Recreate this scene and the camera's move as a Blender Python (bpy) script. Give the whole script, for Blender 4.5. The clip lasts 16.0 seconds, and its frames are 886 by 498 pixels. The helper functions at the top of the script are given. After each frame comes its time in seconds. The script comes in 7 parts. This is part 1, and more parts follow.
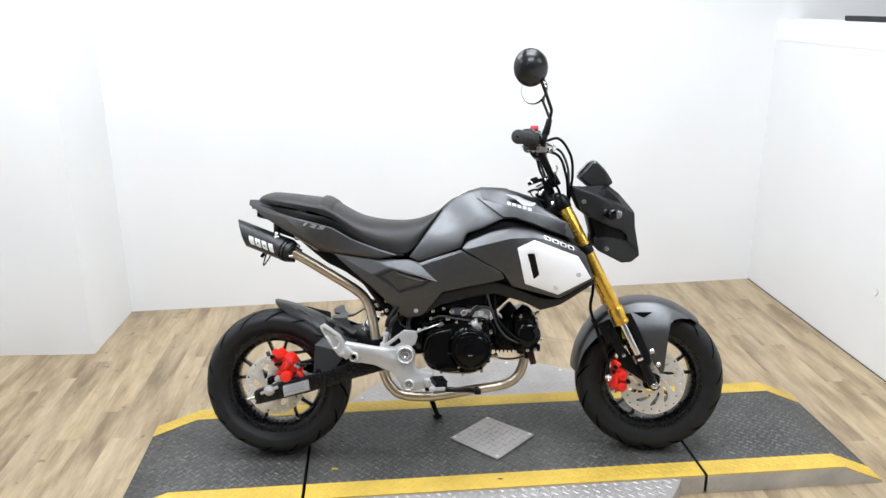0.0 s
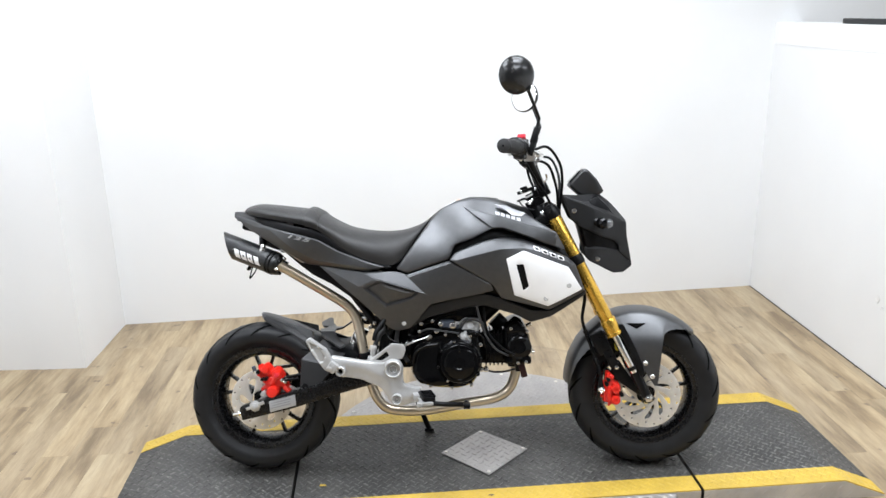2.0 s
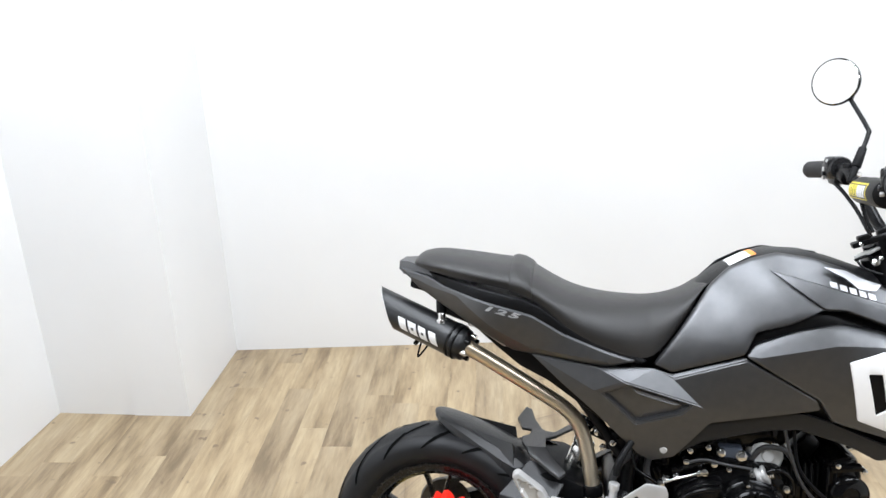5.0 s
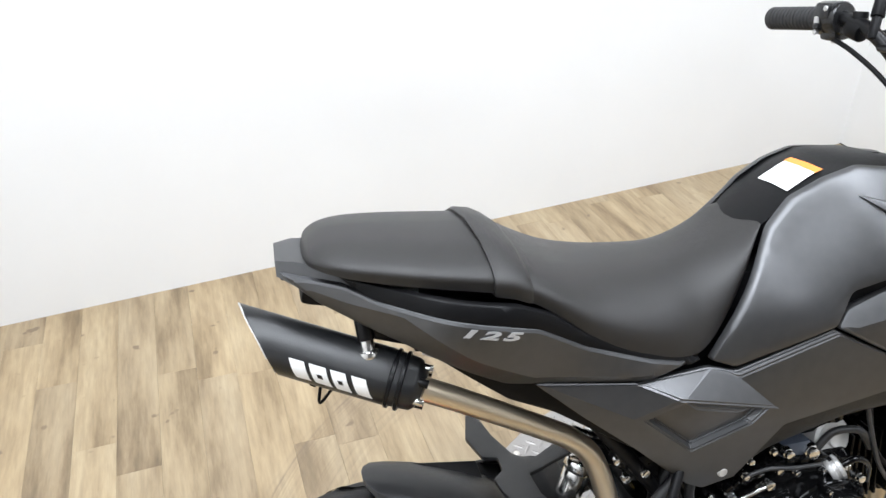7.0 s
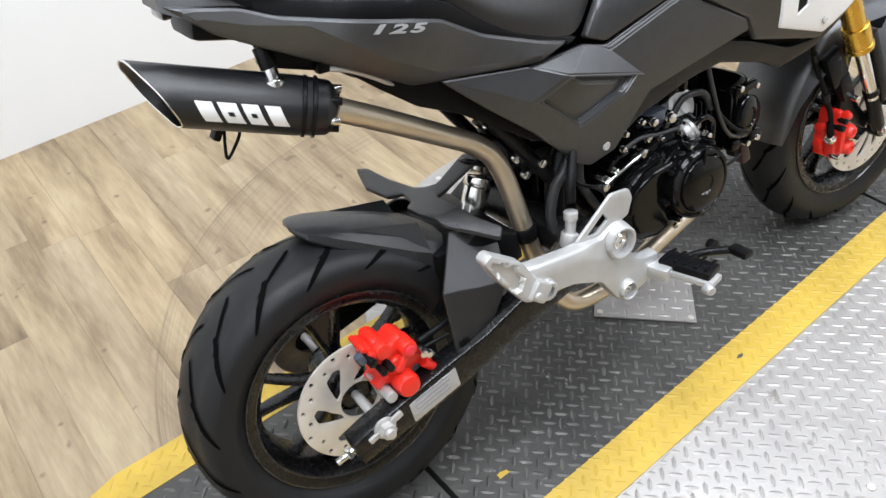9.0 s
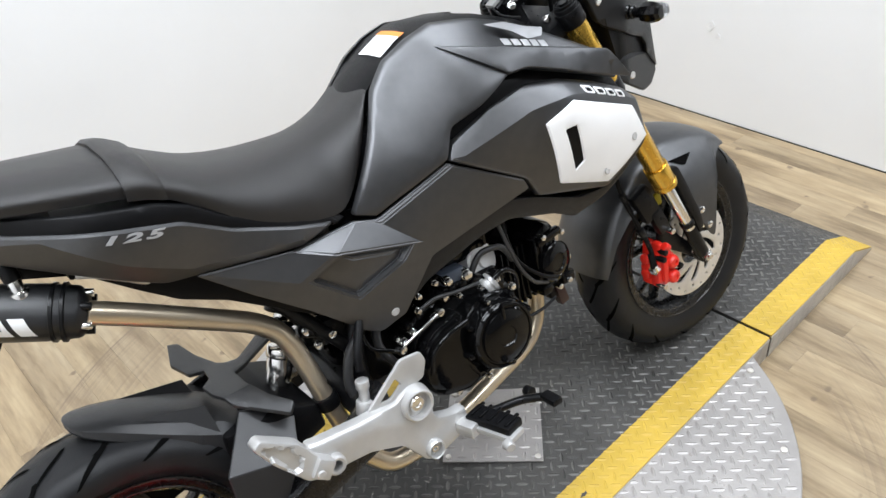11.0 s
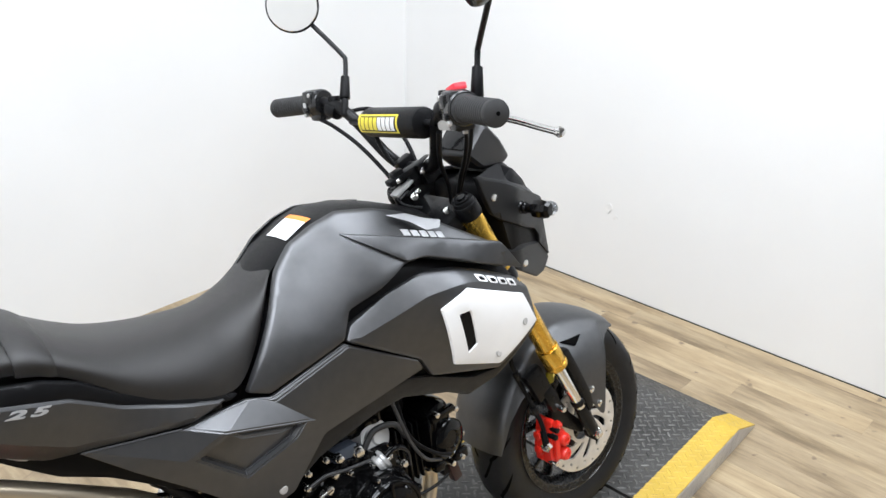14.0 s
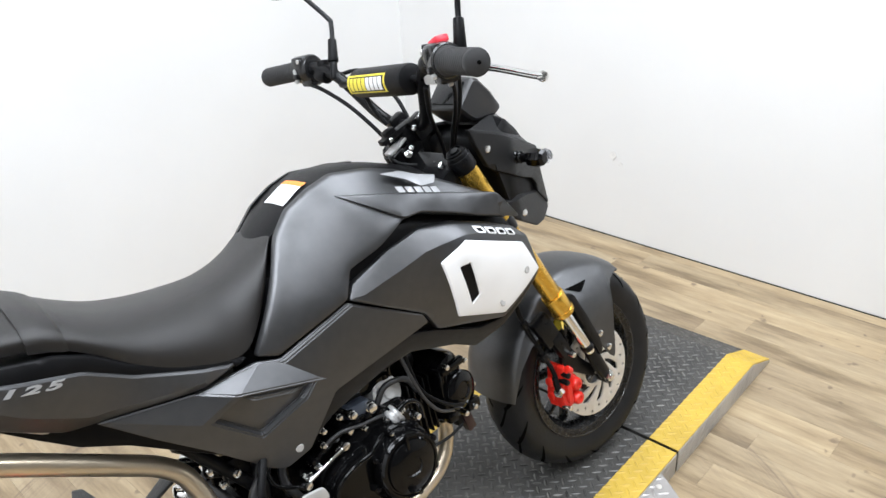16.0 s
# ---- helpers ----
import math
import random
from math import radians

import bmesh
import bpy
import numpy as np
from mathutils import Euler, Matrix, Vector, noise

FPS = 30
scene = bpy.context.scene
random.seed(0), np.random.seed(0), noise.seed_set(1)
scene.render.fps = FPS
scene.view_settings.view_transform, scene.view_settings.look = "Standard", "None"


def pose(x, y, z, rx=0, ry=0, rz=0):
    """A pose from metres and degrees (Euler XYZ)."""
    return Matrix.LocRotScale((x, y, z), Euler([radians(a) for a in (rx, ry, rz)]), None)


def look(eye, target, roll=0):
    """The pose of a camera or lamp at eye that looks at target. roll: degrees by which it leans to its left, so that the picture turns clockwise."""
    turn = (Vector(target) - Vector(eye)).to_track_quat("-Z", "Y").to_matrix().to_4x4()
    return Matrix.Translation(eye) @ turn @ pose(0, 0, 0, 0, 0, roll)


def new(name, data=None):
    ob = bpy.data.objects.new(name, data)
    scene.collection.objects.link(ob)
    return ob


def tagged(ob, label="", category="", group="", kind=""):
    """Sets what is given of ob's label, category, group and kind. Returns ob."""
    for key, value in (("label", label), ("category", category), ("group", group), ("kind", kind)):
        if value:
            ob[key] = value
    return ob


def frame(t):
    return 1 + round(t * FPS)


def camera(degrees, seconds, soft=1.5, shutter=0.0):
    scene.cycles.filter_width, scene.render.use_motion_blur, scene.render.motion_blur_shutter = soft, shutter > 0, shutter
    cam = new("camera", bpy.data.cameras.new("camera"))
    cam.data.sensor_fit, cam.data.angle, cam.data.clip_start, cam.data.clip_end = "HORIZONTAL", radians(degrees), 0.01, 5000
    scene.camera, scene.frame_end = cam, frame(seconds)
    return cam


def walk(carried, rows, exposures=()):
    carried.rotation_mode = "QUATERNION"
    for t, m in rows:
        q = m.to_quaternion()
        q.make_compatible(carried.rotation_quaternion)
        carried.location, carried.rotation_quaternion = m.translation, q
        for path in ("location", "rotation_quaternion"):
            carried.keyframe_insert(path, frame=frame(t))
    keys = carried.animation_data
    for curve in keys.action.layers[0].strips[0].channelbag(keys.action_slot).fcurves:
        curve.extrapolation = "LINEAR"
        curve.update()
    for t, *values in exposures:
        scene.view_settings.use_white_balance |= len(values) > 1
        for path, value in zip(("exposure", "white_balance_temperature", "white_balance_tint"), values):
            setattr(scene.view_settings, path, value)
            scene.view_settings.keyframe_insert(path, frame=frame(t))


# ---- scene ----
cam = camera(59.0, 16.0)
PATH = [
    (0, (-0.082, -2.292, 1.472), (-0.058, -0.385, 0.868), -0.4),
    (0.5, (-0.079, -2.284, 1.469), (-0.055, -0.376, 0.869), -0.6),
    (1, (-0.082, -2.270, 1.468), (-0.050, -0.365, 0.861), -0.4),
    (1.5, (-0.073, -2.250, 1.469), (-0.024, -0.347, 0.855), -1.2),
    (2, (-0.020, -2.246, 1.471), (-0.016, -0.334, 0.884), -1.1),
    (2.2, (0.022, -2.248, 1.478), (-0.014, -0.338, 0.889), -0.4),
    (2.5, (0.051, -2.260, 1.481), (-0.082, -0.353, 0.893), 2.7),
    (2.7, (0.068, -2.245, 1.488), (-0.107, -0.352, 0.869), 2.2),
    (3, (0.035, -2.198, 1.488), (-0.078, -0.298, 0.876), -0.7),
    (3.2, (-0.001, -2.138, 1.488), (-0.043, -0.239, 0.867), 0.1),
    (3.5, (-0.112, -2.031, 1.483), (-0.083, -0.134, 0.852), -0.6),
    (3.8, (-0.209, -1.948, 1.470), (-0.219, -0.070, 0.781), -3.3),
    (4, (-0.245, -1.883, 1.459), (-0.249, -0.021, 0.729), -1.3),
    (4.2, (-0.268, -1.786, 1.437), (-0.331, 0.061, 0.673), -1.8),
    (4.5, (-0.272, -1.604, 1.443), (-0.415, 0.265, 0.746), -1.2),
    (4.7, (-0.308, -1.500, 1.456), (-0.582, 0.358, 0.769), -2.2),
    (6.8, (-0.669, -0.653, 1.387), (-0.252, 1.040, 0.406), -0.5),
    (7, (-0.683, -0.621, 1.369), (-0.236, 1.002, 0.289), -0.4),
    (7.5, (-0.784, -0.628, 1.308), (-0.180, 0.860, 0.116), 0.6),
    (8, (-0.871, -0.661, 1.245), (-0.167, 0.664, -0.077), 1.2),
    (8.2, (-0.886, -0.663, 1.204), (-0.150, 0.547, -0.209), 2.9),
    (10.3, (-0.769, -0.772, 1.284), (0.205, 0.527, 0.117), -7.7),
    (10.5, (-0.723, -0.794, 1.291), (0.232, 0.505, 0.108), -8.2),
    (10.8, (-0.660, -0.817, 1.305), (0.310, 0.503, 0.157), -5.8),
    (11, (-0.631, -0.809, 1.311), (0.359, 0.493, 0.159), -4.2),
    (11.3, (-0.609, -0.820, 1.322), (0.444, 0.453, 0.193), -2.3),
    (11.5, (-0.606, -0.825, 1.331), (0.495, 0.434, 0.234), -0.7),
    (12, (-0.599, -0.831, 1.346), (0.590, 0.404, 0.316), 0.6),
    (12.5, (-0.610, -0.838, 1.357), (0.614, 0.430, 0.411), 1.6),
    (13, (-0.613, -0.844, 1.370), (0.632, 0.442, 0.477), 1.8),
    (13.5, (-0.616, -0.846, 1.375), (0.637, 0.449, 0.508), 2.3),
    (14, (-0.617, -0.852, 1.386), (0.651, 0.452, 0.555), 1.8),
    (14.5, (-0.622, -0.858, 1.386), (0.651, 0.450, 0.569), 1.9),
    (15, (-0.615, -0.875, 1.380), (0.634, 0.412, 0.496), -0.2),
    (15.5, (-0.612, -0.874, 1.368), (0.611, 0.408, 0.440), -0.8),
    (16, (-0.606, -0.889, 1.377), (0.601, 0.418, 0.463), -3.0),
]
walk(cam, [(t, look(eye, target, roll)) for t, eye, target, roll in PATH],
     exposures=((0.0, 0.06), (3.5, 0.11), (4.5, 0.12), (7.0, 0.20), (8.0, 0.18), (10.3, 0.03), (11.0, 0.0), (11.6, -0.02), (12.5, 0.02), (13.2, 0.01), (14.2, 0.07), (16.0, 0.10)))

import mathutils

# ---- light: a closed showroom bay under unseen ceiling lamps ----
world = bpy.data.worlds.new("world")
scene.world = world
world.use_nodes = True
world.node_tree.nodes["Background"].inputs["Color"].default_value = (0.9, 0.95, 1.0, 1)
world.node_tree.nodes["Background"].inputs["Strength"].default_value = 0.05
scene.view_settings.exposure = 0.0


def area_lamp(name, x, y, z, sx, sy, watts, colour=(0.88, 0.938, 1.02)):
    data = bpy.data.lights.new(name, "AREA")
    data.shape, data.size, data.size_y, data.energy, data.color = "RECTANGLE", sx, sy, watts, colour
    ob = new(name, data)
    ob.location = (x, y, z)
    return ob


# All out of view; y=-1.9 pair and x=3.6 added to brighten the tank.
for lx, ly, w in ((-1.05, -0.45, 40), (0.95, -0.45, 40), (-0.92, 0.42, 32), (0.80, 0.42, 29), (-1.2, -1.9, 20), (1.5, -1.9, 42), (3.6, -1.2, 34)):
    area_lamp("unseen_ceiling_lamp", lx, ly, 2.90, 1.2, 0.6, w)


# ---- materials ----
def nodes_of(name):
    m = bpy.data.materials.new(name)
    m.use_nodes = True
    t = m.node_tree
    return m, t, t.nodes["Principled BSDF"]


def link(t, a, b):
    t.links.new(a, b)


def noise_node(t, scale, detail=4.0, vec=None, rough=0.55):
    n = t.nodes.new("ShaderNodeTexNoise")
    n.inputs["Scale"].default_value, n.inputs["Detail"].default_value, n.inputs["Roughness"].default_value = scale, detail, rough
    if vec is not None:
        link(t, vec, n.inputs["Vector"])
    return n


def ramp_node(t, fac, stops):
    r = t.nodes.new("ShaderNodeValToRGB")
    while len(r.color_ramp.elements) < len(stops):
        r.color_ramp.elements.new(0.5)
    for e, (p, c) in zip(r.color_ramp.elements, stops):
        e.position, e.color = p, (*c, 1)
    link(t, fac, r.inputs["Fac"])
    return r


def mix_node(t, fac, a, b, mode="MIX"):
    n = t.nodes.new("ShaderNodeMix")
    n.data_type, n.blend_type = "RGBA", mode
    for key, v in ((0, fac), (6, a), (7, b)):
        if isinstance(v, bpy.types.NodeSocket):
            link(t, v, n.inputs[key])
        elif key == 0:
            n.inputs[key].default_value = v
        else:
            n.inputs[key].default_value = (*v, 1)
    return n.outputs[2]


def mat(name, col, rough=0.5, metal=0.0, var=0.12, scale=14, rvar=0.08, bump=0.0, bscale=300, coat=0.0, speck=None, spec=0.5):
    """A surface in one colour with soft mottling, uneven gloss, fine relief and, if asked, specks of wear."""
    m, t, b = nodes_of(name)
    v = t.nodes.new("ShaderNodeTexCoord").outputs["Object"]
    n = noise_node(t, scale, 5, v)
    lo, hi = tuple(c * (1 - var) for c in col), tuple(min(1, c * (1 + var)) for c in col)
    colour = ramp_node(t, n.outputs["Fac"], ((0.3, lo), (0.7, hi))).outputs["Color"]
    if speck:
        s = noise_node(t, speck[1], 6, v, 0.7)
        mask = ramp_node(t, s.outputs["Fac"], ((speck[2], (0, 0, 0)), (speck[2] + 0.06, (1, 1, 1)))).outputs["Color"]
        colour = mix_node(t, mask, colour, speck[0])
    link(t, colour, b.inputs["Base Color"])
    n2 = noise_node(t, scale * 4, 3, v)
    mr = t.nodes.new("ShaderNodeMapRange")
    mr.inputs["To Min"].default_value, mr.inputs["To Max"].default_value = max(0.02, rough - rvar), min(1, rough + rvar)
    link(t, n2.outputs["Fac"], mr.inputs["Value"])
    link(t, mr.outputs["Result"], b.inputs["Roughness"])
    b.inputs["Metallic"].default_value = metal
    b.inputs["Specular IOR Level"].default_value = spec
    b.inputs["Coat Weight"].default_value = coat
    b.inputs["Coat Roughness"].default_value = 0.08
    if bump:
        n3 = noise_node(t, bscale, 3, v)
        bp = t.nodes.new("ShaderNodeBump")
        bp.inputs["Strength"].default_value, bp.inputs["Distance"].default_value = bump, 0.002
        link(t, n3.outputs["Fac"], bp.inputs["Height"])
        link(t, bp.outputs["Normal"], b.inputs["Normal"])
    return m


def wood_mat():
    m, t, b = nodes_of("oak_vinyl_plank")
    v = t.nodes.new("ShaderNodeTexCoord").outputs["Object"]
    rnd = t.nodes.new("ShaderNodeObjectInfo").outputs["Random"]
    off = t.nodes.new("ShaderNodeVectorMath")
    off.operation = "SCALE"
    off.inputs[0].default_value = (31.0, 57.0, 13.0)
    link(t, rnd, off.inputs["Scale"])
    add = t.nodes.new("ShaderNodeVectorMath")
    link(t, v, add.inputs[0])
    link(t, off.outputs[0], add.inputs[1])
    mp = t.nodes.new("ShaderNodeMapping")
    mp.inputs["Scale"].default_value = (1.0, 0.1, 1.0)
    link(t, add.outputs[0], mp.inputs["Vector"])
    mp2 = t.nodes.new("ShaderNodeMapping")
    mp2.inputs["Scale"].default_value = (1.0, 0.16, 1.0)
    link(t, add.outputs[0], mp2.inputs["Vector"])
    broad = noise_node(t, 12, 6, mp2.outputs["Vector"], 0.60)
    grain = noise_node(t, 95, 6, mp.outputs["Vector"], 0.65)
    tone = ramp_node(t, broad.outputs["Fac"], ((0.33, (0.188, 0.138, 0.084)), (0.43, (0.290, 0.220, 0.137)), (0.49, (0.355, 0.275, 0.176)), (0.57, (0.398, 0.314, 0.204)), (0.69, (0.446, 0.362, 0.243))))
    fine = ramp_node(t, grain.outputs["Fac"], ((0.3, (0.76, 0.74, 0.72)), (0.62, (1.06, 1.05, 1.02))))
    c = mix_node(t, 0.85, tone.outputs["Color"], fine.outputs["Color"], "MULTIPLY")
    hue = ramp_node(t, rnd, ((0.0, (0.91, 0.90, 0.89)), (0.5, (0.98, 0.97, 0.94)), (1.0, (1.05, 1.02, 0.96))))
    c = mix_node(t, 1.0, c, hue.outputs["Color"], "MULTIPLY")
    knots = noise_node(t, 22, 2, add.outputs[0], 0.4)
    km = ramp_node(t, knots.outputs["Fac"], ((0.70, (0, 0, 0)), (0.76, (0.7, 0.7, 0.7))))
    c = mix_node(t, km.outputs["Color"], c, (0.13, 0.09, 0.06))
    # arcs scuffed into the floor by the stand's ends as it turns
    pos = t.nodes.new("ShaderNodeNewGeometry").outputs["Position"]
    far = t.nodes.new("ShaderNodeVectorMath")
    far.operation = "DISTANCE"
    far.inputs[1].default_value = (0.09, 0.11, 0.0)
    link(t, pos, far.inputs[0])
    wob = noise_node(t, 5, 4, pos)
    add2 = t.nodes.new("ShaderNodeMath")
    add2.operation = "MULTIPLY_ADD"
    link(t, wob.outputs["Fac"], add2.inputs[0])
    add2.inputs[1].default_value = 0.05
    link(t, far.outputs["Value"], add2.inputs[2])
    ring = t.nodes.new("ShaderNodeMath")
    ring.operation = "MULTIPLY"
    link(t, far.outputs["Value"], ring.inputs[0])
    ring.inputs[1].default_value = 1.0
    line = t.nodes.new("ShaderNodeCombineXYZ")
    link(t, ring.outputs[0], line.inputs["X"])
    streak = ramp_node(t, noise_node(t, 95, 4, line.outputs[0], 0.7).outputs["Fac"], ((0.44, (0.15, 0.15, 0.15)), (0.60, (1, 1, 1))))
    band = ramp_node(t, add2.outputs[0], ((0.80, (0, 0, 0)), (0.84, (0.62, 0.62, 0.62)), (0.90, (0.5, 0.5, 0.5)), (0.955, (0.6, 0.6, 0.6)), (0.968, (0.95, 0.95, 0.95)), (0.988, (0.7, 0.7, 0.7)), (1.01, (0, 0, 0))))
    patchy = ramp_node(t, noise_node(t, 4, 5, pos, 0.65).outputs["Fac"], ((0.32, (0.1, 0.1, 0.1)), (0.60, (1, 1, 1))))
    scuff = mix_node(t, 1.0, band.outputs["Color"], patchy.outputs["Color"], "MULTIPLY")
    scuff = mix_node(t, 1.0, scuff, streak.outputs["Color"], "MULTIPLY")
    c = mix_node(t, scuff, c, (0.17, 0.125, 0.085))
    link(t, c, b.inputs["Base Color"])
    b.inputs["Roughness"].default_value = 0.42
    bp = t.nodes.new("ShaderNodeBump")
    bp.inputs["Strength"].default_value, bp.inputs["Distance"].default_value = 0.25, 0.001
    link(t, grain.outputs["Fac"], bp.inputs["Height"])
    link(t, bp.outputs["Normal"], b.inputs["Normal"])
    return m


M_WALL = mat("white_wall_paint", (0.775, 0.775, 0.770), 0.62, var=0.02, scale=2.0, bump=0.06, bscale=260, speck=((0.60, 0.595, 0.585), 2.3, 0.70))
M_TRIM = mat("white_trim_paint", (0.84, 0.84, 0.84), 0.45, var=0.01, scale=3.0)
# unseen ceiling, greyed so that less light bounces down
M_CEIL = mat("dimmed_ceiling_grey", (0.40, 0.40, 0.39), 0.8, var=0.03, scale=3.0)
# for the unseen front wall, kept dark so the bike reflects less light
M_GREYWALL = mat("grey_wall_paint", (0.17, 0.17, 0.172), 0.7, var=0.06, scale=2.0)
# for the unseen far wall, lightened so the tank reflects more
M_FARWALL = mat("pale_grey_wall_paint", (0.55, 0.55, 0.54), 0.7, var=0.05, scale=2.0)
M_WOOD = wood_mat()
M_SKIRT = mat("bright_tread_plate", (0.50, 0.49, 0.475), 0.36, 0.5, 0.14, 14, 0.1, 0.15, 200, speck=((0.40, 0.39, 0.38), 24, 0.66))
M_DARK = mat("dark_gap", (0.02, 0.02, 0.02), 0.8)
M_DECK = mat("worn_black_deck", (0.0445, 0.0425, 0.0390), 0.52, 0.0, 0.5, 5, 0.12, 0.4, 120, speck=((0.26, 0.25, 0.225), 60, 0.63), spec=0.6)
M_TREAD = mat("worn_tread_bars", (0.078, 0.075, 0.070), 0.42, 0.2, 0.4, 16, 0.12, speck=((0.32, 0.31, 0.29), 60, 0.63), spec=0.45)


def island_wear(m, lo, hi):
    """Let each loose piece of a mesh be worn to its own tone."""
    t = m.node_tree
    b = t.nodes["Principled BSDF"]
    src = b.inputs["Base Color"].links[0].from_socket
    r = t.nodes.new("ShaderNodeNewGeometry").outputs["Random Per Island"]
    tone = ramp_node(t, r, ((0.0, (lo, lo, lo)), (1.0, (hi, hi, hi))))
    link(t, mix_node(t, 1.0, src, tone.outputs["Color"], "MULTIPLY"), b.inputs["Base Color"])


island_wear(M_TREAD, 0.55, 1.7)
M_YELLOW = mat("yellow_safety_paint", (0.53, 0.355, 0.050), 0.5, 0.0, 0.16, 9, 0.1, 0.2, 150, speck=((0.13, 0.10, 0.05), 30, 0.665))
M_ALU = mat("tread_plate_aluminium", (0.385, 0.365, 0.350), 0.42, 0.50, 0.10, 12, 0.1, 0.2, 200, speck=((0.27, 0.25, 0.23), 24, 0.63))
M_PAINT = mat("matte_grey_metallic_paint", (0.1130, 0.1140, 0.1175), 0.42, 0.93, 0.05, 60, 0.03, 0.05, 900, spec=0.4)
M_PAINT2 = mat("grained_dark_plastic", (0.0120, 0.0120, 0.0125), 0.42, 0.0, 0.06, 40, 0.05, 0.2, 700, spec=0.34)
M_GUARD = mat("grained_guard_plastic", (0.0170, 0.0170, 0.0178), 0.36, 0.0, 0.08, 40, 0.06, 0.2, 700, spec=0.55)
M_BLACKP = mat("black_plastic", (0.0045, 0.0045, 0.005), 0.40, 0.0, 0.1, 40, 0.08, 0.1, 600, spec=0.14)
M_SEAT = mat("black_seat_vinyl", (0.0145, 0.0134, 0.0128), 0.42, 0.0, 0.10, 30, 0.05, 0.35, 850, spec=0.46)
M_TYRE = mat("tyre_rubber", (0.0125, 0.0127, 0.0136), 0.48, 0.0, 0.18, 24, 0.1, 0.15, 350, spec=0.25)
# near-black that stands for shade in grooves, bores, holes and vents
M_RECESS = mat("recess_shade_black", (0.002, 0.002, 0.002), 0.9, spec=0.05)
M_RIM = mat("black_rim_paint", (0.004, 0.004, 0.0045), 0.27, 0.0, 0.1, 30, 0.05, spec=0.45)
M_EDGE = mat("rim_lip_highlight_black", (0.022, 0.022, 0.023), 0.22, 0.0, 0.1, 30, 0.05, spec=0.7)
M_GLOSS = mat("gloss_black_engine_paint", (0.0028, 0.0028, 0.0030), 0.09, 0.0, 0.15, 25, 0.04, 0.12, 90, spec=0.24)
M_GRIP = mat("worn_grip_rubber", (0.026, 0.026, 0.0265), 0.60, 0.0, 0.12, 40, 0.08, 0.2, 500, spec=0.4)
M_SATIN = mat("satin_black_metal", (0.005, 0.005, 0.0055), 0.30, 0.0, 0.12, 30, 0.08, spec=0.2)
M_GOLD = mat("gold_anodised_tube", (0.72, 0.44, 0.075), 0.26, 0.9, 0.05, 25, 0.05)
M_CHROME = mat("polished_steel", (0.80, 0.80, 0.79), 0.16, 1.0, 0.04, 25, 0.05)
M_SILVER = mat("cast_silver_aluminium", (0.52, 0.515, 0.505), 0.38, 0.5, 0.08, 22, 0.1, 0.18, 420)
M_DISC = mat("brushed_disc_steel", (0.70, 0.665, 0.61), 0.34, 0.45, 0.08, 40, 0.08, 0.1, 500)
M_PIPE = mat("heat_tinted_steel_pipe", (0.63, 0.54, 0.41), 0.30, 0.85, 0.12, 7, 0.06, 0.05, 500)
M_RED = mat("red_caliper_paint", (0.72, 0.022, 0.012), 0.30, 0.0, 0.06, 30, 0.05, coat=0.3)
M_REDP = mat("red_switch_plastic", (0.70, 0.03, 0.05), 0.35)
M_WHITE = mat("white_panel_paint", (0.92, 0.92, 0.92), 0.32, 0.0, 0.015, 20, 0.05, coat=0.3)
M_DECAL = mat("white_decal", (0.78, 0.78, 0.78), 0.42, 0.0, 0.03, 30)
M_SILDECAL = mat("silver_decal", (0.44, 0.445, 0.455), 0.35, 0.4, 0.04, 30)
M_ORANGE = mat("orange_decal", (0.80, 0.25, 0.04), 0.45)
M_YELDECAL = mat("yellow_decal", (0.75, 0.62, 0.05), 0.45, 0.0, 0.04, 30)
M_SHELL = mat("mirror_shell_plastic", (0.012, 0.012, 0.0125), 0.24, 0.0, 0.15, 18, 0.10, spec=0.5)
M_GREYBAR = mat("grey_print", (0.30, 0.30, 0.31), 0.5)
M_CHAIN = mat("oily_chain_steel", (0.16, 0.15, 0.14), 0.4, 0.8, 0.2, 80)
M_CAP = mat("pale_cast_aluminium", (0.60, 0.60, 0.59), 0.40, 0.3, 0.08, 30, 0.1, 0.15, 420)
M_MAROON = mat("dark_red_plastic", (0.020, 0.004, 0.005), 0.35, 0.0, 0.1, 40)
M_HOSE = mat("grey_rubber_hose", (0.028, 0.028, 0.029), 0.38, 0.0, 0.15, 60, 0.1, spec=0.45)
M_BLUEGREY = mat("blue_grey_plastic", (0.05, 0.06, 0.08), 0.35)


def glass_mat():
    m, t, b = nodes_of("clear_lens")
    b.inputs["Base Color"].default_value = (0.9, 0.92, 0.95, 1)
    b.inputs["Roughness"].default_value = 0.05
    b.inputs["Transmission Weight"].default_value = 0.9
    return m


def mirror_mat():
    m, t, b = nodes_of("mirror_glass")
    b.inputs["Base Color"].default_value = (0.74, 0.73, 0.71, 1)
    b.inputs["Metallic"].default_value, b.inputs["Roughness"].default_value = 1.0, 0.03
    return m


M_LENS, M_MIRROR = glass_mat(), mirror_mat()


# ---- mesh helpers ----
def finish(name, bm, material, sharp=38):
    me = bpy.data.meshes.new(name)
    bmesh.ops.recalc_face_normals(bm, faces=bm.faces)
    bm.to_mesh(me)
    bm.free()
    me.materials.append(material)
    me.shade_smooth()
    me.set_sharp_from_angle(angle=radians(sharp))
    return me


def part(name, bm, material, parent, label="", sharp=38):
    ob = new(name, finish(name, bm, material, sharp))
    ob.parent = parent
    if label:
        tagged(ob, label)
    return ob


def empty(name, m):
    ob = new(name)
    ob.empty_display_size = 0.1
    ob.matrix_world = m
    return ob


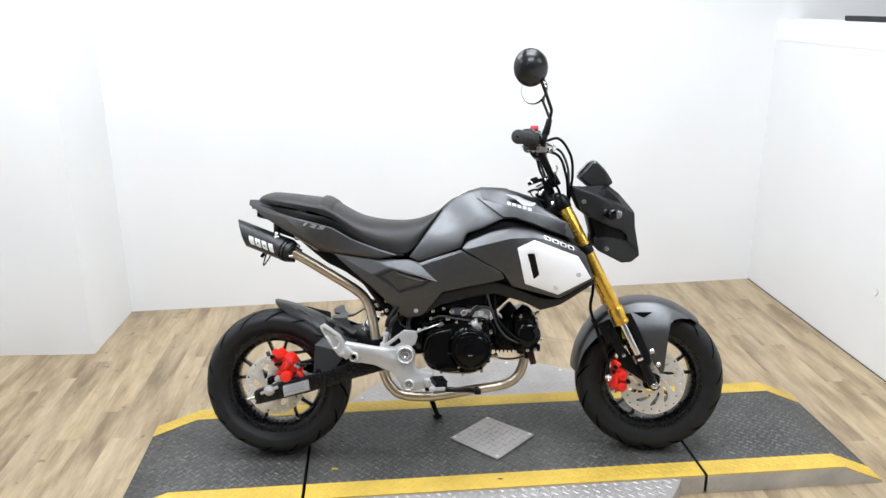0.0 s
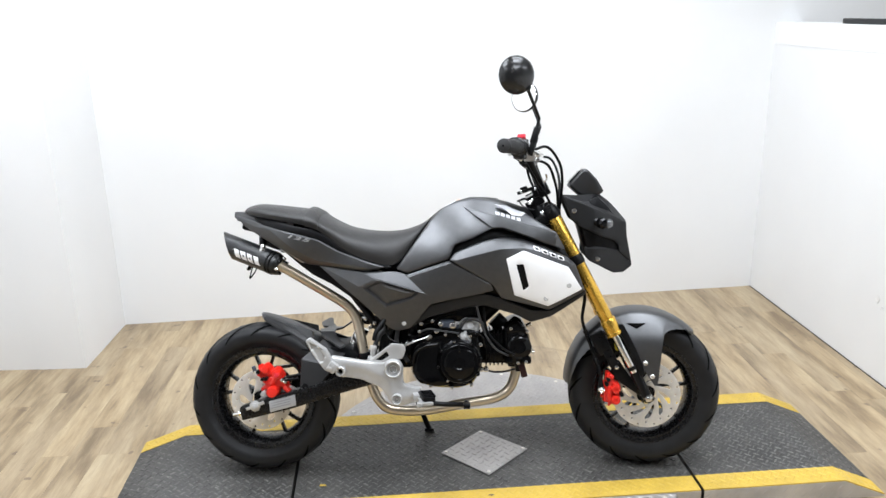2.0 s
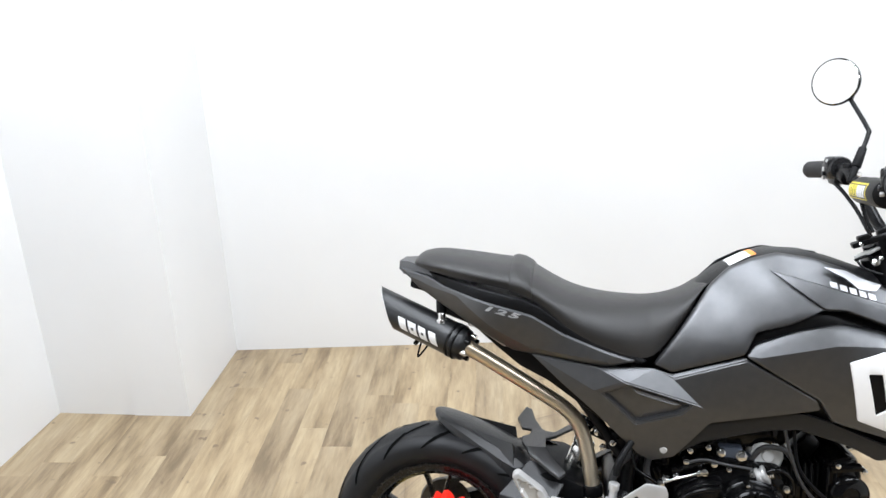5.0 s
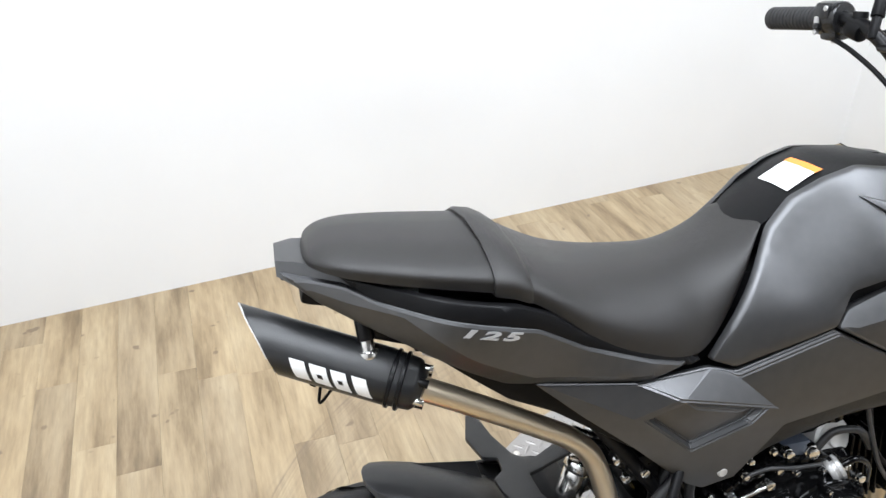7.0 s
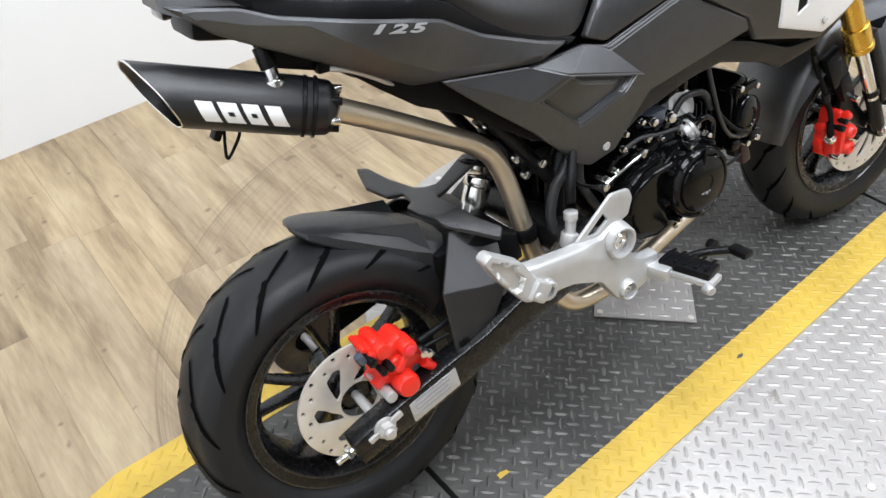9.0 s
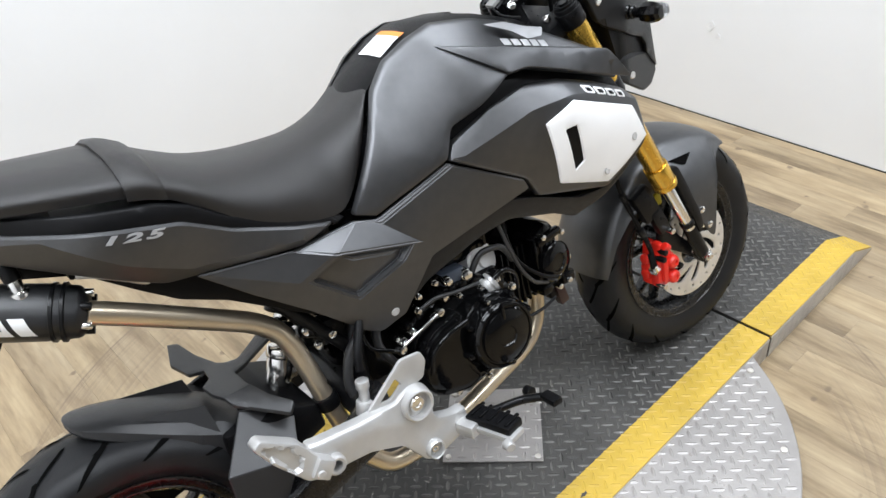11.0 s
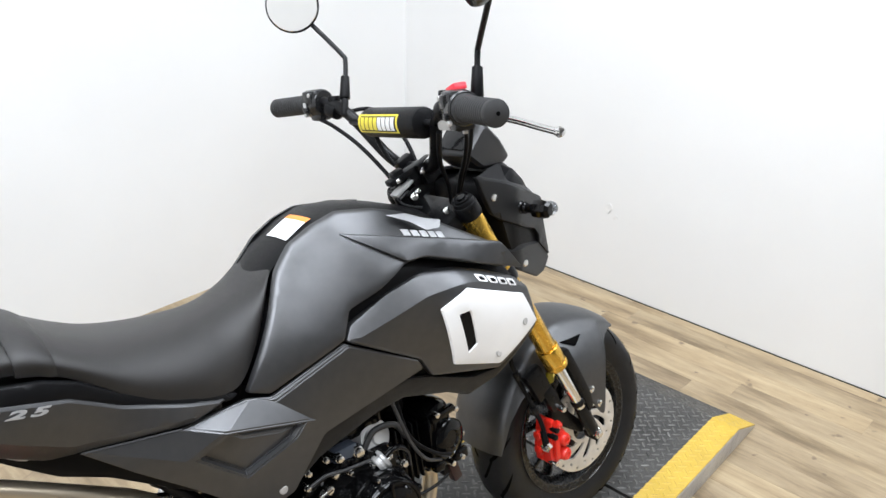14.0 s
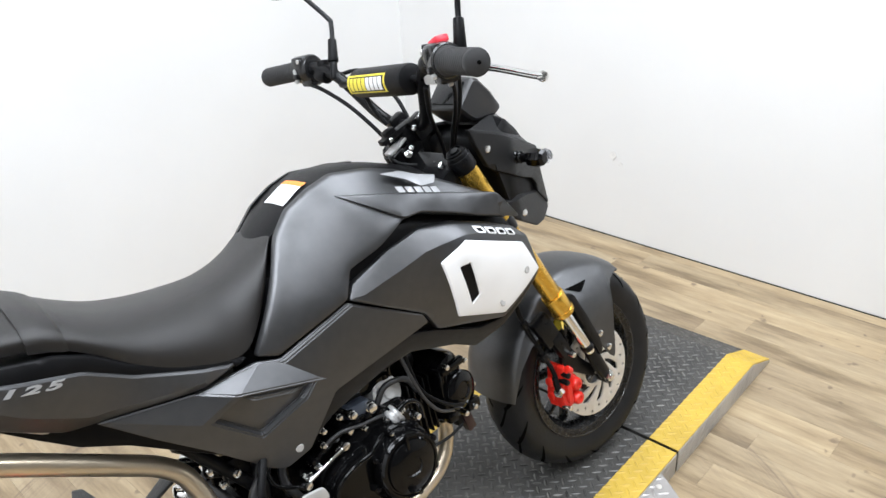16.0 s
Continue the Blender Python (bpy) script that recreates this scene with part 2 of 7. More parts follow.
def box(bm, c, size, bev=0.002, rot=None):
    """A bevelled box at c, turned by the Matrix rot."""
    m = Matrix.Translation(c) @ (rot.to_4x4() if rot else Matrix()) @ Matrix.Diagonal((*size, 1))
    g = bmesh.ops.create_cube(bm, size=1.0, matrix=m)
    if bev:
        edges = list({e for v in g["verts"] for e in v.link_edges})
        bmesh.ops.bevel(bm, geom=edges, offset=bev, segments=2, affect="EDGES", profile=0.6)
    return bm


def frame_of(d):
    return Vector(d).to_track_quat("Z", "Y").to_matrix()


def cyl(bm, p0, p1, r0, r1=None, seg=24, lip=0.0):
    """A capped, edge-rounded cylinder or cone from p0 to p1."""
    r1 = r0 if r1 is None else r1
    p0, p1 = Vector(p0), Vector(p1)
    L = (p1 - p0).length
    lip = lip or min(0.15 * min(r0, r1), 0.15 * L)
    prof = [(0, 0), (max(r0 - lip, 1e-4), 0), (r0 - 0.3 * lip, 0.3 * lip), (r0, lip), (r1, L - lip), (r1 - 0.3 * lip, L - 0.3 * lip), (max(r1 - lip, 1e-4), L), (0, L)]
    return lathe(bm, prof, p0, p1 - p0, seg)


def lathe(bm, prof, origin, axis, seg=32):
    """Turns the profile (radius, height) round the axis through origin."""
    rot, o = frame_of(axis), Vector(origin)
    rings = []
    for r, h in prof:
        if r < 1e-5:
            rings.append([bm.verts.new(o + rot @ Vector((0, 0, h)))])
        else:
            rings.append([bm.verts.new(o + rot @ Vector((r * math.cos(a), r * math.sin(a), h))) for a in (2 * math.pi * k / seg for k in range(seg))])
    for a, b in zip(rings, rings[1:]):
        for k in range(seg):
            j = (k + 1) % seg
            q = [a[k % len(a)], a[j % len(a)], b[j % len(b)], b[k % len(b)]]
            q = list(dict.fromkeys(q))
            if len(q) > 2:
                bm.faces.new(q)
    return bm


def spline(pts, n=8):
    """A smooth line through pts (Catmull-Rom), n steps a span."""
    P = [Vector(p) for p in pts]
    P = [2 * P[0] - P[1], *P, 2 * P[-1] - P[-2]]
    out = []
    for i in range(1, len(P) - 2):
        for k in range(n):
            t = k / n
            a, b, c, d = P[i - 1:i + 3]
            out.append(0.5 * (2 * b + (c - a) * t + (2 * a - 5 * b + 4 * c - d) * t * t + (3 * b - a - 3 * c + d) * t ** 3))
    out.append(P[-2])
    return out


def tube(bm, pts, r, seg=14, n=8, r_end=None, smooth=True):
    """A round tube along pts."""
    line = spline(pts, n) if smooth else [Vector(p) for p in pts]
    up = Vector((0.13, 0.31, 0.94))
    rings = []
    for i, p in enumerate(line):
        d = (line[min(i + 1, len(line) - 1)] - line[max(i - 1, 0)]).normalized()
        u = (up - d * up.dot(d)).normalized()
        up = u
        w = d.cross(u)
        rr = r if r_end is None else r + (r_end - r) * i / (len(line) - 1)
        rings.append([bm.verts.new(p + rr * (math.cos(a) * u + math.sin(a) * w)) for a in (2 * math.pi * k / seg for k in range(seg))])
    for a, b in zip(rings, rings[1:]):
        for k in range(seg):
            bm.faces.new((a[k], a[(k + 1) % seg], b[(k + 1) % seg], b[k]))
    for ring in (rings[0], rings[-1]):
        c = bm.verts.new(sum((v.co for v in ring), Vector()) / seg)
        for k in range(seg):
            bm.faces.new((ring[k], ring[(k + 1) % seg], c))
    return bm


def loft(bm, rings, cap=True, closed=True):
    vs = [[bm.verts.new(p) for p in ring] for ring in rings]
    n = len(vs[0])
    for a, b in zip(vs, vs[1:]):
        for k in range(n if closed else n - 1):
            bm.faces.new((a[k], a[(k + 1) % n], b[(k + 1) % n], b[k]))
    if cap:
        for ring in (vs[0], vs[-1]):
            bm.faces.new(ring)
    return bm


def rounded(poly, r, n=4):
    """The closed outline with its corners rounded by about r."""
    out, m = [], len(poly)
    for i in range(m):
        a, b, c = (Vector(poly[(i + k) % m]) for k in (-1, 0, 1))
        ra = min(r, 0.45 * (a - b).length, 0.45 * (c - b).length)
        p, q = b + (a - b).normalized() * ra, b + (c - b).normalized() * ra
        for k in range(n + 1):
            t = k / n
            out.append(tuple((1 - t) ** 2 * p + 2 * t * (1 - t) * b + t * t * q))
    return out


def resample(poly, step):
    out, m = [], len(poly)
    for i in range(m):
        a, b = np.array(poly[i]), np.array(poly[(i + 1) % m])
        k = max(1, int(np.hypot(*(b - a)) / step))
        out += [tuple(a + (b - a) * j / k) for j in range(k)]
    return out


def inside_many(p, poly):
    """Which of the points p (n, 2) lie in the outline."""
    a = np.array(poly)
    b = np.roll(a, -1, axis=0)
    x, z = p[:, :1], p[:, 1:]
    cross = (a[:, 1] > z) != (b[:, 1] > z)
    rise = np.where(np.abs(b[:, 1] - a[:, 1]) < 1e-12, 1e-12, b[:, 1] - a[:, 1])
    left = x < (b[:, 0] - a[:, 0]) * (z - a[:, 1]) / rise + a[:, 0]
    return (cross & left).sum(1) % 2 == 1


def inside(p, poly):
    return bool(inside_many(np.array([p]), poly)[0])


def edge_distance_many(p, loops):
    best = np.full(len(p), 1e9)
    for L in loops:
        a = np.array(L)
        d = np.roll(a, -1, axis=0) - a
        q = p[:, None] - a[None]
        t = np.clip((q * d).sum(-1) / np.maximum((d * d).sum(1), 1e-12), 0, 1)
        best = np.minimum(best, np.sqrt(((q - d * t[..., None]) ** 2).sum(-1).min(1)))
    return best


def edge_distance(p, loops):
    return float(edge_distance_many(np.array([p]), loops)[0])


def plate(bm, outline, surf, thick, holes=(), soft=0.004, step=0.014, corner=0.006, flip=1.0, folds=(), creases=()):
    """A shell over an outline in x and z: its outer face lies at y = surf(x, z), its edges are rounded by soft, its back is thick inwards.
    flip=-1 makes the same on the left side; folds are closed lines along which the face may crease."""
    outer = resample(rounded(outline, corner) if corner else list(outline), step)
    loops = [outer] + [resample(rounded(h, 0.003), step) for h in holes]
    pts, edges = [], []
    for L in loops:
        s = len(pts)
        pts += L
        edges += [(s + i, s + (i + 1) % len(L)) for i in range(len(L))]

    for L in folds:
        L = resample(list(L), step)
        s = len(pts)
        pts += L
        edges += [(s + i, s + (i + 1) % len(L)) for i in range(len(L))]

    def ok(p):
        keep = inside_many(p, loops[0])
        for h in loops[1:]:
            keep &= ~inside_many(p, h)
        return keep

    for L in creases:
        a = np.array(L, float)
        n = max(2, int(sum(np.hypot(*(q - p)) for p, q in zip(a, a[1:])) / step))
        run = np.concatenate(((0,), np.cumsum(np.hypot(*(a[1:] - a[:-1]).T))))
        t = np.linspace(0, run[-1], n)
        q = np.stack((np.interp(t, run, a[:, 0]), np.interp(t, run, a[:, 1])), 1)
        keep = ok(q)
        keep[keep] = edge_distance_many(q[keep], loops) > soft * 1.1
        last = None
        for p, k in zip(q, keep):
            if k:
                pts.append(tuple(p))
                if last is not None:
                    edges.append((last, len(pts) - 1))
                last = len(pts) - 1
            else:
                last = None

    extra = []
    for L in loops:
        a = np.array(L)
        d = np.roll(a, -1, axis=0) - np.roll(a, 1, axis=0)
        nrm = np.stack((-d[:, 1], d[:, 0]), 1) / np.maximum(np.hypot(d[:, 0], d[:, 1]), 1e-9)[:, None]
        for off in (0.35 * soft, soft):
            for sgn in (1, -1):
                p = a + sgn * off * nrm
                p = p[ok(p)]
                if len(p):
                    extra.append(p[edge_distance_many(p, loops) > 0.9 * off])
    lo, hi = np.min(outer, axis=0), np.max(outer, axis=0)
    rows = np.arange(lo[1] + step * 0.5, hi[1], step * 0.87)
    g = [(x, z) for k, z in enumerate(rows) for x in np.arange(lo[0] + step * (0.5 if k % 2 else 1.0), hi[0], step)]
    if g:
        p = np.array(g)
        p = p[ok(p)]
        if len(p):
            extra.append(p[edge_distance_many(p, loops) > soft + 0.4 * step])
    extra = [tuple(q) for e in extra for q in e]
    res = mathutils.geometry.delaunay_2d_cdt([Vector(p) for p in pts + extra], edges, [], 0, 1e-6)
    V = np.array([tuple(v) for v in res[0]])
    keep = ok(np.array([V[list(f)].mean(0) for f in res[2]]))
    F = [f for f, k in zip(res[2], keep) if k]
    dist = edge_distance_many(V, loops)
    top, bot = [], []
    for p, d in zip(V, dist):
        dip = 0.0 if d >= soft else soft - math.sqrt(max(0.0, soft * soft - (soft - d) ** 2))
        y = surf(p[0], p[1])
        top.append(bm.verts.new((p[0], flip * (y + min(dip, 0.9 * thick)), p[1])))
        bot.append(bm.verts.new((p[0], flip * (y + thick), p[1])))
    count = {}
    for f in F:
        bm.faces.new([top[i] for i in f])
        bm.faces.new([bot[i] for i in reversed(f)])
        for a, b in zip(f, f[1:] + f[:1]):
            count.setdefault((min(a, b), max(a, b)), []).append((a, b))
    for ab in count.values():
        if len(ab) == 1:
            a, b = ab[0]
            bm.faces.new((top[b], top[a], bot[a], bot[b]))
    for v in [v for v in top + bot if not v.link_faces]:
        bm.verts.remove(v)
    return bm


def flat(y):
    return lambda x, z: y


B = bmesh.new

# ---- the room ----
# floor corners of the walls
BACK_L, BACK_R = Vector((-1.595, 1.373)), Vector((1.652, 1.754))
COL_R, COL_L = Vector((-1.579, 0.880)), Vector((-2.06, 0.872))
RIGHT_END, LEFT_END = Vector((2.06, -4.6)), Vector((-2.2, -4.6))
HALL_R = Vector((5.0, 2.147))


def wall(name, a, b, z0, z1, thick, material, label, side=1.0):
    """A straight wall whose seen face runs from a to b; side: to which hand of that run its body lies."""
    d = (b - a).normalized()
    n = Vector((-d.y, d.x)) * side * thick
    bm = B()
    loft(bm, [[(*a, z), (*b, z), (*(b + n), z), (*(a + n), z)] for z in (z0, z1)])
    ob = new(name, finish(name, bm, material))
    return tagged(ob, label, "wall", kind="structure")


wall("wall_back", BACK_L, HALL_R, -0.01, 3.0, 0.12, M_WALL, "plain white painted back wall of the bay")
wall("wall_column_side", COL_R, BACK_L + (BACK_L - COL_R).normalized() * 0.12, -0.01, 3.0, 0.2, M_WALL, "white painted return face of the column")
wall("wall_column_front", COL_L, COL_R + Vector((-0.2, -0.003)), -0.01, 3.0, 0.3, M_WALL, "white painted front face of the column")
wall("wall_left", LEFT_END, COL_L, -0.01, 3.0, 0.12, M_WALL, "white painted side wall beside the column")
wall("wall_front", RIGHT_END + Vector((3.2, 0)), LEFT_END, -0.01, 3.0, 0.12, M_GREYWALL, "unseen wall closing the showroom, grey to darken reflections")
wall("wall_far", HALL_R, Vector((5.3, -4.2)), -0.01, 3.0, 0.12, M_FARWALL, "unseen wall of the next bay, pale to brighten reflections")
wall("wall_partition", BACK_R, RIGHT_END, -0.01, 1.365, 0.11, M_WALL, "half-height white partition wall")
d_ = (RIGHT_END - BACK_R).normalized()
n_ = Vector((-d_.y, d_.x))
bm = B()
a_, b_ = BACK_R - n_ * 0.002, RIGHT_END - n_ * 0.002
loft(bm, [[(*(a_ + n_ * o), z) for o in (0, 0.134)] + [(*(b_ + n_ * o), z) for o in (0.134, 0)] for z in (1.275, 1.378)])
tagged(new("trim_partition_cap", finish("trim_partition_cap", bm, M_TRIM)), "white cap board along the top of the partition", "trim", kind="structure")
bm = B()
c_, d_ = BACK_R - n_ * 0.004, RIGHT_END - n_ * 0.004
loft(bm, [[(*(c_ + n_ * o), z) for o in (0, 0.010)] + [(*(d_ + n_ * o), z) for o in (0.010, 0)] for z in (0.0, 0.003)])
tagged(new("trim_floor_joint", finish("trim_floor_joint", bm, M_DARK)), "dark open joint where the partition meets the floor", "trim", kind="structure")
bm = B()
box(bm, (1.765, 0.62, 1.3895), (0.035, 1.20, 0.022), 0.004, Matrix.Rotation(radians(3.67), 3, "Z"))
tagged(new("dark_rail", finish("dark_rail", bm, M_DARK)), "dark rail lying on the partition cap", "rail")

M_SCUFF = mat("rubbed_wall_paint", (0.76, 0.755, 0.745), 0.7, var=0.10, scale=60)
for y0, z0, size, seed in ((0.675, 0.330, 0.020, 4), (0.640, 0.300, 0.012, 9)):
    rng = random.Random(seed)
    bm = B()
    x0 = BACK_R.x + (BACK_R.y - y0) * (RIGHT_END.x - BACK_R.x) / (BACK_R.y - RIGHT_END.y)
    edge = [(size * (0.5 + 0.6 * rng.random()) * math.cos(0.628 * k), size * (0.5 + 0.6 * rng.random()) * math.sin(0.628 * k)) for k in range(10)]
    loft(bm, [[(x0 - dx, y0 + p, z0 + q) for p, q in edge] for dx in (0.0, 0.003)])
    ob = new("scuff_mark", finish("scuff_mark", bm, M_SCUFF))
    ob.parent = bpy.data.objects["wall_partition"]
    tagged(ob, "small grey rubbed mark on the white wall")

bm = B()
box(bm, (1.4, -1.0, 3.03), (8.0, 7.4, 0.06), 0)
tagged(new("ceiling", finish("ceiling", bm, M_CEIL)), "unseen ceiling over the showroom, greyed to cut bounced light", "ceiling", kind="structure")
bm = B()
box(bm, (1.4, -1.0, -0.034), (8.0, 7.4, 0.06), 0)
floor = tagged(new("floor", finish("floor", bm, M_WOOD)), "light oak vinyl plank floor", "floor", kind="structure")

# ---- the display stand: a deck with ramped ends across a turntable ----
DECK_H = 0.064
DECK = pose(0, 0, 0, 0, 0, 4.4)
U0, U1, U2, U3, U4, U5 = -1.068, -0.908, -0.500, 0.739, 1.190, 1.325
V0, V1, V2, V3 = -0.258, -0.182, 0.250, 0.320


def deck_z(u):
    if u < U1:
        return 0.006 + (DECK_H - 0.006) * max(0.0, (u - U0) / (U1 - U0))
    if u > U4:
        return 0.006 + (DECK_H - 0.006) * max(0.0, (U5 - u) / (U5 - U4))
    return DECK_H


def slab(us, v0, v1, top, drop):
    """A slab along u, its top at deck_z + top, drop thick (None: down to the floor)."""
    bm = B()
    rings = []
    for u in us:
        z1 = deck_z(u) + top
        z0 = 0.0005 if drop is None else z1 - drop
        rings.append([(u, v0, z0), (u, v1, z0), (u, v1, z1), (u, v0, z1)])
    return loft(bm, rings)


def bars(centres, length, width, height, base):
    """Raised tread bars: centres are (u, v, turn, slope of u)."""
    V, F = [], []
    for u, v, a, tilt in centres:
        c, s, k = math.cos(a), math.sin(a), len(V)
        for du, dv, dz in ((-0.5, 0, 0), (-0.24, -0.5, 0), (0.24, -0.5, 0), (0.5, 0, 0), (0.24, 0.5, 0), (-0.24, 0.5, 0), (-0.26, 0, 1), (0.26, 0, 1)):
            x, y = du * length * c - dv * width * s, du * length * s + dv * width * c
            V.append((u + x, v + y, base(u + x, v + y) + dz * height))
        F += [(k, k + 1, k + 6), (k, k + 6, k + 5), (k + 1, k + 2, k + 7, k + 6), (k + 2, k + 3, k + 7), (k + 3, k + 4, k + 7), (k + 4, k + 5, k + 6, k + 7)]
    me = bpy.data.meshes.new("tread_pattern")
    me.from_pydata(V, [], F)
    me.shade_smooth()
    me.set_sharp_from_angle(angle=radians(30))
    return me


def tread(parent, material, keep, u0, u1, v0, v1, base, pitch=0.0205, label="raised diamond tread bars", skip=0.0):
    rng = random.Random(5)
    cs = []
    h = pitch / math.sqrt(2)
    for i in range(int((u1 - u0) / h) + 1):
        for j in range(int((v1 - v0) / h) + 1):
            u, v = u0 + (i + 0.5) * h, v0 + (j + 0.5) * h
            if (i + j) % 2 == 0 and keep(u, v) and rng.random() >= skip:
                cs.append((u, v, radians(45 if i % 2 else -45), 0))
    me = bars(cs, pitch * 1.22, pitch * 0.36, 0.0017, base)
    me.materials.append(material)
    ob = new("tread_pattern", me)
    ob.parent = parent
    return tagged(ob, label, kind="stuff")


stand = tagged(empty("display_stand", DECK), "black tread-plate display stand with yellow edges and ramped ends", "display stand")
GAP = 0.005
for us in ((U0, U1, U2 - GAP), (U2 + GAP, 0.1, U3 - GAP), (U3 + GAP, U4, U5)):
    deck = part("deck_section", slab(us, V0 + 0.003, V3 - 0.003, 0.0, None), M_DECK, stand, "worn black tread-plate deck", sharp=20)
    for va, vb in ((V0, V1), (V2, V3)):
        stripe = part("edge_stripe", slab(us, va, vb, 0.0012, 0.004), M_YELLOW, deck, "yellow painted edge stripe", sharp=20)
        tread(stripe, M_YELLOW, lambda u, v: True, min(us) + 0.01, max(us) - 0.014, va + 0.004, vb - 0.012, lambda u, v: deck_z(u) + 0.0012, label="raised yellow tread bars")
    tread(deck, M_TREAD, lambda u, v: True, min(us) + 0.006, max(us) - 0.012, V1 + 0.002, V2 - 0.01, lambda u, v: deck_z(u), label="raised worn tread bars")
    for v, sgn in ((V0, -1), (V3, 1)):
        bm = B()
        rings = []
        for u in us:
            z1 = deck_z(u) - 0.003
            rings.append([(u, v, 0.0), (u, v + sgn * 0.002, 0.0), (u, v + sgn * 0.002, z1), (u, v, z1)])
        loft(bm, rings)
        part("side_skirt", bm, M_SKIRT, deck, "bare aluminium tread-plate skirt", sharp=20)
        cs = []
        for i in range(int((max(us) - min(us)) / 0.03)):
            u = min(us) + (i + 0.5) * 0.03
            if deck_z(u) > 0.045:
                cs += [(u, zz, 0.8, 0) for zz in ((0.018, 0.046) if deck_z(u) > 0.06 else (0.018,))]
        me = bars(cs, 0.028, 0.007, 0.0018, lambda u, zz: 0.0)
        me.materials.append(M_SKIRT)
        me.transform(Matrix(((1, 0, 0, 0), (0, 0, sgn, v + sgn * 0.002), (0, 1, 0, 0), (0, 0, 0, 1))))
        ob = new("skirt_pattern", me)
        ob.parent = deck
        tagged(ob, "raised bars of the skirt", kind="stuff")

DISC_C, DISC_R, DISC_T = (0.14, 0.052), 0.597, 0.058
disc = tagged(empty("turntable_disc", pose(*DISC_C, 0, 0, 0, 4.4)), "low round bare aluminium tread-plate turntable that carries the stand", "turntable")
bm = B()
lathe(bm, [(0, 0), (DISC_R - 0.001, 0), (DISC_R, 0.001), (DISC_R, DISC_T - 0.002), (DISC_R - 0.002, DISC_T), (0, DISC_T)], (0, 0, 0), (0, 0, 1), 128)
plate_ = part("disc_plate", bm, M_ALU, disc)
tread(plate_, M_ALU, lambda u, v: math.hypot(u, v) < DISC_R - 0.018 and not -0.285 < v < 0.262, -DISC_R, DISC_R, -DISC_R, DISC_R, lambda u, v: DISC_T, pitch=0.0225, label="raised bright tread bars")
for k in range(16):
    a = radians(11 + 22.5 * k)
    if not -0.285 < 0.565 * math.sin(a) < 0.262:
        bm = B()
        cyl(bm, (0.568 * math.cos(a), 0.568 * math.sin(a), DISC_T - 0.001), (0.568 * math.cos(a), 0.568 * math.sin(a), DISC_T + 0.003), 0.007, seg=12)
        part("bolt", bm, M_DISC, plate_)

bm = B()
ring = [Vector((-0.033, 0.030)), Vector((0.116, -0.103)), Vector((0.252, 0.044)), Vector((0.102, 0.167))]
loft(bm, [[(*p, z) for p in ring] for z in (DECK_H + 0.0022, DECK_H + 0.0052)])
cover = tagged(new("cover_plate", finish("cover_plate", bm, M_ALU)), "square bright tread-plate cover set cornerwise on the deck", "plate")
cen = sum(ring, Vector((0, 0))) / 4
e1, e2 = (ring[1] - ring[0]), (ring[3] - ring[0])
cs = []
for i in range(8):
    for j in range(8):
        p = ring[0] + e1 * (i + 0.5) / 8 + e2 * (j + 0.5) / 8
        way = e1 if (i + j) % 2 else e2
        cs.append((p.x, p.y, math.atan2(way.y, way.x), 0))
me = bars(cs, 0.0245, 0.0072, 0.0019, lambda u, v: DECK_H + 0.0052)
me.materials.append(M_ALU)
ob = new("tread_pattern", me)
ob.parent = cover
tagged(ob, "raised bright tread bars", kind="stuff")
for p in ring:
    q = p + (cen - p) * 0.11
    bm = B()
    cyl(bm, (*q, DECK_H + 0.005), (*q, DECK_H + 0.0085), 0.006, seg=12)
    part("bolt", bm, M_DISC, cover)


def flake(name, x, y, z, size, seed, material, parent, label):
    """A thin ragged flake lying flat."""
    rng = random.Random(seed)
    bm = B()
    ring_ = []
    for k in range(11):
        a = 2 * math.pi * k / 11
        r = size * (0.55 + 0.6 * rng.random())
        ring_.append((x + r * math.cos(a) * 1.5, y + r * math.sin(a) * 0.6))
    loft(bm, [[(px, py, z + h) for px, py in ring_] for h in (0.0, 0.0006)])
    bm.transform(DECK.inverted())
    return part(name, bm, material, parent, label)


flake("paint_flake", -0.403, -0.139, DECK_H + 0.0020, 0.010, 3, M_YELLOW, stand, "scraped yellow paint fleck")
flake("grime_spot", 0.116, -0.208, DECK_H + 0.0032, 0.007, 8, M_DECK, stand, "dark grime spot on the stripe")

# ---- the motorcycle: x ahead, y to its left, z up from the deck; it leans on its side stand ----
BIKE = pose(0, -0.022, DECK_H + 0.0015, 0, 0, -2.2) @ pose(0, 0, 0, -13.5)
bike = tagged(empty("motorcycle", BIKE), "small matte grey motorcycle leaning on its side stand", "motorcycle")
# the front end is turned a little to the right about the steering head
HEAD, RAKE = Vector((0.285, 0, 0.80)), Vector((-math.sin(radians(28)), 0, math.cos(radians(28))))
STEER = Matrix.Translation(HEAD) @ Matrix.Rotation(radians(-3.5), 4, RAKE) @ Matrix.Translation(-HEAD)


def bpart(name, bm, material, parent=None, label="", sharp=38):
    return part(name, bm, material, parent or bike, label, sharp)


def fpart(name, bm, material, parent=None, label="", sharp=38):
    """A part of the steered front end."""
    bmesh.ops.transform(bm, matrix=STEER, verts=bm.verts)
    return part(name, bm, material, parent or bike, label, sharp)


BAR_TURN = Matrix.Translation(HEAD + Vector((0.013, 0, 0))) @ Matrix.Rotation(radians(-6.8), 4, "Z") @ Matrix.Diagonal((1, 0.968, 1, 1)) @ Matrix.Translation(-HEAD)


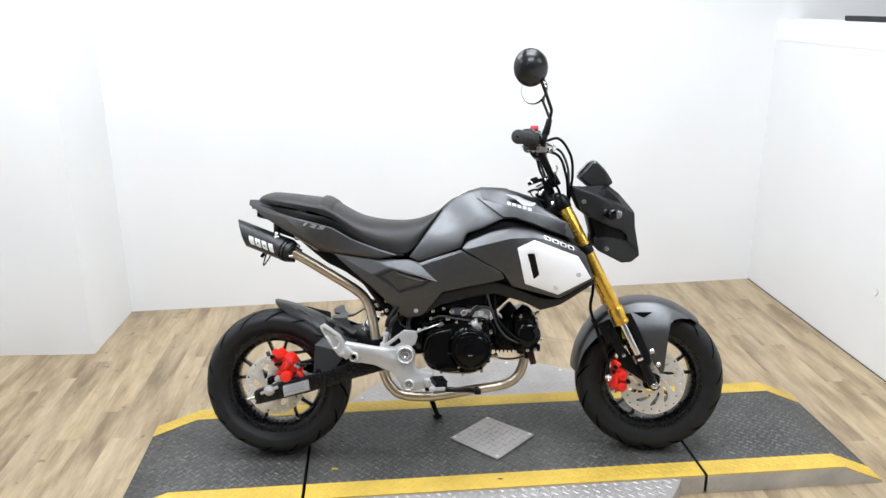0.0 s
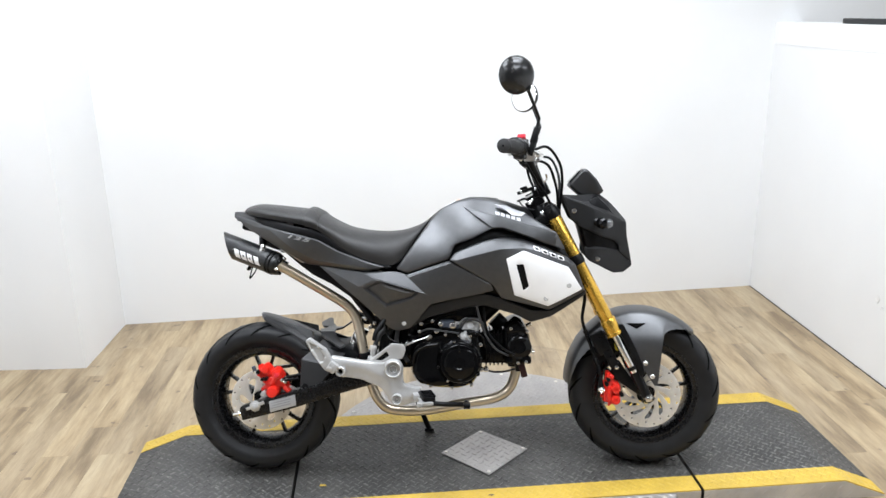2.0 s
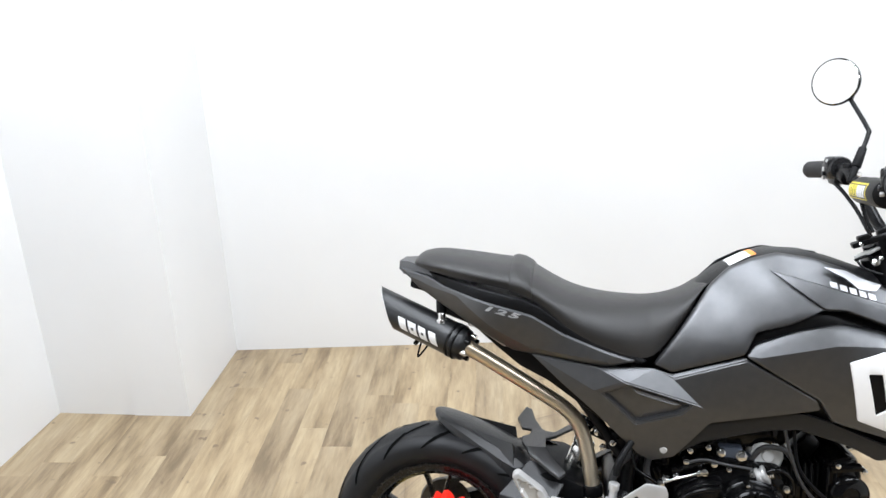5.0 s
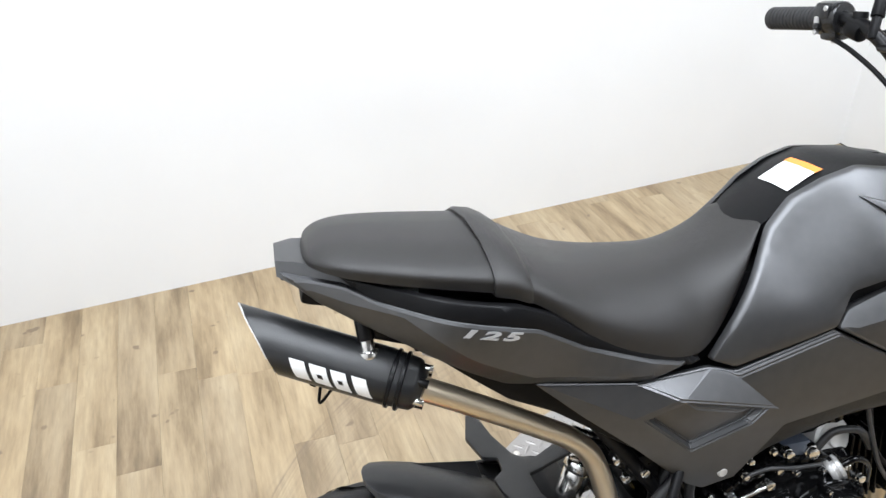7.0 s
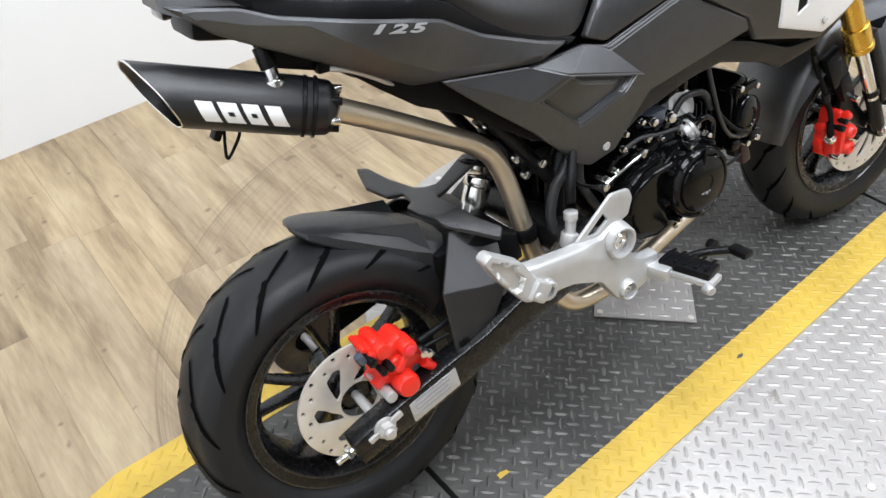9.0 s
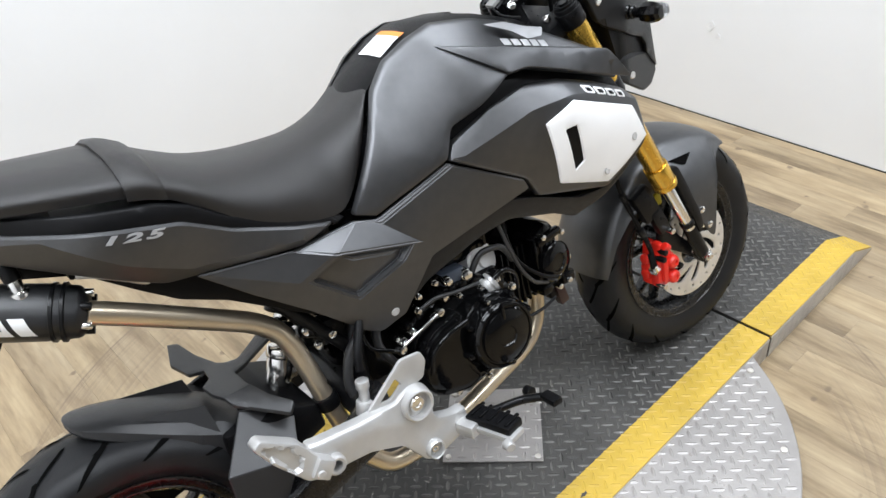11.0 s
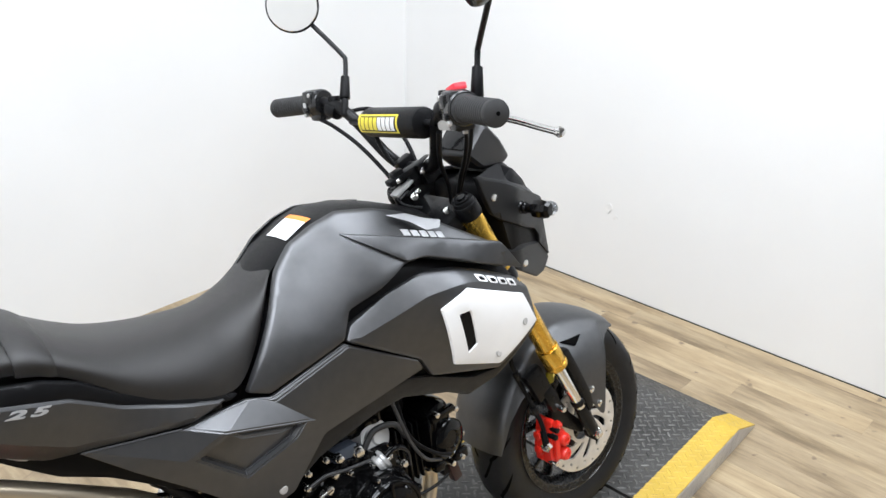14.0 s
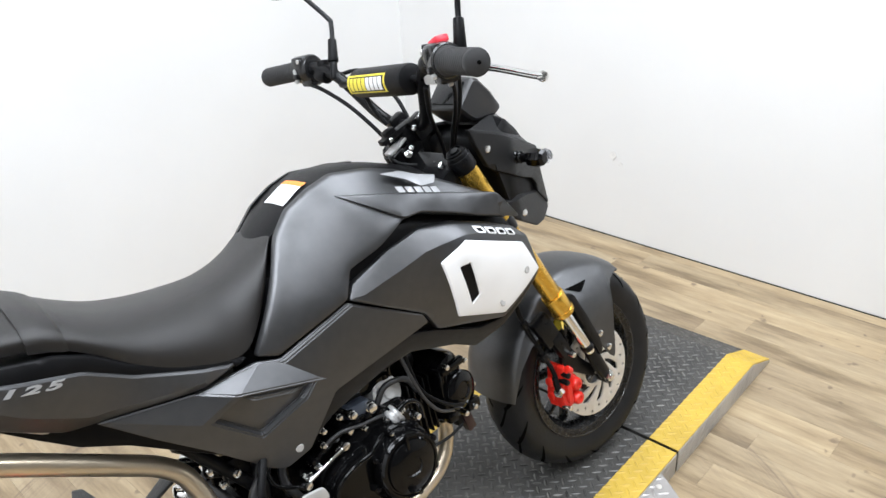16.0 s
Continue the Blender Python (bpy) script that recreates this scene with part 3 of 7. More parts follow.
def hpart(name, bm, material, parent=None, label="", sharp=38):
    """A part of the handlebar, which sits turned a little further in its clamps."""
    bmesh.ops.transform(bm, matrix=BAR_TURN, verts=bm.verts)
    return part(name, bm, material, parent or bike, label, sharp)


# half-width of the bodywork over x and z: rounded control values for a smooth skin
SKIN = np.array((
    (-0.67, 0.805, 0.050), (-0.60, 0.770, 0.085), (-0.50, 0.755, 0.148), (-0.43, 0.745, 0.152), (-0.40, 0.700, 0.145), (-0.39, 0.650, 0.132),
    (-0.25, 0.655, 0.142), (-0.255, 0.585, 0.144), (-0.09, 0.570, 0.134), (-0.20, 0.533, 0.138), (-0.14, 0.460, 0.128), (0.0, 0.668, 0.147),
    (-0.16, 0.638, 0.122), (-0.055, 0.785, 0.070), (0.0, 0.838, 0.068), (0.066, 0.853, 0.074), (0.18, 0.830, 0.088), (0.016, 0.707, 0.144),
    (0.13, 0.760, 0.160), (0.17, 0.738, 0.164), (-0.06, 0.700, 0.134), (0.05, 0.800, 0.122), (0.13, 0.596, 0.155), (0.17, 0.672, 0.168),
    (0.222, 0.696, 0.193), (0.355, 0.646, 0.180), (0.396, 0.580, 0.165), (0.296, 0.528, 0.163), (0.25, 0.480, 0.135), (0.30, 0.755, 0.150), (0.24, 0.800, 0.105), (0.05, 0.520, 0.130)))


def thin_plate(table, ridge=4e-3):
    """A smooth surface through the table's values."""
    p, w = table[:, :2], table[:, 2]
    k = lambda d2: np.where(d2 > 1e-12, d2 * np.log(np.maximum(d2, 1e-12)), 0.0)
    n = len(p)
    A = np.zeros((n + 3, n + 3))
    A[:n, :n] = k(((p[:, None] - p[None]) ** 2).sum(-1)) + ridge * np.eye(n)
    A[:n, n], A[:n, n + 1:] = 1, p
    A[n, :n], A[n + 1:, :n] = 1, p.T
    c = np.linalg.solve(A, np.concatenate((w, np.zeros(3))))
    return lambda x, z: float(k(((p - (x, z)) ** 2).sum(-1)) @ c[:n] + c[n] + c[n + 1] * x + c[n + 2] * z)


WIDTH = thin_plate(SKIN)


def above(line, slope):
    """How far a face leans in above a crease line."""
    xs, zs = [p[0] for p in line], [p[1] for p in line]
    return lambda x, z: slope * max(0.0, z - float(np.interp(x, xs, zs)))


def skin(off=0.0):
    """The bodywork's right-hand face, off metres proud of the skin."""
    return lambda x, z: -(WIDTH(x, z) + off)


def both(name, outline, surf, thick, material, label="", parent=None, sharp=38, **kw):
    r = bpart(name, plate(B(), outline, surf, thick, **kw), material, parent, label, sharp)
    bpart(name, plate(B(), outline, surf, thick, flip=-1.0, **kw), material, parent, label, sharp)
    return r


# -- wheels --
def tyre(bm, c, R, half):
    prof = [(0.150, -0.040), (0.158, -0.047), (0.166, -0.050), (0.180, -half * 0.95), (0.196, -half), (0.210, -half * 0.97), (0.222, -half * 0.80), (R - 0.008, -half * 0.56), (R - 0.002, -half * 0.28), (R, 0)]
    prof = prof + [(r, -h) for r, h in reversed(prof[:-1])]
    fine = spline([(r, h, 0) for r, h in prof], 3)
    return lathe(bm, [(p.x, p.y) for p in fine], c, (0, 1, 0), 96)


def grooves(bm, c, R, half, n, lean):
    """Curved black strips, tapered at both ends, raised on the shoulder as the grooves' shade."""
    prof = [(R, 0), (R - 0.002, half * 0.28), (R - 0.008, half * 0.56), (0.222, half * 0.80), (0.210, half * 0.97), (0.196, half)]
    fine = spline([(r, h, 0) for r, h in prof], 8)
    run = [0.0]
    for p, q in zip(fine, fine[1:]):
        run.append(run[-1] + (q - p).length)

    def at(a, s, sgn):
        d = s * run[-1]
        r, h = np.interp(d, run, [p.x for p in fine]), np.interp(d, run, [p.y for p in fine])
        r, h = r + 0.0012, h + 0.0014 * s
        return Vector((c[0] + r * math.cos(a), c[1] + sgn * h, c[2] + r * math.sin(a)))
    for sgn in (-1, 1):
        for k in range(n):
            a0 = 2 * math.pi * (k + (0.5 if sgn > 0 else 0)) / n
            for s0, s1, lead, wid, shift in ((0.04, 0.52, 0.30, 0.052, 0.0), (0.34, 0.92, 0.25, 0.056, 0.21)):
                vs = []
                for j in range(9):
                    t = j / 8
                    aa = a0 + shift + lean * lead * t ** 1.35
                    w = wid * (0.22 + 0.78 * math.sin(math.pi * min(1, 0.1 + 0.85 * t)) ** 0.8) * 0.5
                    s = s0 + (s1 - s0) * t
                    vs.append((bm.verts.new(at(aa - w, s, sgn)), bm.verts.new(at(aa + w, s, sgn))))
                for (p0, q0), (p1, q1) in zip(vs, vs[1:]):
                    bm.faces.new((p0, q0, q1, p1))
    return bm


def rim(bm, c):
    prof = [(0.146, -0.046), (0.158, -0.0505), (0.1635, -0.0505), (0.1645, -0.047), (0.160, -0.044), (0.150, -0.040), (0.140, -0.030), (0.138, 0.030), (0.150, 0.040), (0.160, 0.044), (0.1645, 0.047), (0.1635, 0.0505), (0.158, 0.0505),
            (0.146, 0.046), (0.134, 0.030), (0.131, 0.012), (0.131, -0.012), (0.134, -0.030), (0.146, -0.046)]
    return lathe(bm, prof, c, (0, 1, 0), 72)


def spoke(bm, c, a, bend):
    """A tapered spoke from the hub to the rim at angle a."""
    rings = []
    for t in (0.0, 0.35, 0.7, 1.0):
        r = 0.028 + (0.136 - 0.028) * t
        aa = a + bend * t
        u, w = Vector((math.cos(aa), 0, math.sin(aa))), Vector((-math.sin(aa), 0, math.cos(aa)))
        hw, hd = 0.0058 - 0.0016 * math.sin(math.pi * t * 0.8), 0.017 - 0.006 * t
        p = Vector(c) + u * r
        rings.append([p + w * sx * hw + Vector((0, sy * hd, 0)) for sx, sy in ((-0.6, -1), (0.6, -1), (1, -0.6), (1, 0.6), (0.6, 1), (-0.6, 1), (-1, 0.6), (-1, -0.6))])
    return loft(bm, rings)


def circle(cx, cz, r, n=20, a0=0.0):
    return [(cx + r * math.cos(a0 + 2 * math.pi * k / n), cz + r * math.sin(a0 + 2 * math.pi * k / n)) for k in range(n)]


def brake_disc(c, R, y, slots):
    """A drilled rotor with swept slots round an open centre."""
    holes = [circle(c[0], c[2], 0.030, 20)]
    for k in range(24):
        a = 2 * math.pi * k / 24
        r = R - (0.0075 if k % 2 else 0.0165)
        holes.append(circle(c[0] + r * math.cos(a), c[2] + r * math.sin(a), 0.0034, 8))
    wide = 6.4 / slots
    for k in range(slots):
        a = 2 * math.pi * k / slots
        p = []
        for rr, da in ((0.36, 0.20), (0.46, 0.12), (0.58, 0.14), (0.70, 0.28), (0.755, 0.50), (0.71, 0.66), (0.59, 0.56), (0.47, 0.50), (0.37, 0.52)):
            p.append((c[0] + R * rr * math.cos(a + wide * da - 1.9 * (rr - 0.4)), c[2] + R * rr * math.sin(a + wide * da - 1.9 * (rr - 0.4))))
        holes.append(p)
    return plate(B(), circle(c[0], c[2], R, 64), flat(y), 0.004, holes, soft=0.0008, step=0.012, corner=0)


def wheel(name, maker, c, half, n, flip, R, disc_r, disc_y, slots, label):
    w = maker(name, tyre(B(), c, R, half), M_TYRE, None, label)
    w.name = name
    maker("tread_groove_pattern", grooves(B(), c, R, half, n, flip), M_RECESS, w, "curved tread grooves")
    r = maker("rim", rim(B(), c), M_RIM, w, "gloss black alloy rim")
    # rings on the rim's lips, paler than it to carry the highlight lines
    for r_, y_ in ((0.1620, 0.0506), (0.1470, 0.0462)):
        for side in (-1, 1):
            maker("rim_edge", lathe(B(), [(r_ + 0.0016 * math.cos(radians(a)), side * y_ + 0.0016 * math.sin(radians(a))) for a in range(0, 361, 60)], c, (0, 1, 0), 72), M_EDGE, r)
    for k in range(5):
        for d in (-1, 1):
            maker("spoke", spoke(B(), c, radians(72 * k + 20) + d * 0.10, d * 0.13), M_RIM, w)
    bm = B()
    lathe(bm, [(0, -0.055), (0.022, -0.055), (0.030, -0.048), (0.034, -0.030), (0.030, -0.012), (0.030, 0.012), (0.034, 0.030), (0.030, 0.048), (0, 0.055)], c, (0, 1, 0), 32)
    maker("hub", bm, M_RIM, w)
    d = maker("brake_disc", brake_disc(c, disc_r, disc_y, slots), M_DISC, w, "drilled steel brake disc")
    return w


RA, FA = (-0.591, -0.024, 0.2300), (0.613, 0.010, 0.2385)
rear = wheel("rear_wheel", bpart, RA, 0.067, 15, 1, 0.2350, 0.095, -0.094, 6, "black rear tyre on a black alloy wheel")
front = wheel("front_wheel", fpart, FA, 0.058, 15, -1, 0.2375, 0.104, -0.066, 10, "black front tyre on a black alloy wheel")
bm = B()
lathe(bm, [(0, 0), (0.003, 0), (0.003, 0.002), (0, 0.002)], (-0.622, -0.0865, 0.421), (0, -1, 0), 12)
bpart("valve_mark", bm, M_SILVER, rear, "pale paint dot on the tyre wall")

# -- swing arm, chain, rear brake --
ARM = [(-0.641, 0.224), (-0.632, 0.184), (-0.478, 0.221), (-0.341, 0.264), (-0.215, 0.300), (-0.200, 0.390), (-0.270, 0.348), (-0.410, 0.291), (-0.480, 0.274), (-0.613, 0.235)]
arm = bpart("swing_arm", plate(B(), ARM, flat(-0.168), 0.034, soft=0.004), M_RIM, None, "satin black box-section swing arm")
bpart("arm_beam", plate(B(), ARM, flat(-0.142), 0.034, soft=0.006, flip=-1), M_SATIN, arm)
bm = B()
cyl(bm, (-0.215, -0.13, 0.345), (-0.215, 0.13, 0.345), 0.030)
bpart("pivot_tube", bm, M_SATIN, arm)
LAB = [(-0.549, 0.244), (-0.469, 0.265), (-0.465, 0.232), (-0.545, 0.210)]
lab = bpart("warning_label", plate(B(), LAB, flat(-0.1688), 0.0006, soft=0.0003, corner=0.002), M_SILDECAL, arm, "small silver warning label with grey print")
for k in range(4):
    z0 = 0.226 + 0.0075 * k
    bm = B()
    box(bm, (-0.512, -0.1692, z0 + 0.004), (0.062 - 0.006 * (k % 2), 0.0006, 0.0028), 0, Matrix.Rotation(radians(-14), 3, "Y"))
    bpart("print_bar", bm, M_GREYBAR, lab)
bm = B()
AY = -0.168
cyl(bm, (-0.591, AY, 0.2300), (-0.591, AY - 0.004, 0.2300), 0.0165)
cyl(bm, (-0.591, AY - 0.004, 0.2300), (-0.591, AY - 0.016, 0.2300), 0.0125, seg=6)
cyl(bm, (-0.591, 0.140, 0.2300), (-0.591, AY - 0.022, 0.2300), 0.0075)
box(bm, (-0.573, AY - 0.003, 0.2380), (0.022, 0.005, 0.010), 0.002, Matrix.Rotation(radians(-20), 3, "Y"))
box(bm, (-0.609, AY - 0.003, 0.2235), (0.018, 0.005, 0.009), 0.002, Matrix.Rotation(radians(-20), 3, "Y"))
bpart("axle_nut", bm, M_SILVER, arm, "bright axle nut and washer")
bm = B()
cyl(bm, (-0.664, -0.152, 0.198), (-0.626, -0.152, 0.207), 0.005)
cyl(bm, (-0.648, -0.152, 0.202), (-0.641, -0.152, 0.204), 0.009, seg=6)
bpart("chain_adjuster", bm, M_CHROME, arm)

chain = None
for xa, za, xb, zb in ((-0.585, 0.166, -0.18, 0.264), (-0.60, 0.292, -0.18, 0.345)):
    run = B()
    for k in range(34):
        t = (k + 0.5) / 34
        box(run, (xa + (xb - xa) * t, 0.086, za + (zb - za) * t), (0.0125, 0.012 if k % 2 else 0.016, 0.010), 0.0015, Matrix.Rotation(-math.atan2(zb - za, xb - xa), 3, "Y"))
    if chain is None:
        chain = bpart("drive_chain", run, M_CHAIN, None, "oily steel drive chain")
    else:
        bpart("upper_run", run, M_CHAIN, chain)
bm = B()
lathe(bm, [(0.02, -0.004), (0.056, -0.004), (0.060, 0), (0.056, 0.004), (0.02, 0.004)], (-0.596, 0.086, 0.2375), (0, 1, 0), 36)
bpart("rear_sprocket", bm, M_CHAIN, rear)

CAL = Vector((0.008, -0.008, -0.007))


def shrink(x, z):
    """Caliper plan, drawn in about its lower front corner."""
    return -0.530 + (x + 0.530) * 0.86 + CAL.x, 0.290 + (z - 0.290) * 0.86 + CAL.z


CALR = [(-0.608, 0.362), (-0.602, 0.366), (-0.590, 0.358), (-0.587, 0.369), (-0.575, 0.370), (-0.563, 0.359), (-0.558, 0.347), (-0.551, 0.352), (-0.540, 0.357), (-0.526, 0.347), (-0.515, 0.327), (-0.517, 0.313), (-0.507, 0.307), (-0.503, 0.288),
        (-0.492, 0.281), (-0.482, 0.266), (-0.486, 0.258), (-0.502, 0.267), (-0.512, 0.284), (-0.527, 0.287), (-0.528, 0.268), (-0.545, 0.258), (-0.565, 0.262), (-0.573, 0.274), (-0.581, 0.279), (-0.594, 0.270), (-0.599, 0.283), (-0.582, 0.296), (-0.590, 0.313), (-0.602, 0.322), (-0.600, 0.338)]
cal = bpart("rear_caliper", plate(B(), [shrink(x, z) for x, z in CALR], flat(-0.144), 0.040, soft=0.007, step=0.006, corner=0.004), M_RED, None, "red two-piston rear brake caliper")
for x, z, r, h in ((-0.551, 0.275, 0.0180, 0.026), (-0.577, 0.353, 0.0125, 0.016), (-0.535, 0.336, 0.0130, 0.018), (-0.556, 0.310, 0.0140, 0.010), (-0.580, 0.312, 0.0070, 0.010)):
    bm = B()
    lathe(bm, [(r * 1.04, -0.012), (r, 0), (r, h * 0.7), (r * 0.86, h * 0.94), (r * 0.5, h), (0, h * 1.01)], (shrink(x, z)[0], -0.142, shrink(x, z)[1]), (0, -1, 0), 28)
    bpart("piston_housing", bm, M_RED, cal)
for p, q in (((-0.558, -0.142, 0.300), (-0.535, -0.142, 0.332)), ((-0.590, -0.140, 0.358), (-0.602, -0.140, 0.330)), ((-0.512, -0.140, 0.292), (-0.490, -0.140, 0.266))):
    bm = B()
    p, q = (Vector((shrink(v[0], v[2])[0], v[1] - 0.008, shrink(v[0], v[2])[1])) for v in (p, q))
    cyl(bm, p, q, 0.0075, 0.0065, 16, 0.003)
    bpart("caliper_rib", bm, M_RED, cal)
for x, z, m, r in ((-0.600, 0.347, M_SATIN, 0.0075), (-0.573, 0.322, M_SATIN, 0.0065), (-0.586, 0.320, M_SATIN, 0.0055), (-0.535, 0.336, M_REDP, 0.0080), (-0.514, 0.318, M_CHROME, 0.0065), (-0.505, 0.312, M_CHROME, 0.0055), (-0.583, 0.268, M_SILVER, 0.0095)):
    bm = B()
    x, z = shrink(x, z)
    cyl(bm, (x, -0.128, z), (x, -0.1625, z), r * 0.9, seg=12)
    bpart("caliper_bolt", bm, m, cal)
bm = B()
cyl(bm, Vector((-0.606, -0.145, 0.356)) + CAL, Vector((-0.601, -0.145, 0.341)) + CAL, 0.0062, seg=14)
bpart("bleed_cap", bm, M_BLUEGREY, cal, "dark blue bleed cap")
bm = B()
plate(bm, [(-0.582, 0.288), (-0.560, 0.274), (-0.520, 0.270), (-0.490, 0.282), (-0.472, 0.268), (-0.570, 0.236)], flat(-0.128), 0.012, soft=0.003)
bpart("caliper_bracket", bm, M_SILVER, cal)
bm = B()
tube(bm, [(-0.50, -0.135, 0.310), (-0.46, -0.135, 0.318), (-0.41, -0.125, 0.322), (-0.35, -0.11, 0.33)], 0.005)
cyl(bm, (-0.515, -0.14, 0.300), (-0.46, -0.15, 0.310), 0.003)
bpart("brake_hose", bm, M_BLACKP, cal)

# -- inner mudguard --
def shell(pts, faces, thick, soft=0.0012, seg=1):
    """A folded sheet: faces over pts, made solid along the vector thick, its folds and rims softened."""
    bm, n = B(), Vector(thick)
    top = [bm.verts.new(p) for p in pts]
    bot = [bm.verts.new(Vector(p) + n) for p in pts]
    rims = {}
    for f in faces:
        bm.faces.new([top[i] for i in f])
        bm.faces.new([bot[i] for i in reversed(f)])
        for a, b in zip(f, f[1:] + f[:1]):
            rims.setdefault(frozenset((a, b)), []).append((a, b))
    for e in rims.values():
        if len(e) == 1:
            a, b = e[0]
            bm.faces.new((top[b], top[a], bot[a], bot[b]))
    bmesh.ops.recalc_face_normals(bm, faces=bm.faces)
    if soft:
        edges = [e for e in bm.edges if len(e.link_faces) == 2 and e.calc_face_angle() > 0.25]
        bmesh.ops.bevel(bm, geom=edges, offset=soft, segments=seg, affect="EDGES")
    return bm


# stations of the guard: x, crown height, half-width, fall to the rim, lip
GUARD = ((-0.603, 0.4935, 0.007, 0.001, 0.002), (-0.599, 0.4935, 0.021, 0.003, 0.004), (-0.588, 0.4915, 0.035, 0.006, 0.008), (-0.565, 0.486, 0.046, 0.011, 0.012), (-0.530, 0.475, 0.057, 0.018, 0.014), (-0.490, 0.459, 0.065, 0.025, 0.014),
         (-0.457, 0.444, 0.070, 0.029, 0.014), (-0.454, 0.442, 0.070, 0.029, 0.028), (-0.420, 0.425, 0.073, 0.030, 0.032), (-0.385, 0.398, 0.075, 0.032, 0.036), (-0.350, 0.350, 0.076, 0.032, 0.030))
GUARD_Y = -0.012
CROWN = ((0.0, 0.0), (0.45, 0.10), (0.80, 0.45), (1.0, 1.0))


def guard_ring(x, zc, w, drop, lip, thick=0.004):
    """A cross-section of the guard: low crown, creased rim, upright lip."""
    half = [(-w - 0.003, -drop - lip), (-w, -drop)] + [(-w * f, -drop * g) for f, g in reversed(CROWN[:-1])]
    prof = half + [(-y, d) for y, d in reversed(half[:-1])]
    return [(x, GUARD_Y + y, zc + d) for y, d in prof] + [(x, GUARD_Y + y * 0.95, zc + d - thick) for y, d in reversed(prof)]


def crown_z(x, off):
    """Height of the guard's crown at x, off to the side of its middle."""
    row = [float(np.interp(x, [g[0] for g in GUARD], [g[k] for g in GUARD])) for k in (1, 2, 3)]
    return row[0] - row[2] * float(np.interp(abs(off) / row[1], [c[0] for c in CROWN], [c[1] for c in CROWN]))


hug = bpart("inner_mudguard", loft(B(), [guard_ring(*r) for r in GUARD]), M_GUARD, None, "grained dark plastic inner mudguard over the rear tyre", sharp=22)
for s in (-1, 1):
    corner = [(-0.550, 0.036), (-0.428, 0.071), (-0.428, 0.030)]
    base = [(x, GUARD_Y + s * o, crown_z(x, o) - 0.0015) for x, o in corner]
    ridge = (-0.433, GUARD_Y + s * 0.052, crown_z(-0.433, 0.052) + 0.024)
    bm = B()
    v = [bm.verts.new(p) for p in (*base, ridge)]
    for f in ((0, 1, 3), (0, 3, 2), (1, 2, 3), (0, 2, 1)):
        bm.faces.new([v[i] for i in f])
    bmesh.ops.bevel(bm, geom=list(bm.edges), offset=0.001, segments=1, affect="EDGES")
    bpart("guard_rib", bm, M_GUARD, hug, "raised wedge on the guard", sharp=15)
# star-shaped brace in front of the guard: plan outline, with its arms bent up or down
XB = [(-0.417, 0.160), (-0.433, 0.100), (-0.420, 0.052), (-0.398, 0.043), (-0.401, 0.012), (-0.418, -0.004), (-0.414, -0.038), (-0.400, -0.074), (-0.378, -0.090), (-0.336, -0.120), (-0.322, -0.108), (-0.348, -0.084), (-0.365, -0.056), (-0.366, -0.006), (-0.341, -0.004),
      (-0.292, -0.020), (-0.280, 0.000), (-0.300, 0.020), (-0.345, 0.024), (-0.374, 0.046), (-0.392, 0.095), (-0.402, 0.150)]


def brace_z(x, y):
    lift = 0.012 * max(0.0, y - 0.05) / 0.11
    if y > -0.03:
        lift += 0.040 * max(0.0, x + 0.352) / 0.06
    return 0.4395 + lift - 0.034 * max(0.0, -0.062 - y) / 0.05


bm = plate(B(), XB, lambda x, y: -brace_z(x, y), 0.006, soft=0.0015, corner=0.004, step=0.010)
bmesh.ops.transform(bm, matrix=Matrix(((1, 0, 0, 0), (0, 0, 1, 0), (0, -1, 0, 0), (0, 0, 0, 1))), verts=bm.verts)
bpart("guard_brace", bm, M_GUARD, hug, "star-shaped dark plastic brace", sharp=25)
FLANK = [(-0.456, -0.158, 0.272), (-0.398, -0.158, 0.284), (-0.352, -0.148, 0.345), (-0.453, -0.142, 0.368), (-0.396, -0.080, 0.418), (-0.316, -0.076, 0.388)]
fl = bpart("guard_flank", shell(FLANK, [(0, 1, 2, 3), (3, 2, 5, 4)], (0.001, 0.006, -0.002)), M_GUARD, hug, "grained folded side plate of the mudguard", sharp=15)
bpart("guard_flank", shell([(x, -y, z) for x, y, z in FLANK], [(3, 2, 1, 0), (4, 5, 2, 3)], (0.001, -0.006, -0.002)), M_GUARD, hug, sharp=15)
bm = B()
cyl(bm, (-0.440, -0.148, 0.286), (-0.440, -0.157, 0.286), 0.010, seg=16)
bpart("flank_bolt", bm, M_SATIN, fl)
bm = B()
plate(bm, [(-0.440, 0.292), (-0.430, 0.400), (-0.330, 0.395), (-0.285, 0.375), (-0.280, 0.330), (-0.377, 0.300)], flat(-0.095), 0.19, soft=0.01)
bpart("guard_front", bm, M_BLACKP, hug)

# -- shock absorber --
bm = B()
cyl(bm, (-0.325, 0.0, 0.345), (-0.286, 0.0, 0.432), 0.0205)
cyl(bm, (-0.290, 0.0, 0.424), (-0.283, 0.0, 0.440), 0.023)
cyl(bm, (-0.290, 0.0, 0.452), (-0.215, 0.0, 0.575), 0.012)
shock = bpart("shock_absorber", bm, M_CHROME, None, "silver rear shock absorber with a black spring")
coil = []
for k in range(91):
    a, t = radians(k * 28), k / 90
    d = Vector((0.075, 0, 0.123))
    w = frame_of(d)
    coil.append(Vector((-0.288, 0, 0.456)) + d * t + w @ Vector((0.024 * math.cos(a), 0.024 * math.sin(a), 0)))
bpart("spring", tube(B(), coil, 0.0045, 8, smooth=False), M_SATIN, shock)

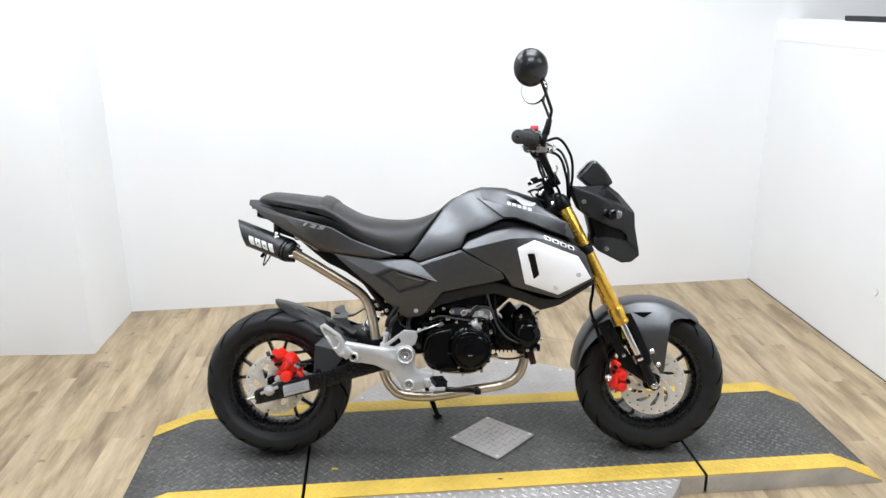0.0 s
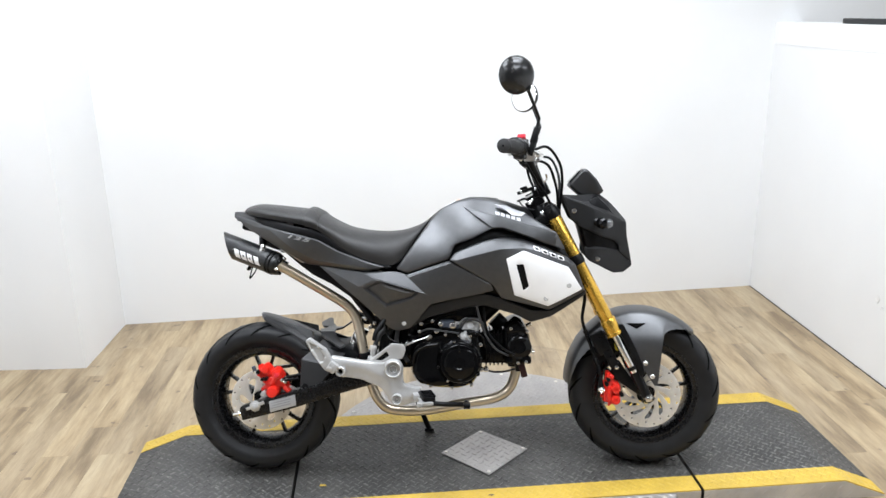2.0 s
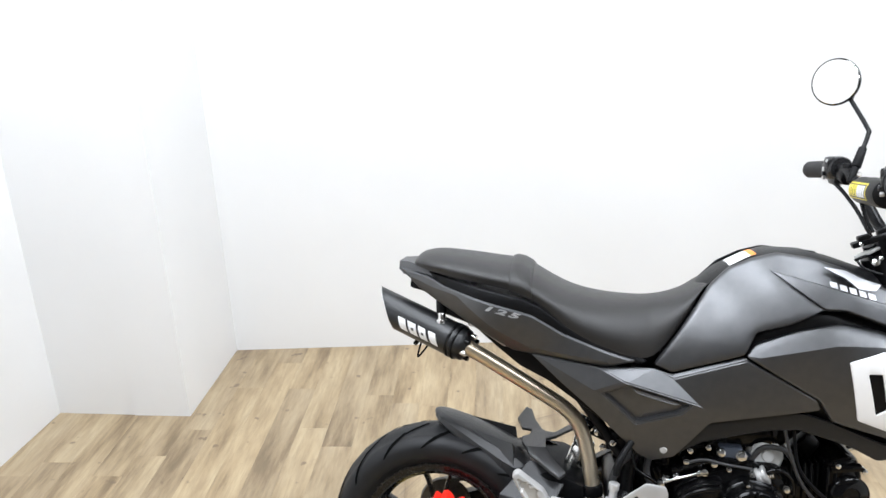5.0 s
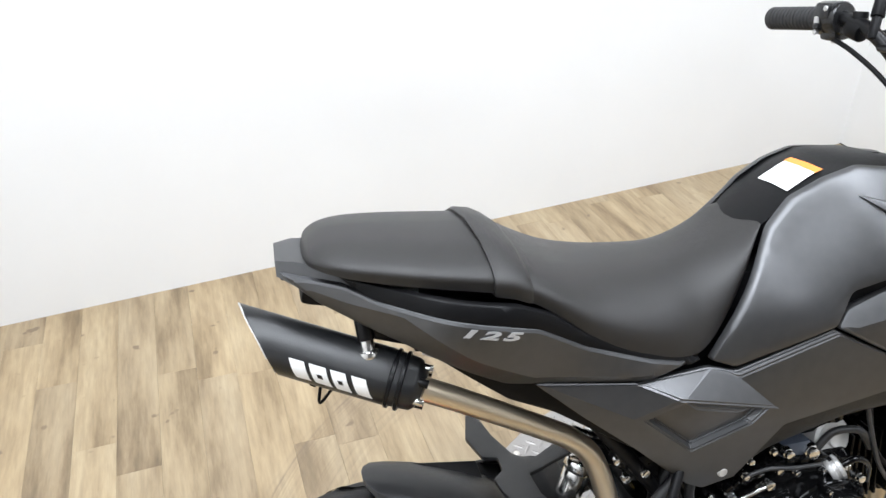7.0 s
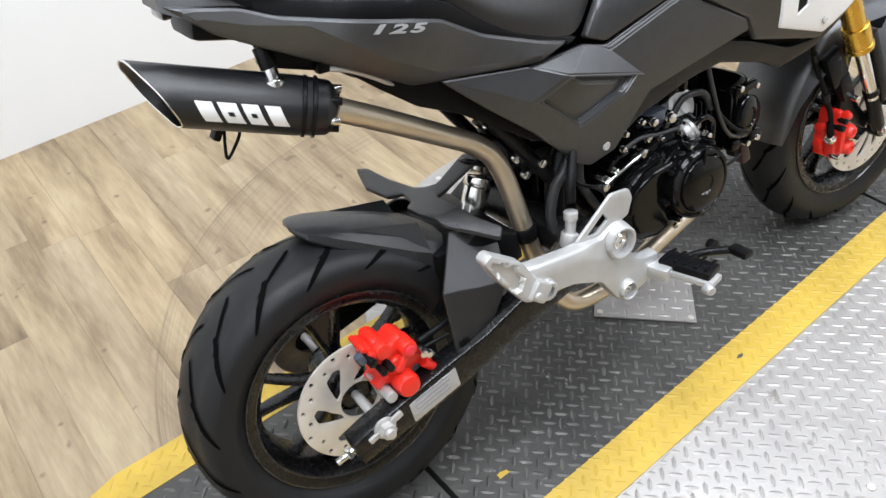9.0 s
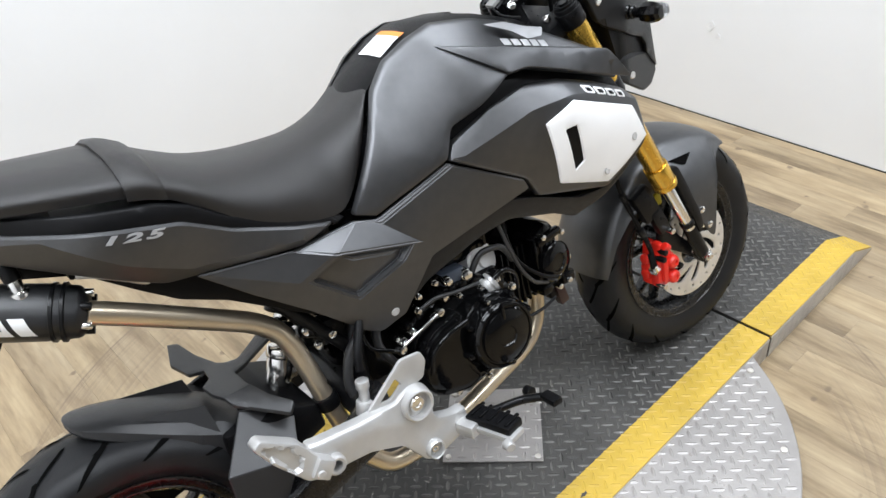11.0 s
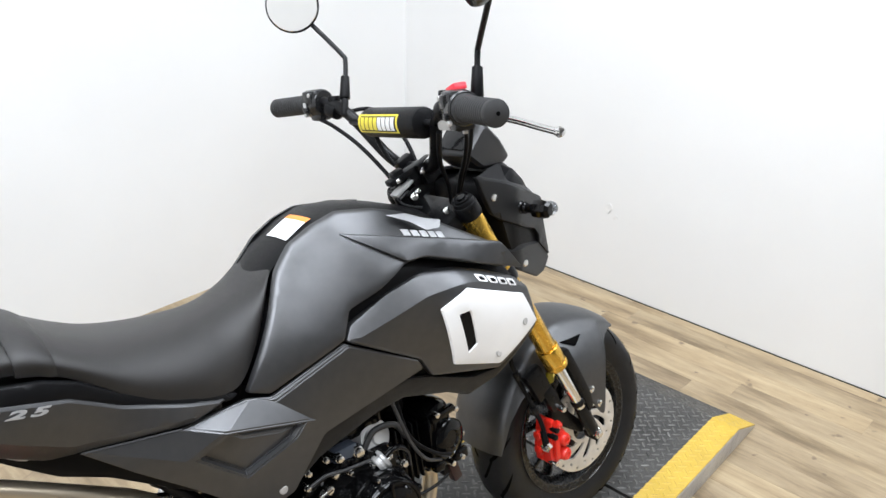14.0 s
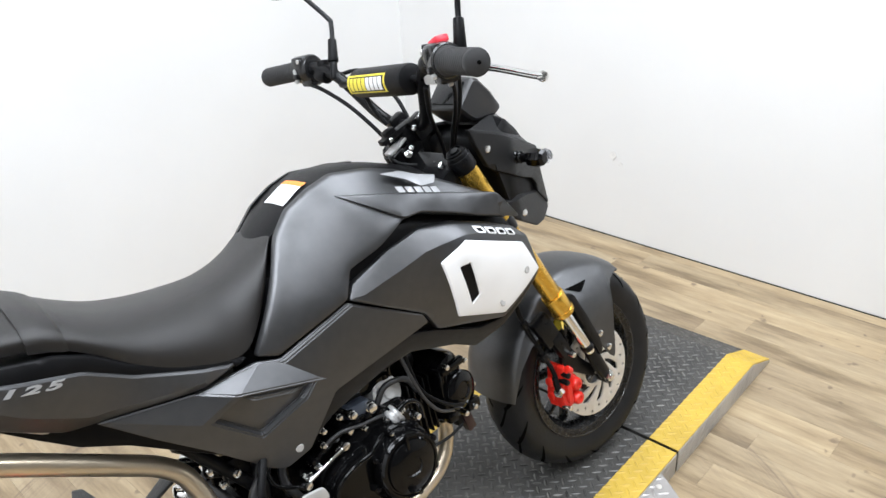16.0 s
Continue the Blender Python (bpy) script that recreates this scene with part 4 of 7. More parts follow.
# -- frame and dark inner parts --
bm = B()
for s in (-1, 1):
    tube(bm, [(0.30, s * 0.02, 0.74), (0.20, s * 0.055, 0.66), (0.05, s * 0.07, 0.58), (-0.10, s * 0.075, 0.52), (-0.19, s * 0.08, 0.45), (-0.21, s * 0.085, 0.33)], 0.017)
    tube(bm, [(-0.16, s * 0.075, 0.56), (-0.30, s * 0.07, 0.64), (-0.45, s * 0.06, 0.71), (-0.60, s * 0.045, 0.76)], 0.013)
    tube(bm, [(-0.20, s * 0.085, 0.42), (-0.28, s * 0.075, 0.53), (-0.38, s * 0.065, 0.655)], 0.011)
bpart("frame", bm, M_SATIN, None, "satin black tubular frame")
bm = B()
box(bm, (-0.34, 0, 0.690), (0.40, 0.17, 0.055), 0.015, Matrix.Rotation(radians(14), 3, "Y"))
box(bm, (-0.565, 0, 0.755), (0.18, 0.095, 0.030), 0.010, Matrix.Rotation(radians(14), 3, "Y"))
bpart("undertray", bm, M_BLACKP, None, "black plastic tray under the seat")
bm = B()
box(bm, (0.02, 0, 0.665), (0.30, 0.17, 0.15), 0.03)
box(bm, (0.20, 0, 0.66), (0.20, 0.20, 0.20), 0.03)
box(bm, (-0.12, 0, 0.580), (0.14, 0.16, 0.12), 0.03)
bpart("airbox", bm, M_BLACKP, None, "black plastic airbox under the tank")

# -- bodywork --
TANK = [(-0.056, 0.788), (-0.088, 0.742), (-0.127, 0.687), (-0.161, 0.640), (-0.127, 0.626), (0.001, 0.670), (0.020, 0.713), (0.075, 0.732), (0.129, 0.760), (0.165, 0.759), (0.227, 0.738), (0.340, 0.697),
        (0.322, 0.748), (0.245, 0.798), (0.180, 0.831), (0.128, 0.847), (0.066, 0.855), (0.020, 0.843), (-0.023, 0.822)]
tank = both("tank_cover", TANK, skin(0.0), 0.012, M_PAINT, "matte grey metallic tank cover", soft=0.006, step=0.012)
WING = [(0.045, 0.826), (0.125, 0.806), (0.217, 0.781), (0.318, 0.752), (0.343, 0.700), (0.276, 0.722), (0.226, 0.742), (0.165, 0.763), (0.130, 0.763)]
WING_TOP = ([0.045, 0.125, 0.217, 0.318, 0.343], [0.826, 0.806, 0.781, 0.752, 0.70])
both("tank_wing", WING, lambda x, z: -(WIDTH(x, z) + 0.001 + 0.030 * min(1.0, max(0.0, (x - 0.04) / 0.15)) * min(1.0, max(0.0, 1.0 - (float(np.interp(x, *WING_TOP)) - z) / 0.055))), 0.010, M_PAINT, parent=tank, soft=0.003, step=0.010, sharp=20)
STRIP = [(0.000, 0.668), (0.018, 0.712), (0.075, 0.735), (0.129, 0.763), (0.165, 0.762), (0.227, 0.741), (0.346, 0.698), (0.362, 0.670), (0.283, 0.704), (0.225, 0.724), (0.163, 0.733), (0.091, 0.717), (0.017, 0.686)]
both("tank_strip", STRIP, skin(-0.022), 0.012, M_BLACKP, "black recessed strip under the tank cover", soft=0.002, step=0.016)
SHROUD = [(0.002, 0.668), (0.018, 0.689), (0.091, 0.721), (0.163, 0.737), (0.225, 0.728), (0.283, 0.708), (0.352, 0.677), (0.376, 0.655), (0.405, 0.575), (0.300, 0.516), (0.157, 0.552), (0.132, 0.592)]
SHOULDER = [(0.002, 0.662), (0.150, 0.700), (0.225, 0.705), (0.300, 0.688), (0.370, 0.652)]
SHOULDER_IN = above(SHOULDER, 0.50)
shroud = both("side_shroud", SHROUD, lambda x, z: -(WIDTH(x, z) - SHOULDER_IN(x, z)), 0.012, M_PAINT, "matte grey radiator-style side shroud", soft=0.005, step=0.012, sharp=16, creases=[SHOULDER])

# side cover in folded facets: rim, raised lip round a sunk diamond
RIM = [(-0.395, -0.127, 0.652), (-0.266, -0.134, 0.633), (-0.162, -0.124, 0.632), (-0.127, -0.128, 0.622), (0.000, -0.142, 0.665), (0.127, -0.155, 0.594), (0.135, -0.155, 0.576),
       (0.090, -0.147, 0.564), (-0.055, -0.136, 0.534), (-0.118, -0.126, 0.460), (-0.161, -0.121, 0.448), (-0.184, -0.121, 0.459), (-0.268, -0.134, 0.541), (-0.335, -0.130, 0.597)]
LIP = [(-0.274, -0.143, 0.587), (-0.216, -0.156, 0.612), (-0.076, -0.143, 0.569), (-0.098, -0.141, 0.548), (-0.197, -0.140, 0.519)]
DIA_C = Vector((-0.168, -0.150, 0.571))
sunk = [tuple(DIA_C + (Vector(p) - DIA_C) * k + Vector((0, d, 0))) for k, d in ((0.85, 0.000), (0.75, 0.012), (0.45, 0.008)) for p in LIP]
COVER_PTS = RIM + LIP + sunk + [(-0.1255, -0.1335, 0.6165), (0.005, -0.1460, 0.6605)]
COVER_FACES = [(0, 1, 15, 14), (1, 2, 15), (2, 3, 34), (2, 34, 16, 15), (3, 4, 35, 34), (4, 5, 35), (34, 35, 16), (35, 5, 16), (5, 6, 7, 16), (7, 8, 17, 16), (8, 9, 18, 17), (9, 10, 11, 18), (11, 12, 14, 18), (12, 13, 0, 14)]
for ring_at in (14, 19, 24):
    COVER_FACES += [(ring_at + i, ring_at + (i + 1) % 5, ring_at + 5 + (i + 1) % 5, ring_at + 5 + i) for i in range(5)]
COVER_FACES += [(29, 30, 33), (30, 31, 32), (30, 32, 33)]
cover_r = bpart("side_cover", shell(COVER_PTS, COVER_FACES, (0, 0.010, 0), 0.0022, 2), M_PAINT, None, "matte grey side cover with a sunk diamond panel", sharp=20)
bpart("side_cover", shell([(x, -y, z) for x, y, z in COVER_PTS], [f[::-1] for f in COVER_FACES], (0, -0.010, 0), 0.0022, 2), M_PAINT, None, "matte grey side cover with a sunk diamond panel", sharp=20)
bm = B()
lathe(bm, [(0.0072, -0.004), (0.0072, 0.003), (0.005, 0.0045), (0.003, 0.004), (0, 0.004)], (-0.138, -0.1265, 0.474), (0, -1, 0), 20)
bpart("cover_bolt", bm, M_SILVER, cover_r)
BELLY = [(-0.118, 0.460), (-0.060, 0.528), (0.056, 0.559), (0.110, 0.563), (0.157, 0.550), (0.250, 0.513), (0.301, 0.514), (0.410, 0.577), (0.408, 0.562), (0.305, 0.494), (0.247, 0.475), (0.199, 0.500), (0.106, 0.527), (0.047, 0.519), (-0.064, 0.490)]
both("cowl_backing", [(0.02, 0.585), (0.157, 0.600), (0.30, 0.565), (0.385, 0.605), (0.398, 0.572), (0.300, 0.508), (0.250, 0.492), (0.12, 0.540), (0.04, 0.535)], skin(-0.024), 0.004, M_BLACKP, "black inner panel behind the cowl", soft=0.001, step=0.02)
both("lower_cowl", BELLY, skin(-0.008), 0.010, M_PAINT2, "dark grained lower cowl", soft=0.004, step=0.012)
PANEL = [(0.172, 0.672), (0.222, 0.697), (0.354, 0.647), (0.396, 0.580), (0.296, 0.529), (0.196, 0.562)]
SLOT = [(0.201, 0.655), (0.222, 0.657), (0.238, 0.590), (0.222, 0.577)]
panel = both("white_panel", PANEL, skin(0.005), 0.009, M_WHITE, "white painted side panel with a slot", holes=[SLOT], soft=0.002, step=0.012, corner=0.003, sharp=20)
bpart("slot_backing", plate(B(), [(0.198, 0.66), (0.228, 0.664), (0.246, 0.588), (0.218, 0.568)], skin(0.001), 0.002, soft=0.0005), M_BLACKP, panel)
for x, z in ((0.356, 0.592), (0.289, 0.553)):
    bm = B()
    lathe(bm, [(0.0075, 0), (0.0075, 0.001), (0.0055, 0.002), (0.003, 0.0012), (0, 0.0012)], (x, -(WIDTH(x, z) + 0.0045), z), (0.2, -1, 0.05), 16)
    bpart("panel_bolt", bm, M_SILVER, panel)
# model badge as plain blocks
for k in range(4):
    t = (k + 0.5) / 4
    x, z = 0.250 + 0.094 * t, 0.7060 - 0.0375 * t
    q = [(x - 0.0115, z + 0.0108), (x + 0.0090, z + 0.0032), (x + 0.0108, z - 0.0092), (x - 0.0090, z - 0.0022)]
    ob = bpart("badge_block", plate(B(), q, lambda x, z: -(WIDTH(x, z) - SHOULDER_IN(x, z) + 0.0010), 0.001, soft=0.0004, corner=0.004), M_DECAL, shroud, "white outlined badge block")
    q2 = [(x + (a - x) * 0.52, z + (b - z) * 0.5) for a, b in q]
    bpart("badge_core", plate(B(), q2, lambda x, z: -(WIDTH(x, z) - SHOULDER_IN(x, z) + 0.0016), 0.0006, soft=0.0003, corner=0.002), M_BLACKP, ob)
# emblem as a plain wing shape and a bar
on_tank = lambda lift: (lambda x, z: -(WIDTH(x, z) + lift + 0.022 * min(1.0, max(0.0, (x - 0.06) / 0.12)) * min(1.0, max(0.0, (0.850 - z) / 0.04))))
bpart("emblem", plate(B(), [(0.139, 0.834), (0.176, 0.829), (0.202, 0.816), (0.232, 0.807), (0.220, 0.797), (0.190, 0.800), (0.172, 0.817)], on_tank(0.0045), 0.0012, soft=0.0004, corner=0.003), M_SILDECAL, tank, "silver wing-shaped emblem")
for k in range(5):
    x, z = 0.148 + 0.0155 * k, 0.8065 - 0.0045 * k
    bpart("emblem_bar", plate(B(), [(x - 0.0060, z + 0.006), (x + 0.0060, z + 0.003), (x + 0.0060, z - 0.0065), (x - 0.0060, z - 0.0035)], on_tank(0.007), 0.0012, soft=0.0004, corner=0.0012), M_SILDECAL, tank)

# tank top
rings = []
for x, zc, zs, w in ((-0.092, 0.762, 0.752, 0.044), (-0.070, 0.785, 0.776, 0.052), (-0.030, 0.818, 0.811, 0.061), (0.020, 0.844, 0.838, 0.066), (0.066, 0.857, 0.852, 0.071), (0.128, 0.855, 0.847, 0.076), (0.180, 0.842, 0.831, 0.084), (0.245, 0.820, 0.798, 0.098), (0.262, 0.800, 0.775, 0.098)):
    prof = [(s * w, zs + (zc - zs) * (1 - abs(s) ** 2.6)) for s in (-1, -0.92, -0.75, -0.5, -0.25, 0, 0.25, 0.5, 0.75, 0.92, 1)]
    rings.append([(x, y, z) for y, z in prof] + [(x, w * 0.9, zs - 0.03), (x, -w * 0.9, zs - 0.03)])
top = bpart("tank_top", loft(B(), rings), M_BLACKP, None, "black plastic centre panel of the tank")
bm = B()
lathe(bm, [(0.036, -0.004), (0.036, 0.004), (0.033, 0.007), (0.014, 0.008), (0.012, 0.012), (0, 0.012)], (0.140, 0, 0.841), (0.14, 0, 1), 36)
bpart("filler_cap", bm, M_SATIN, top)


def top_decal(name, x0, x1, y0, y1, material, label, lift):
    """A sticker that follows the sloping rear of the tank top."""
    zs = lambda x: np.interp(x, (-0.092, -0.07, -0.03, 0.02, 0.066), (0.762, 0.785, 0.818, 0.844, 0.857))
    n = 6
    bm = B()
    grid = []
    for i in range(n + 1):
        x = x0 + (x1 - x0) * i / n
        w = float(np.interp(x, (-0.092, -0.03, 0.02, 0.066), (0.044, 0.061, 0.066, 0.071)))
        e = float(np.interp(x, (-0.092, -0.03, 0.02, 0.066), (0.010, 0.007, 0.006, 0.005)))
        grid.append([bm.verts.new((x, y, float(zs(x)) - e * abs(y / w) ** 2.6 + lift)) for y in (y0, (y0 + y1) / 2, y1)])
    for a, b in zip(grid, grid[1:]):
        for k in (0, 1):
            bm.faces.new((a[k], a[k + 1], b[k + 1], b[k]))
    return bpart(name, bm, material, top, label)


top_decal("warning_sticker", -0.016, 0.032, -0.045, 0.020, M_DECAL, "white warning sticker", 0.0022)
top_decal("sticker_band", 0.023, 0.034, -0.046, 0.021, M_ORANGE, "orange sticker band", 0.0028)

# tail
TAIL = [(-0.675, 0.806), (-0.604, 0.793), (-0.571, 0.778), (-0.435, 0.745), (-0.393, 0.733), (-0.334, 0.698), (-0.250, 0.666), (-0.188, 0.646), (-0.250, 0.634), (-0.393, 0.652), (-0.430, 0.656), (-0.505, 0.698), (-0.589, 0.742), (-0.635, 0.768)]
TAIL_EDGE = [(-0.675, 0.799), (-0.600, 0.772), (-0.545, 0.762), (-0.470, 0.706), (-0.400, 0.668), (-0.250, 0.646)]
tail = both("tail_cowl", TAIL, lambda x, z: -(WIDTH(x, z) - 0.55 * max(0.0, float(np.interp(x, [p[0] for p in TAIL_EDGE], [p[1] for p in TAIL_EDGE])) - z)), 0.010, M_PAINT, "matte grey tail cowl", soft=0.005, step=0.012, sharp=16, creases=[TAIL_EDGE])
RAIL = [(-0.610, 0.802), (-0.536, 0.788), (-0.416, 0.764), (-0.376, 0.746), (-0.334, 0.714), (-0.267, 0.680), (-0.200, 0.656), (-0.172, 0.645), (-0.190, 0.640), (-0.250, 0.660), (-0.334, 0.692), (-0.393, 0.727), (-0.435, 0.740), (-0.571, 0.772)]
UNDER = [(-0.505, 0.692), (-0.463, 0.656), (-0.419, 0.621), (-0.361, 0.592), (-0.310, 0.556), (-0.257, 0.519), (-0.200, 0.490), (-0.190, 0.560), (-0.300, 0.610), (-0.395, 0.662), (-0.440, 0.680)]
both("under_tail_panel", UNDER, flat(-0.100), 0.006, M_BLACKP, "black inner panel under the tail", soft=0.002, step=0.014)
both("seat_rail", RAIL, skin(-0.003), 0.010, M_BLACKP, "black strip between seat and tail", soft=0.003, step=0.014)
bm = B()
loft(bm, [[(x, -w, z0), (x, w, z0), (x, w * 0.85, z1), (x, -w * 0.85, z1)] for x, w, z0, z1 in ((-0.677, 0.040, 0.800, 0.817), (-0.655, 0.054, 0.788, 0.817), (-0.60, 0.078, 0.766, 0.804), (-0.52, 0.10, 0.745, 0.784))])
bpart("tail_bridge", bm, M_PAINT, None, "dark tail piece with the rear lamp")
bm = B()
box(bm, (-0.668, 0.0, 0.792), (0.012, 0.05, 0.010), 0.004)
bpart("tail_lamp", bm, mat("smoked_lamp_lens", (0.012, 0.008, 0.008), 0.15, coat=0.5), None, "smoked dark rear lamp")
txt = bpy.data.curves.new("tail_number", "FONT")
txt.body, txt.size, txt.extrude, txt.shear, txt.offset = "125", 0.0185, 0.0004, 0.35, 0.0007
txt.space_character = 1.3
ob = new("tail_number_text", txt)
dg = bpy.context.evaluated_depsgraph_get()
me = bpy.data.meshes.new_from_object(ob.evaluated_get(dg))
bpy.data.objects.remove(ob)
me.materials.clear()
me.materials.append(M_SILDECAL)
wide = max(v.co.x for v in me.vertices)
for v in me.vertices:
    f = v.co.x / wide
    x, z = -0.490 + 0.076 * f, 0.7415 + v.co.y * 0.78 - 0.0175 * f
    v.co = (x, -(WIDTH(x, z) + 0.0010 + v.co.z), z)
num = new("tail_number", me)
num.parent = tail
tagged(num, "silver-white numerals 125")

# -- seat --
def seat_ring(x, zt, zb, w, p=3.0, q=2.3, crown=0.0):
    """A cross-section of the seat; crown is how far its top falls away towards the sides, as a share of its height."""
    out = []
    for k in range(33):
        a = math.pi * k / 32
        c, s = math.cos(a), math.sin(a)
        y = w * math.copysign(abs(c) ** (2 / p), c)
        z = zb + (zt - zb) * abs(s) ** (2 / q) * (1 - crown * abs(c) ** (4 / p))
        out.append((x, -y * (1 - 0.10 * (1 - abs(s))), z))
    return out + [(x, w * 0.6, zb - 0.004), (x, -w * 0.6, zb - 0.004)]


def along(table, n):
    """Smooth stations through rows of numbers."""
    pts = np.array(table)
    t = np.linspace(0, len(pts) - 1, n)
    rows = []
    for q in t:
        i = min(int(q), len(pts) - 2)
        f = q - i
        a, b, c, d = (pts[min(max(i + k, 0), len(pts) - 1)] for k in (-1, 0, 1, 2))
        rows.append(0.5 * (2 * b + (c - a) * f + (2 * a - 5 * b + 4 * c - d) * f * f + (3 * b - a - 3 * c + d) * f ** 3))
    return rows


RIDER = ((-0.418, 0.818, 0.767, 0.142), (-0.395, 0.810, 0.759, 0.145), (-0.360, 0.789, 0.735, 0.148), (-0.315, 0.768, 0.701, 0.15), (-0.260, 0.756, 0.674, 0.15), (-0.205, 0.752, 0.656, 0.142), (-0.165, 0.753, 0.654, 0.126), (-0.130, 0.759, 0.687, 0.112), (-0.095, 0.771, 0.736, 0.092), (-0.068, 0.786, 0.777, 0.07), (-0.056, 0.792, 0.786, 0.058))
seat = bpart("rider_seat", loft(B(), [seat_ring(*r, 3.2 + 2.8 * max(0.0, min(1.0, (-0.30 - r[0]) / 0.10)), 2.5 + 1.5 * max(0.0, min(1.0, (-0.30 - r[0]) / 0.10)), 0.20 + 0.36 * max(0.0, min(1.0, (-0.30 - r[0]) / 0.10))) for r in along(RIDER, 44)]), M_SEAT, None, "black grained vinyl rider seat", sharp=60)
PILL = ((-0.645, 0.816, 0.810, 0.03), (-0.638, 0.829, 0.813, 0.066), (-0.620, 0.838, 0.810, 0.092), (-0.590, 0.841, 0.804, 0.11), (-0.540, 0.837, 0.795, 0.125), (-0.490, 0.831, 0.786, 0.134), (-0.440, 0.825, 0.777, 0.14), (-0.415, 0.820, 0.771, 0.141))
bpart("pillion_seat", loft(B(), [seat_ring(*r, 6.0, 4.2, 0.55) for r in along(PILL, 30)]), M_SEAT, None, "black grained vinyl pillion seat", sharp=60)
STRAP = ((-0.440, 0.829, 0.774, 0.1445), (-0.434, 0.832, 0.773, 0.148), (-0.418, 0.829, 0.769, 0.149), (-0.402, 0.820, 0.762, 0.15), (-0.396, 0.814, 0.760, 0.1465))
bpart("seat_strap", loft(B(), [seat_ring(*r, 6.0, 4.0, 0.56) for r in STRAP]), M_SEAT, None, "black grab strap across the seat", sharp=50)

# -- exhaust --
PIPE = [(0.205, -0.028, 0.335), (0.204, -0.030, 0.295), (0.185, -0.034, 0.250), (0.140, -0.042, 0.222), (0.035, -0.062, 0.208), (-0.088, -0.084, 0.193), (-0.184, -0.095, 0.200), (-0.222, -0.094, 0.228), (-0.240, -0.088, 0.262), (-0.255, -0.085, 0.313),
        (-0.267, -0.082, 0.366), (-0.278, -0.076, 0.426), (-0.289, -0.072, 0.472), (-0.304, -0.070, 0.504), (-0.331, -0.069, 0.530), (-0.368, -0.071, 0.554), (-0.430, -0.078, 0.593), (-0.490, -0.085, 0.630), (-0.528, -0.089, 0.652)]
pipe = bpart("exhaust_pipe", tube(B(), PIPE, 0.0155, 20, 8), M_PIPE, None, "heat-tinted steel exhaust pipe")
for p, q in (((0.205, -0.028, 0.338), (0.205, -0.029, 0.320)), ((-0.265, -0.082, 0.352), (-0.269, -0.081, 0.376))):
    bm = B()
    cyl(bm, p, q, 0.0195)
    bpart("pipe_collar", bm, M_SATIN, pipe)
MA, MB = Vector((-0.520, -0.082, 0.648)), Vector((-0.710, -0.007, 0.7105))
AX = (MB - MA).normalized()
UPV = (Vector((0, 0, 1)) - AX * AX.z).normalized()
SDV = AX.cross(UPV)
SLASH = Vector((0.46, 0.53, 0.71))
SLASH = (SLASH - AX * SLASH.dot(AX)).normalized()


def can_ring(p, r, shear=0.0):
    out = []
    for k in range(32):
        a = 2 * math.pi * k / 32
        c, s = math.cos(a), math.sin(a)
        k6 = 1.0 + 0.03 * math.cos(4 * a)
        d = c * SDV + s * UPV
        out.append(p + r * k6 * d + AX * shear * d.dot(SLASH))
    return out


bm = B()
L = (MB - MA).length
rings = [can_ring(MA + AX * d, r) for d, r in ((0.0, 0.017), (0.002, 0.022), (0.010, 0.0315), (0.014, 0.033))]
rings += [can_ring(MA + AX * (0.05 + (L - 0.05) * t), 0.0358, 0.037 * t ** 3) for t in (0, 0.25, 0.5, 0.75, 0.9, 1.0)]
rings += [can_ring(MB, 0.0340, 0.037), can_ring(MB - AX * 0.06, 0.0325, 0.010), can_ring(MB - AX * 0.10, 0.016, 0)]
M_CAN = mat("satin_black_can_coating", (0.0100, 0.0103, 0.0110), 0.36, 0.0, 0.12, 30, 0.08, 0.1, 500, spec=0.42)
muf = bpart("muffler", loft(bm, rings), M_CAN, None, "satin black slash-cut muffler")
bm = B()
tube(bm, [*can_ring(MB + AX * 0.0004, 0.0349, 0.037), can_ring(MB + AX * 0.0004, 0.0349, 0.037)[0]], 0.0013, 6, smooth=False)
bpart("muffler_lip", bm, M_CHROME, muf, "bright cut edge")
bm = B()
for d in (0.028, 0.040):
    lathe(bm, [(0.0345, -0.003), (0.0374, -0.002), (0.0374, 0.002), (0.0345, 0.003)], MA + AX * d, AX, 40)
bpart("muffler_band", bm, M_SATIN, muf)
for a in range(0, 360, 60):
    u = math.cos(radians(a + 20)) * SDV + math.sin(radians(a + 20)) * UPV
    bm = B()
    cyl(bm, MA + AX * 0.012 + u * 0.024, MA + AX * -0.004 + u * 0.024, 0.0052, seg=12)
    bpart("muffler_bolt", bm, M_CHROME if a % 120 else M_SATIN, muf)
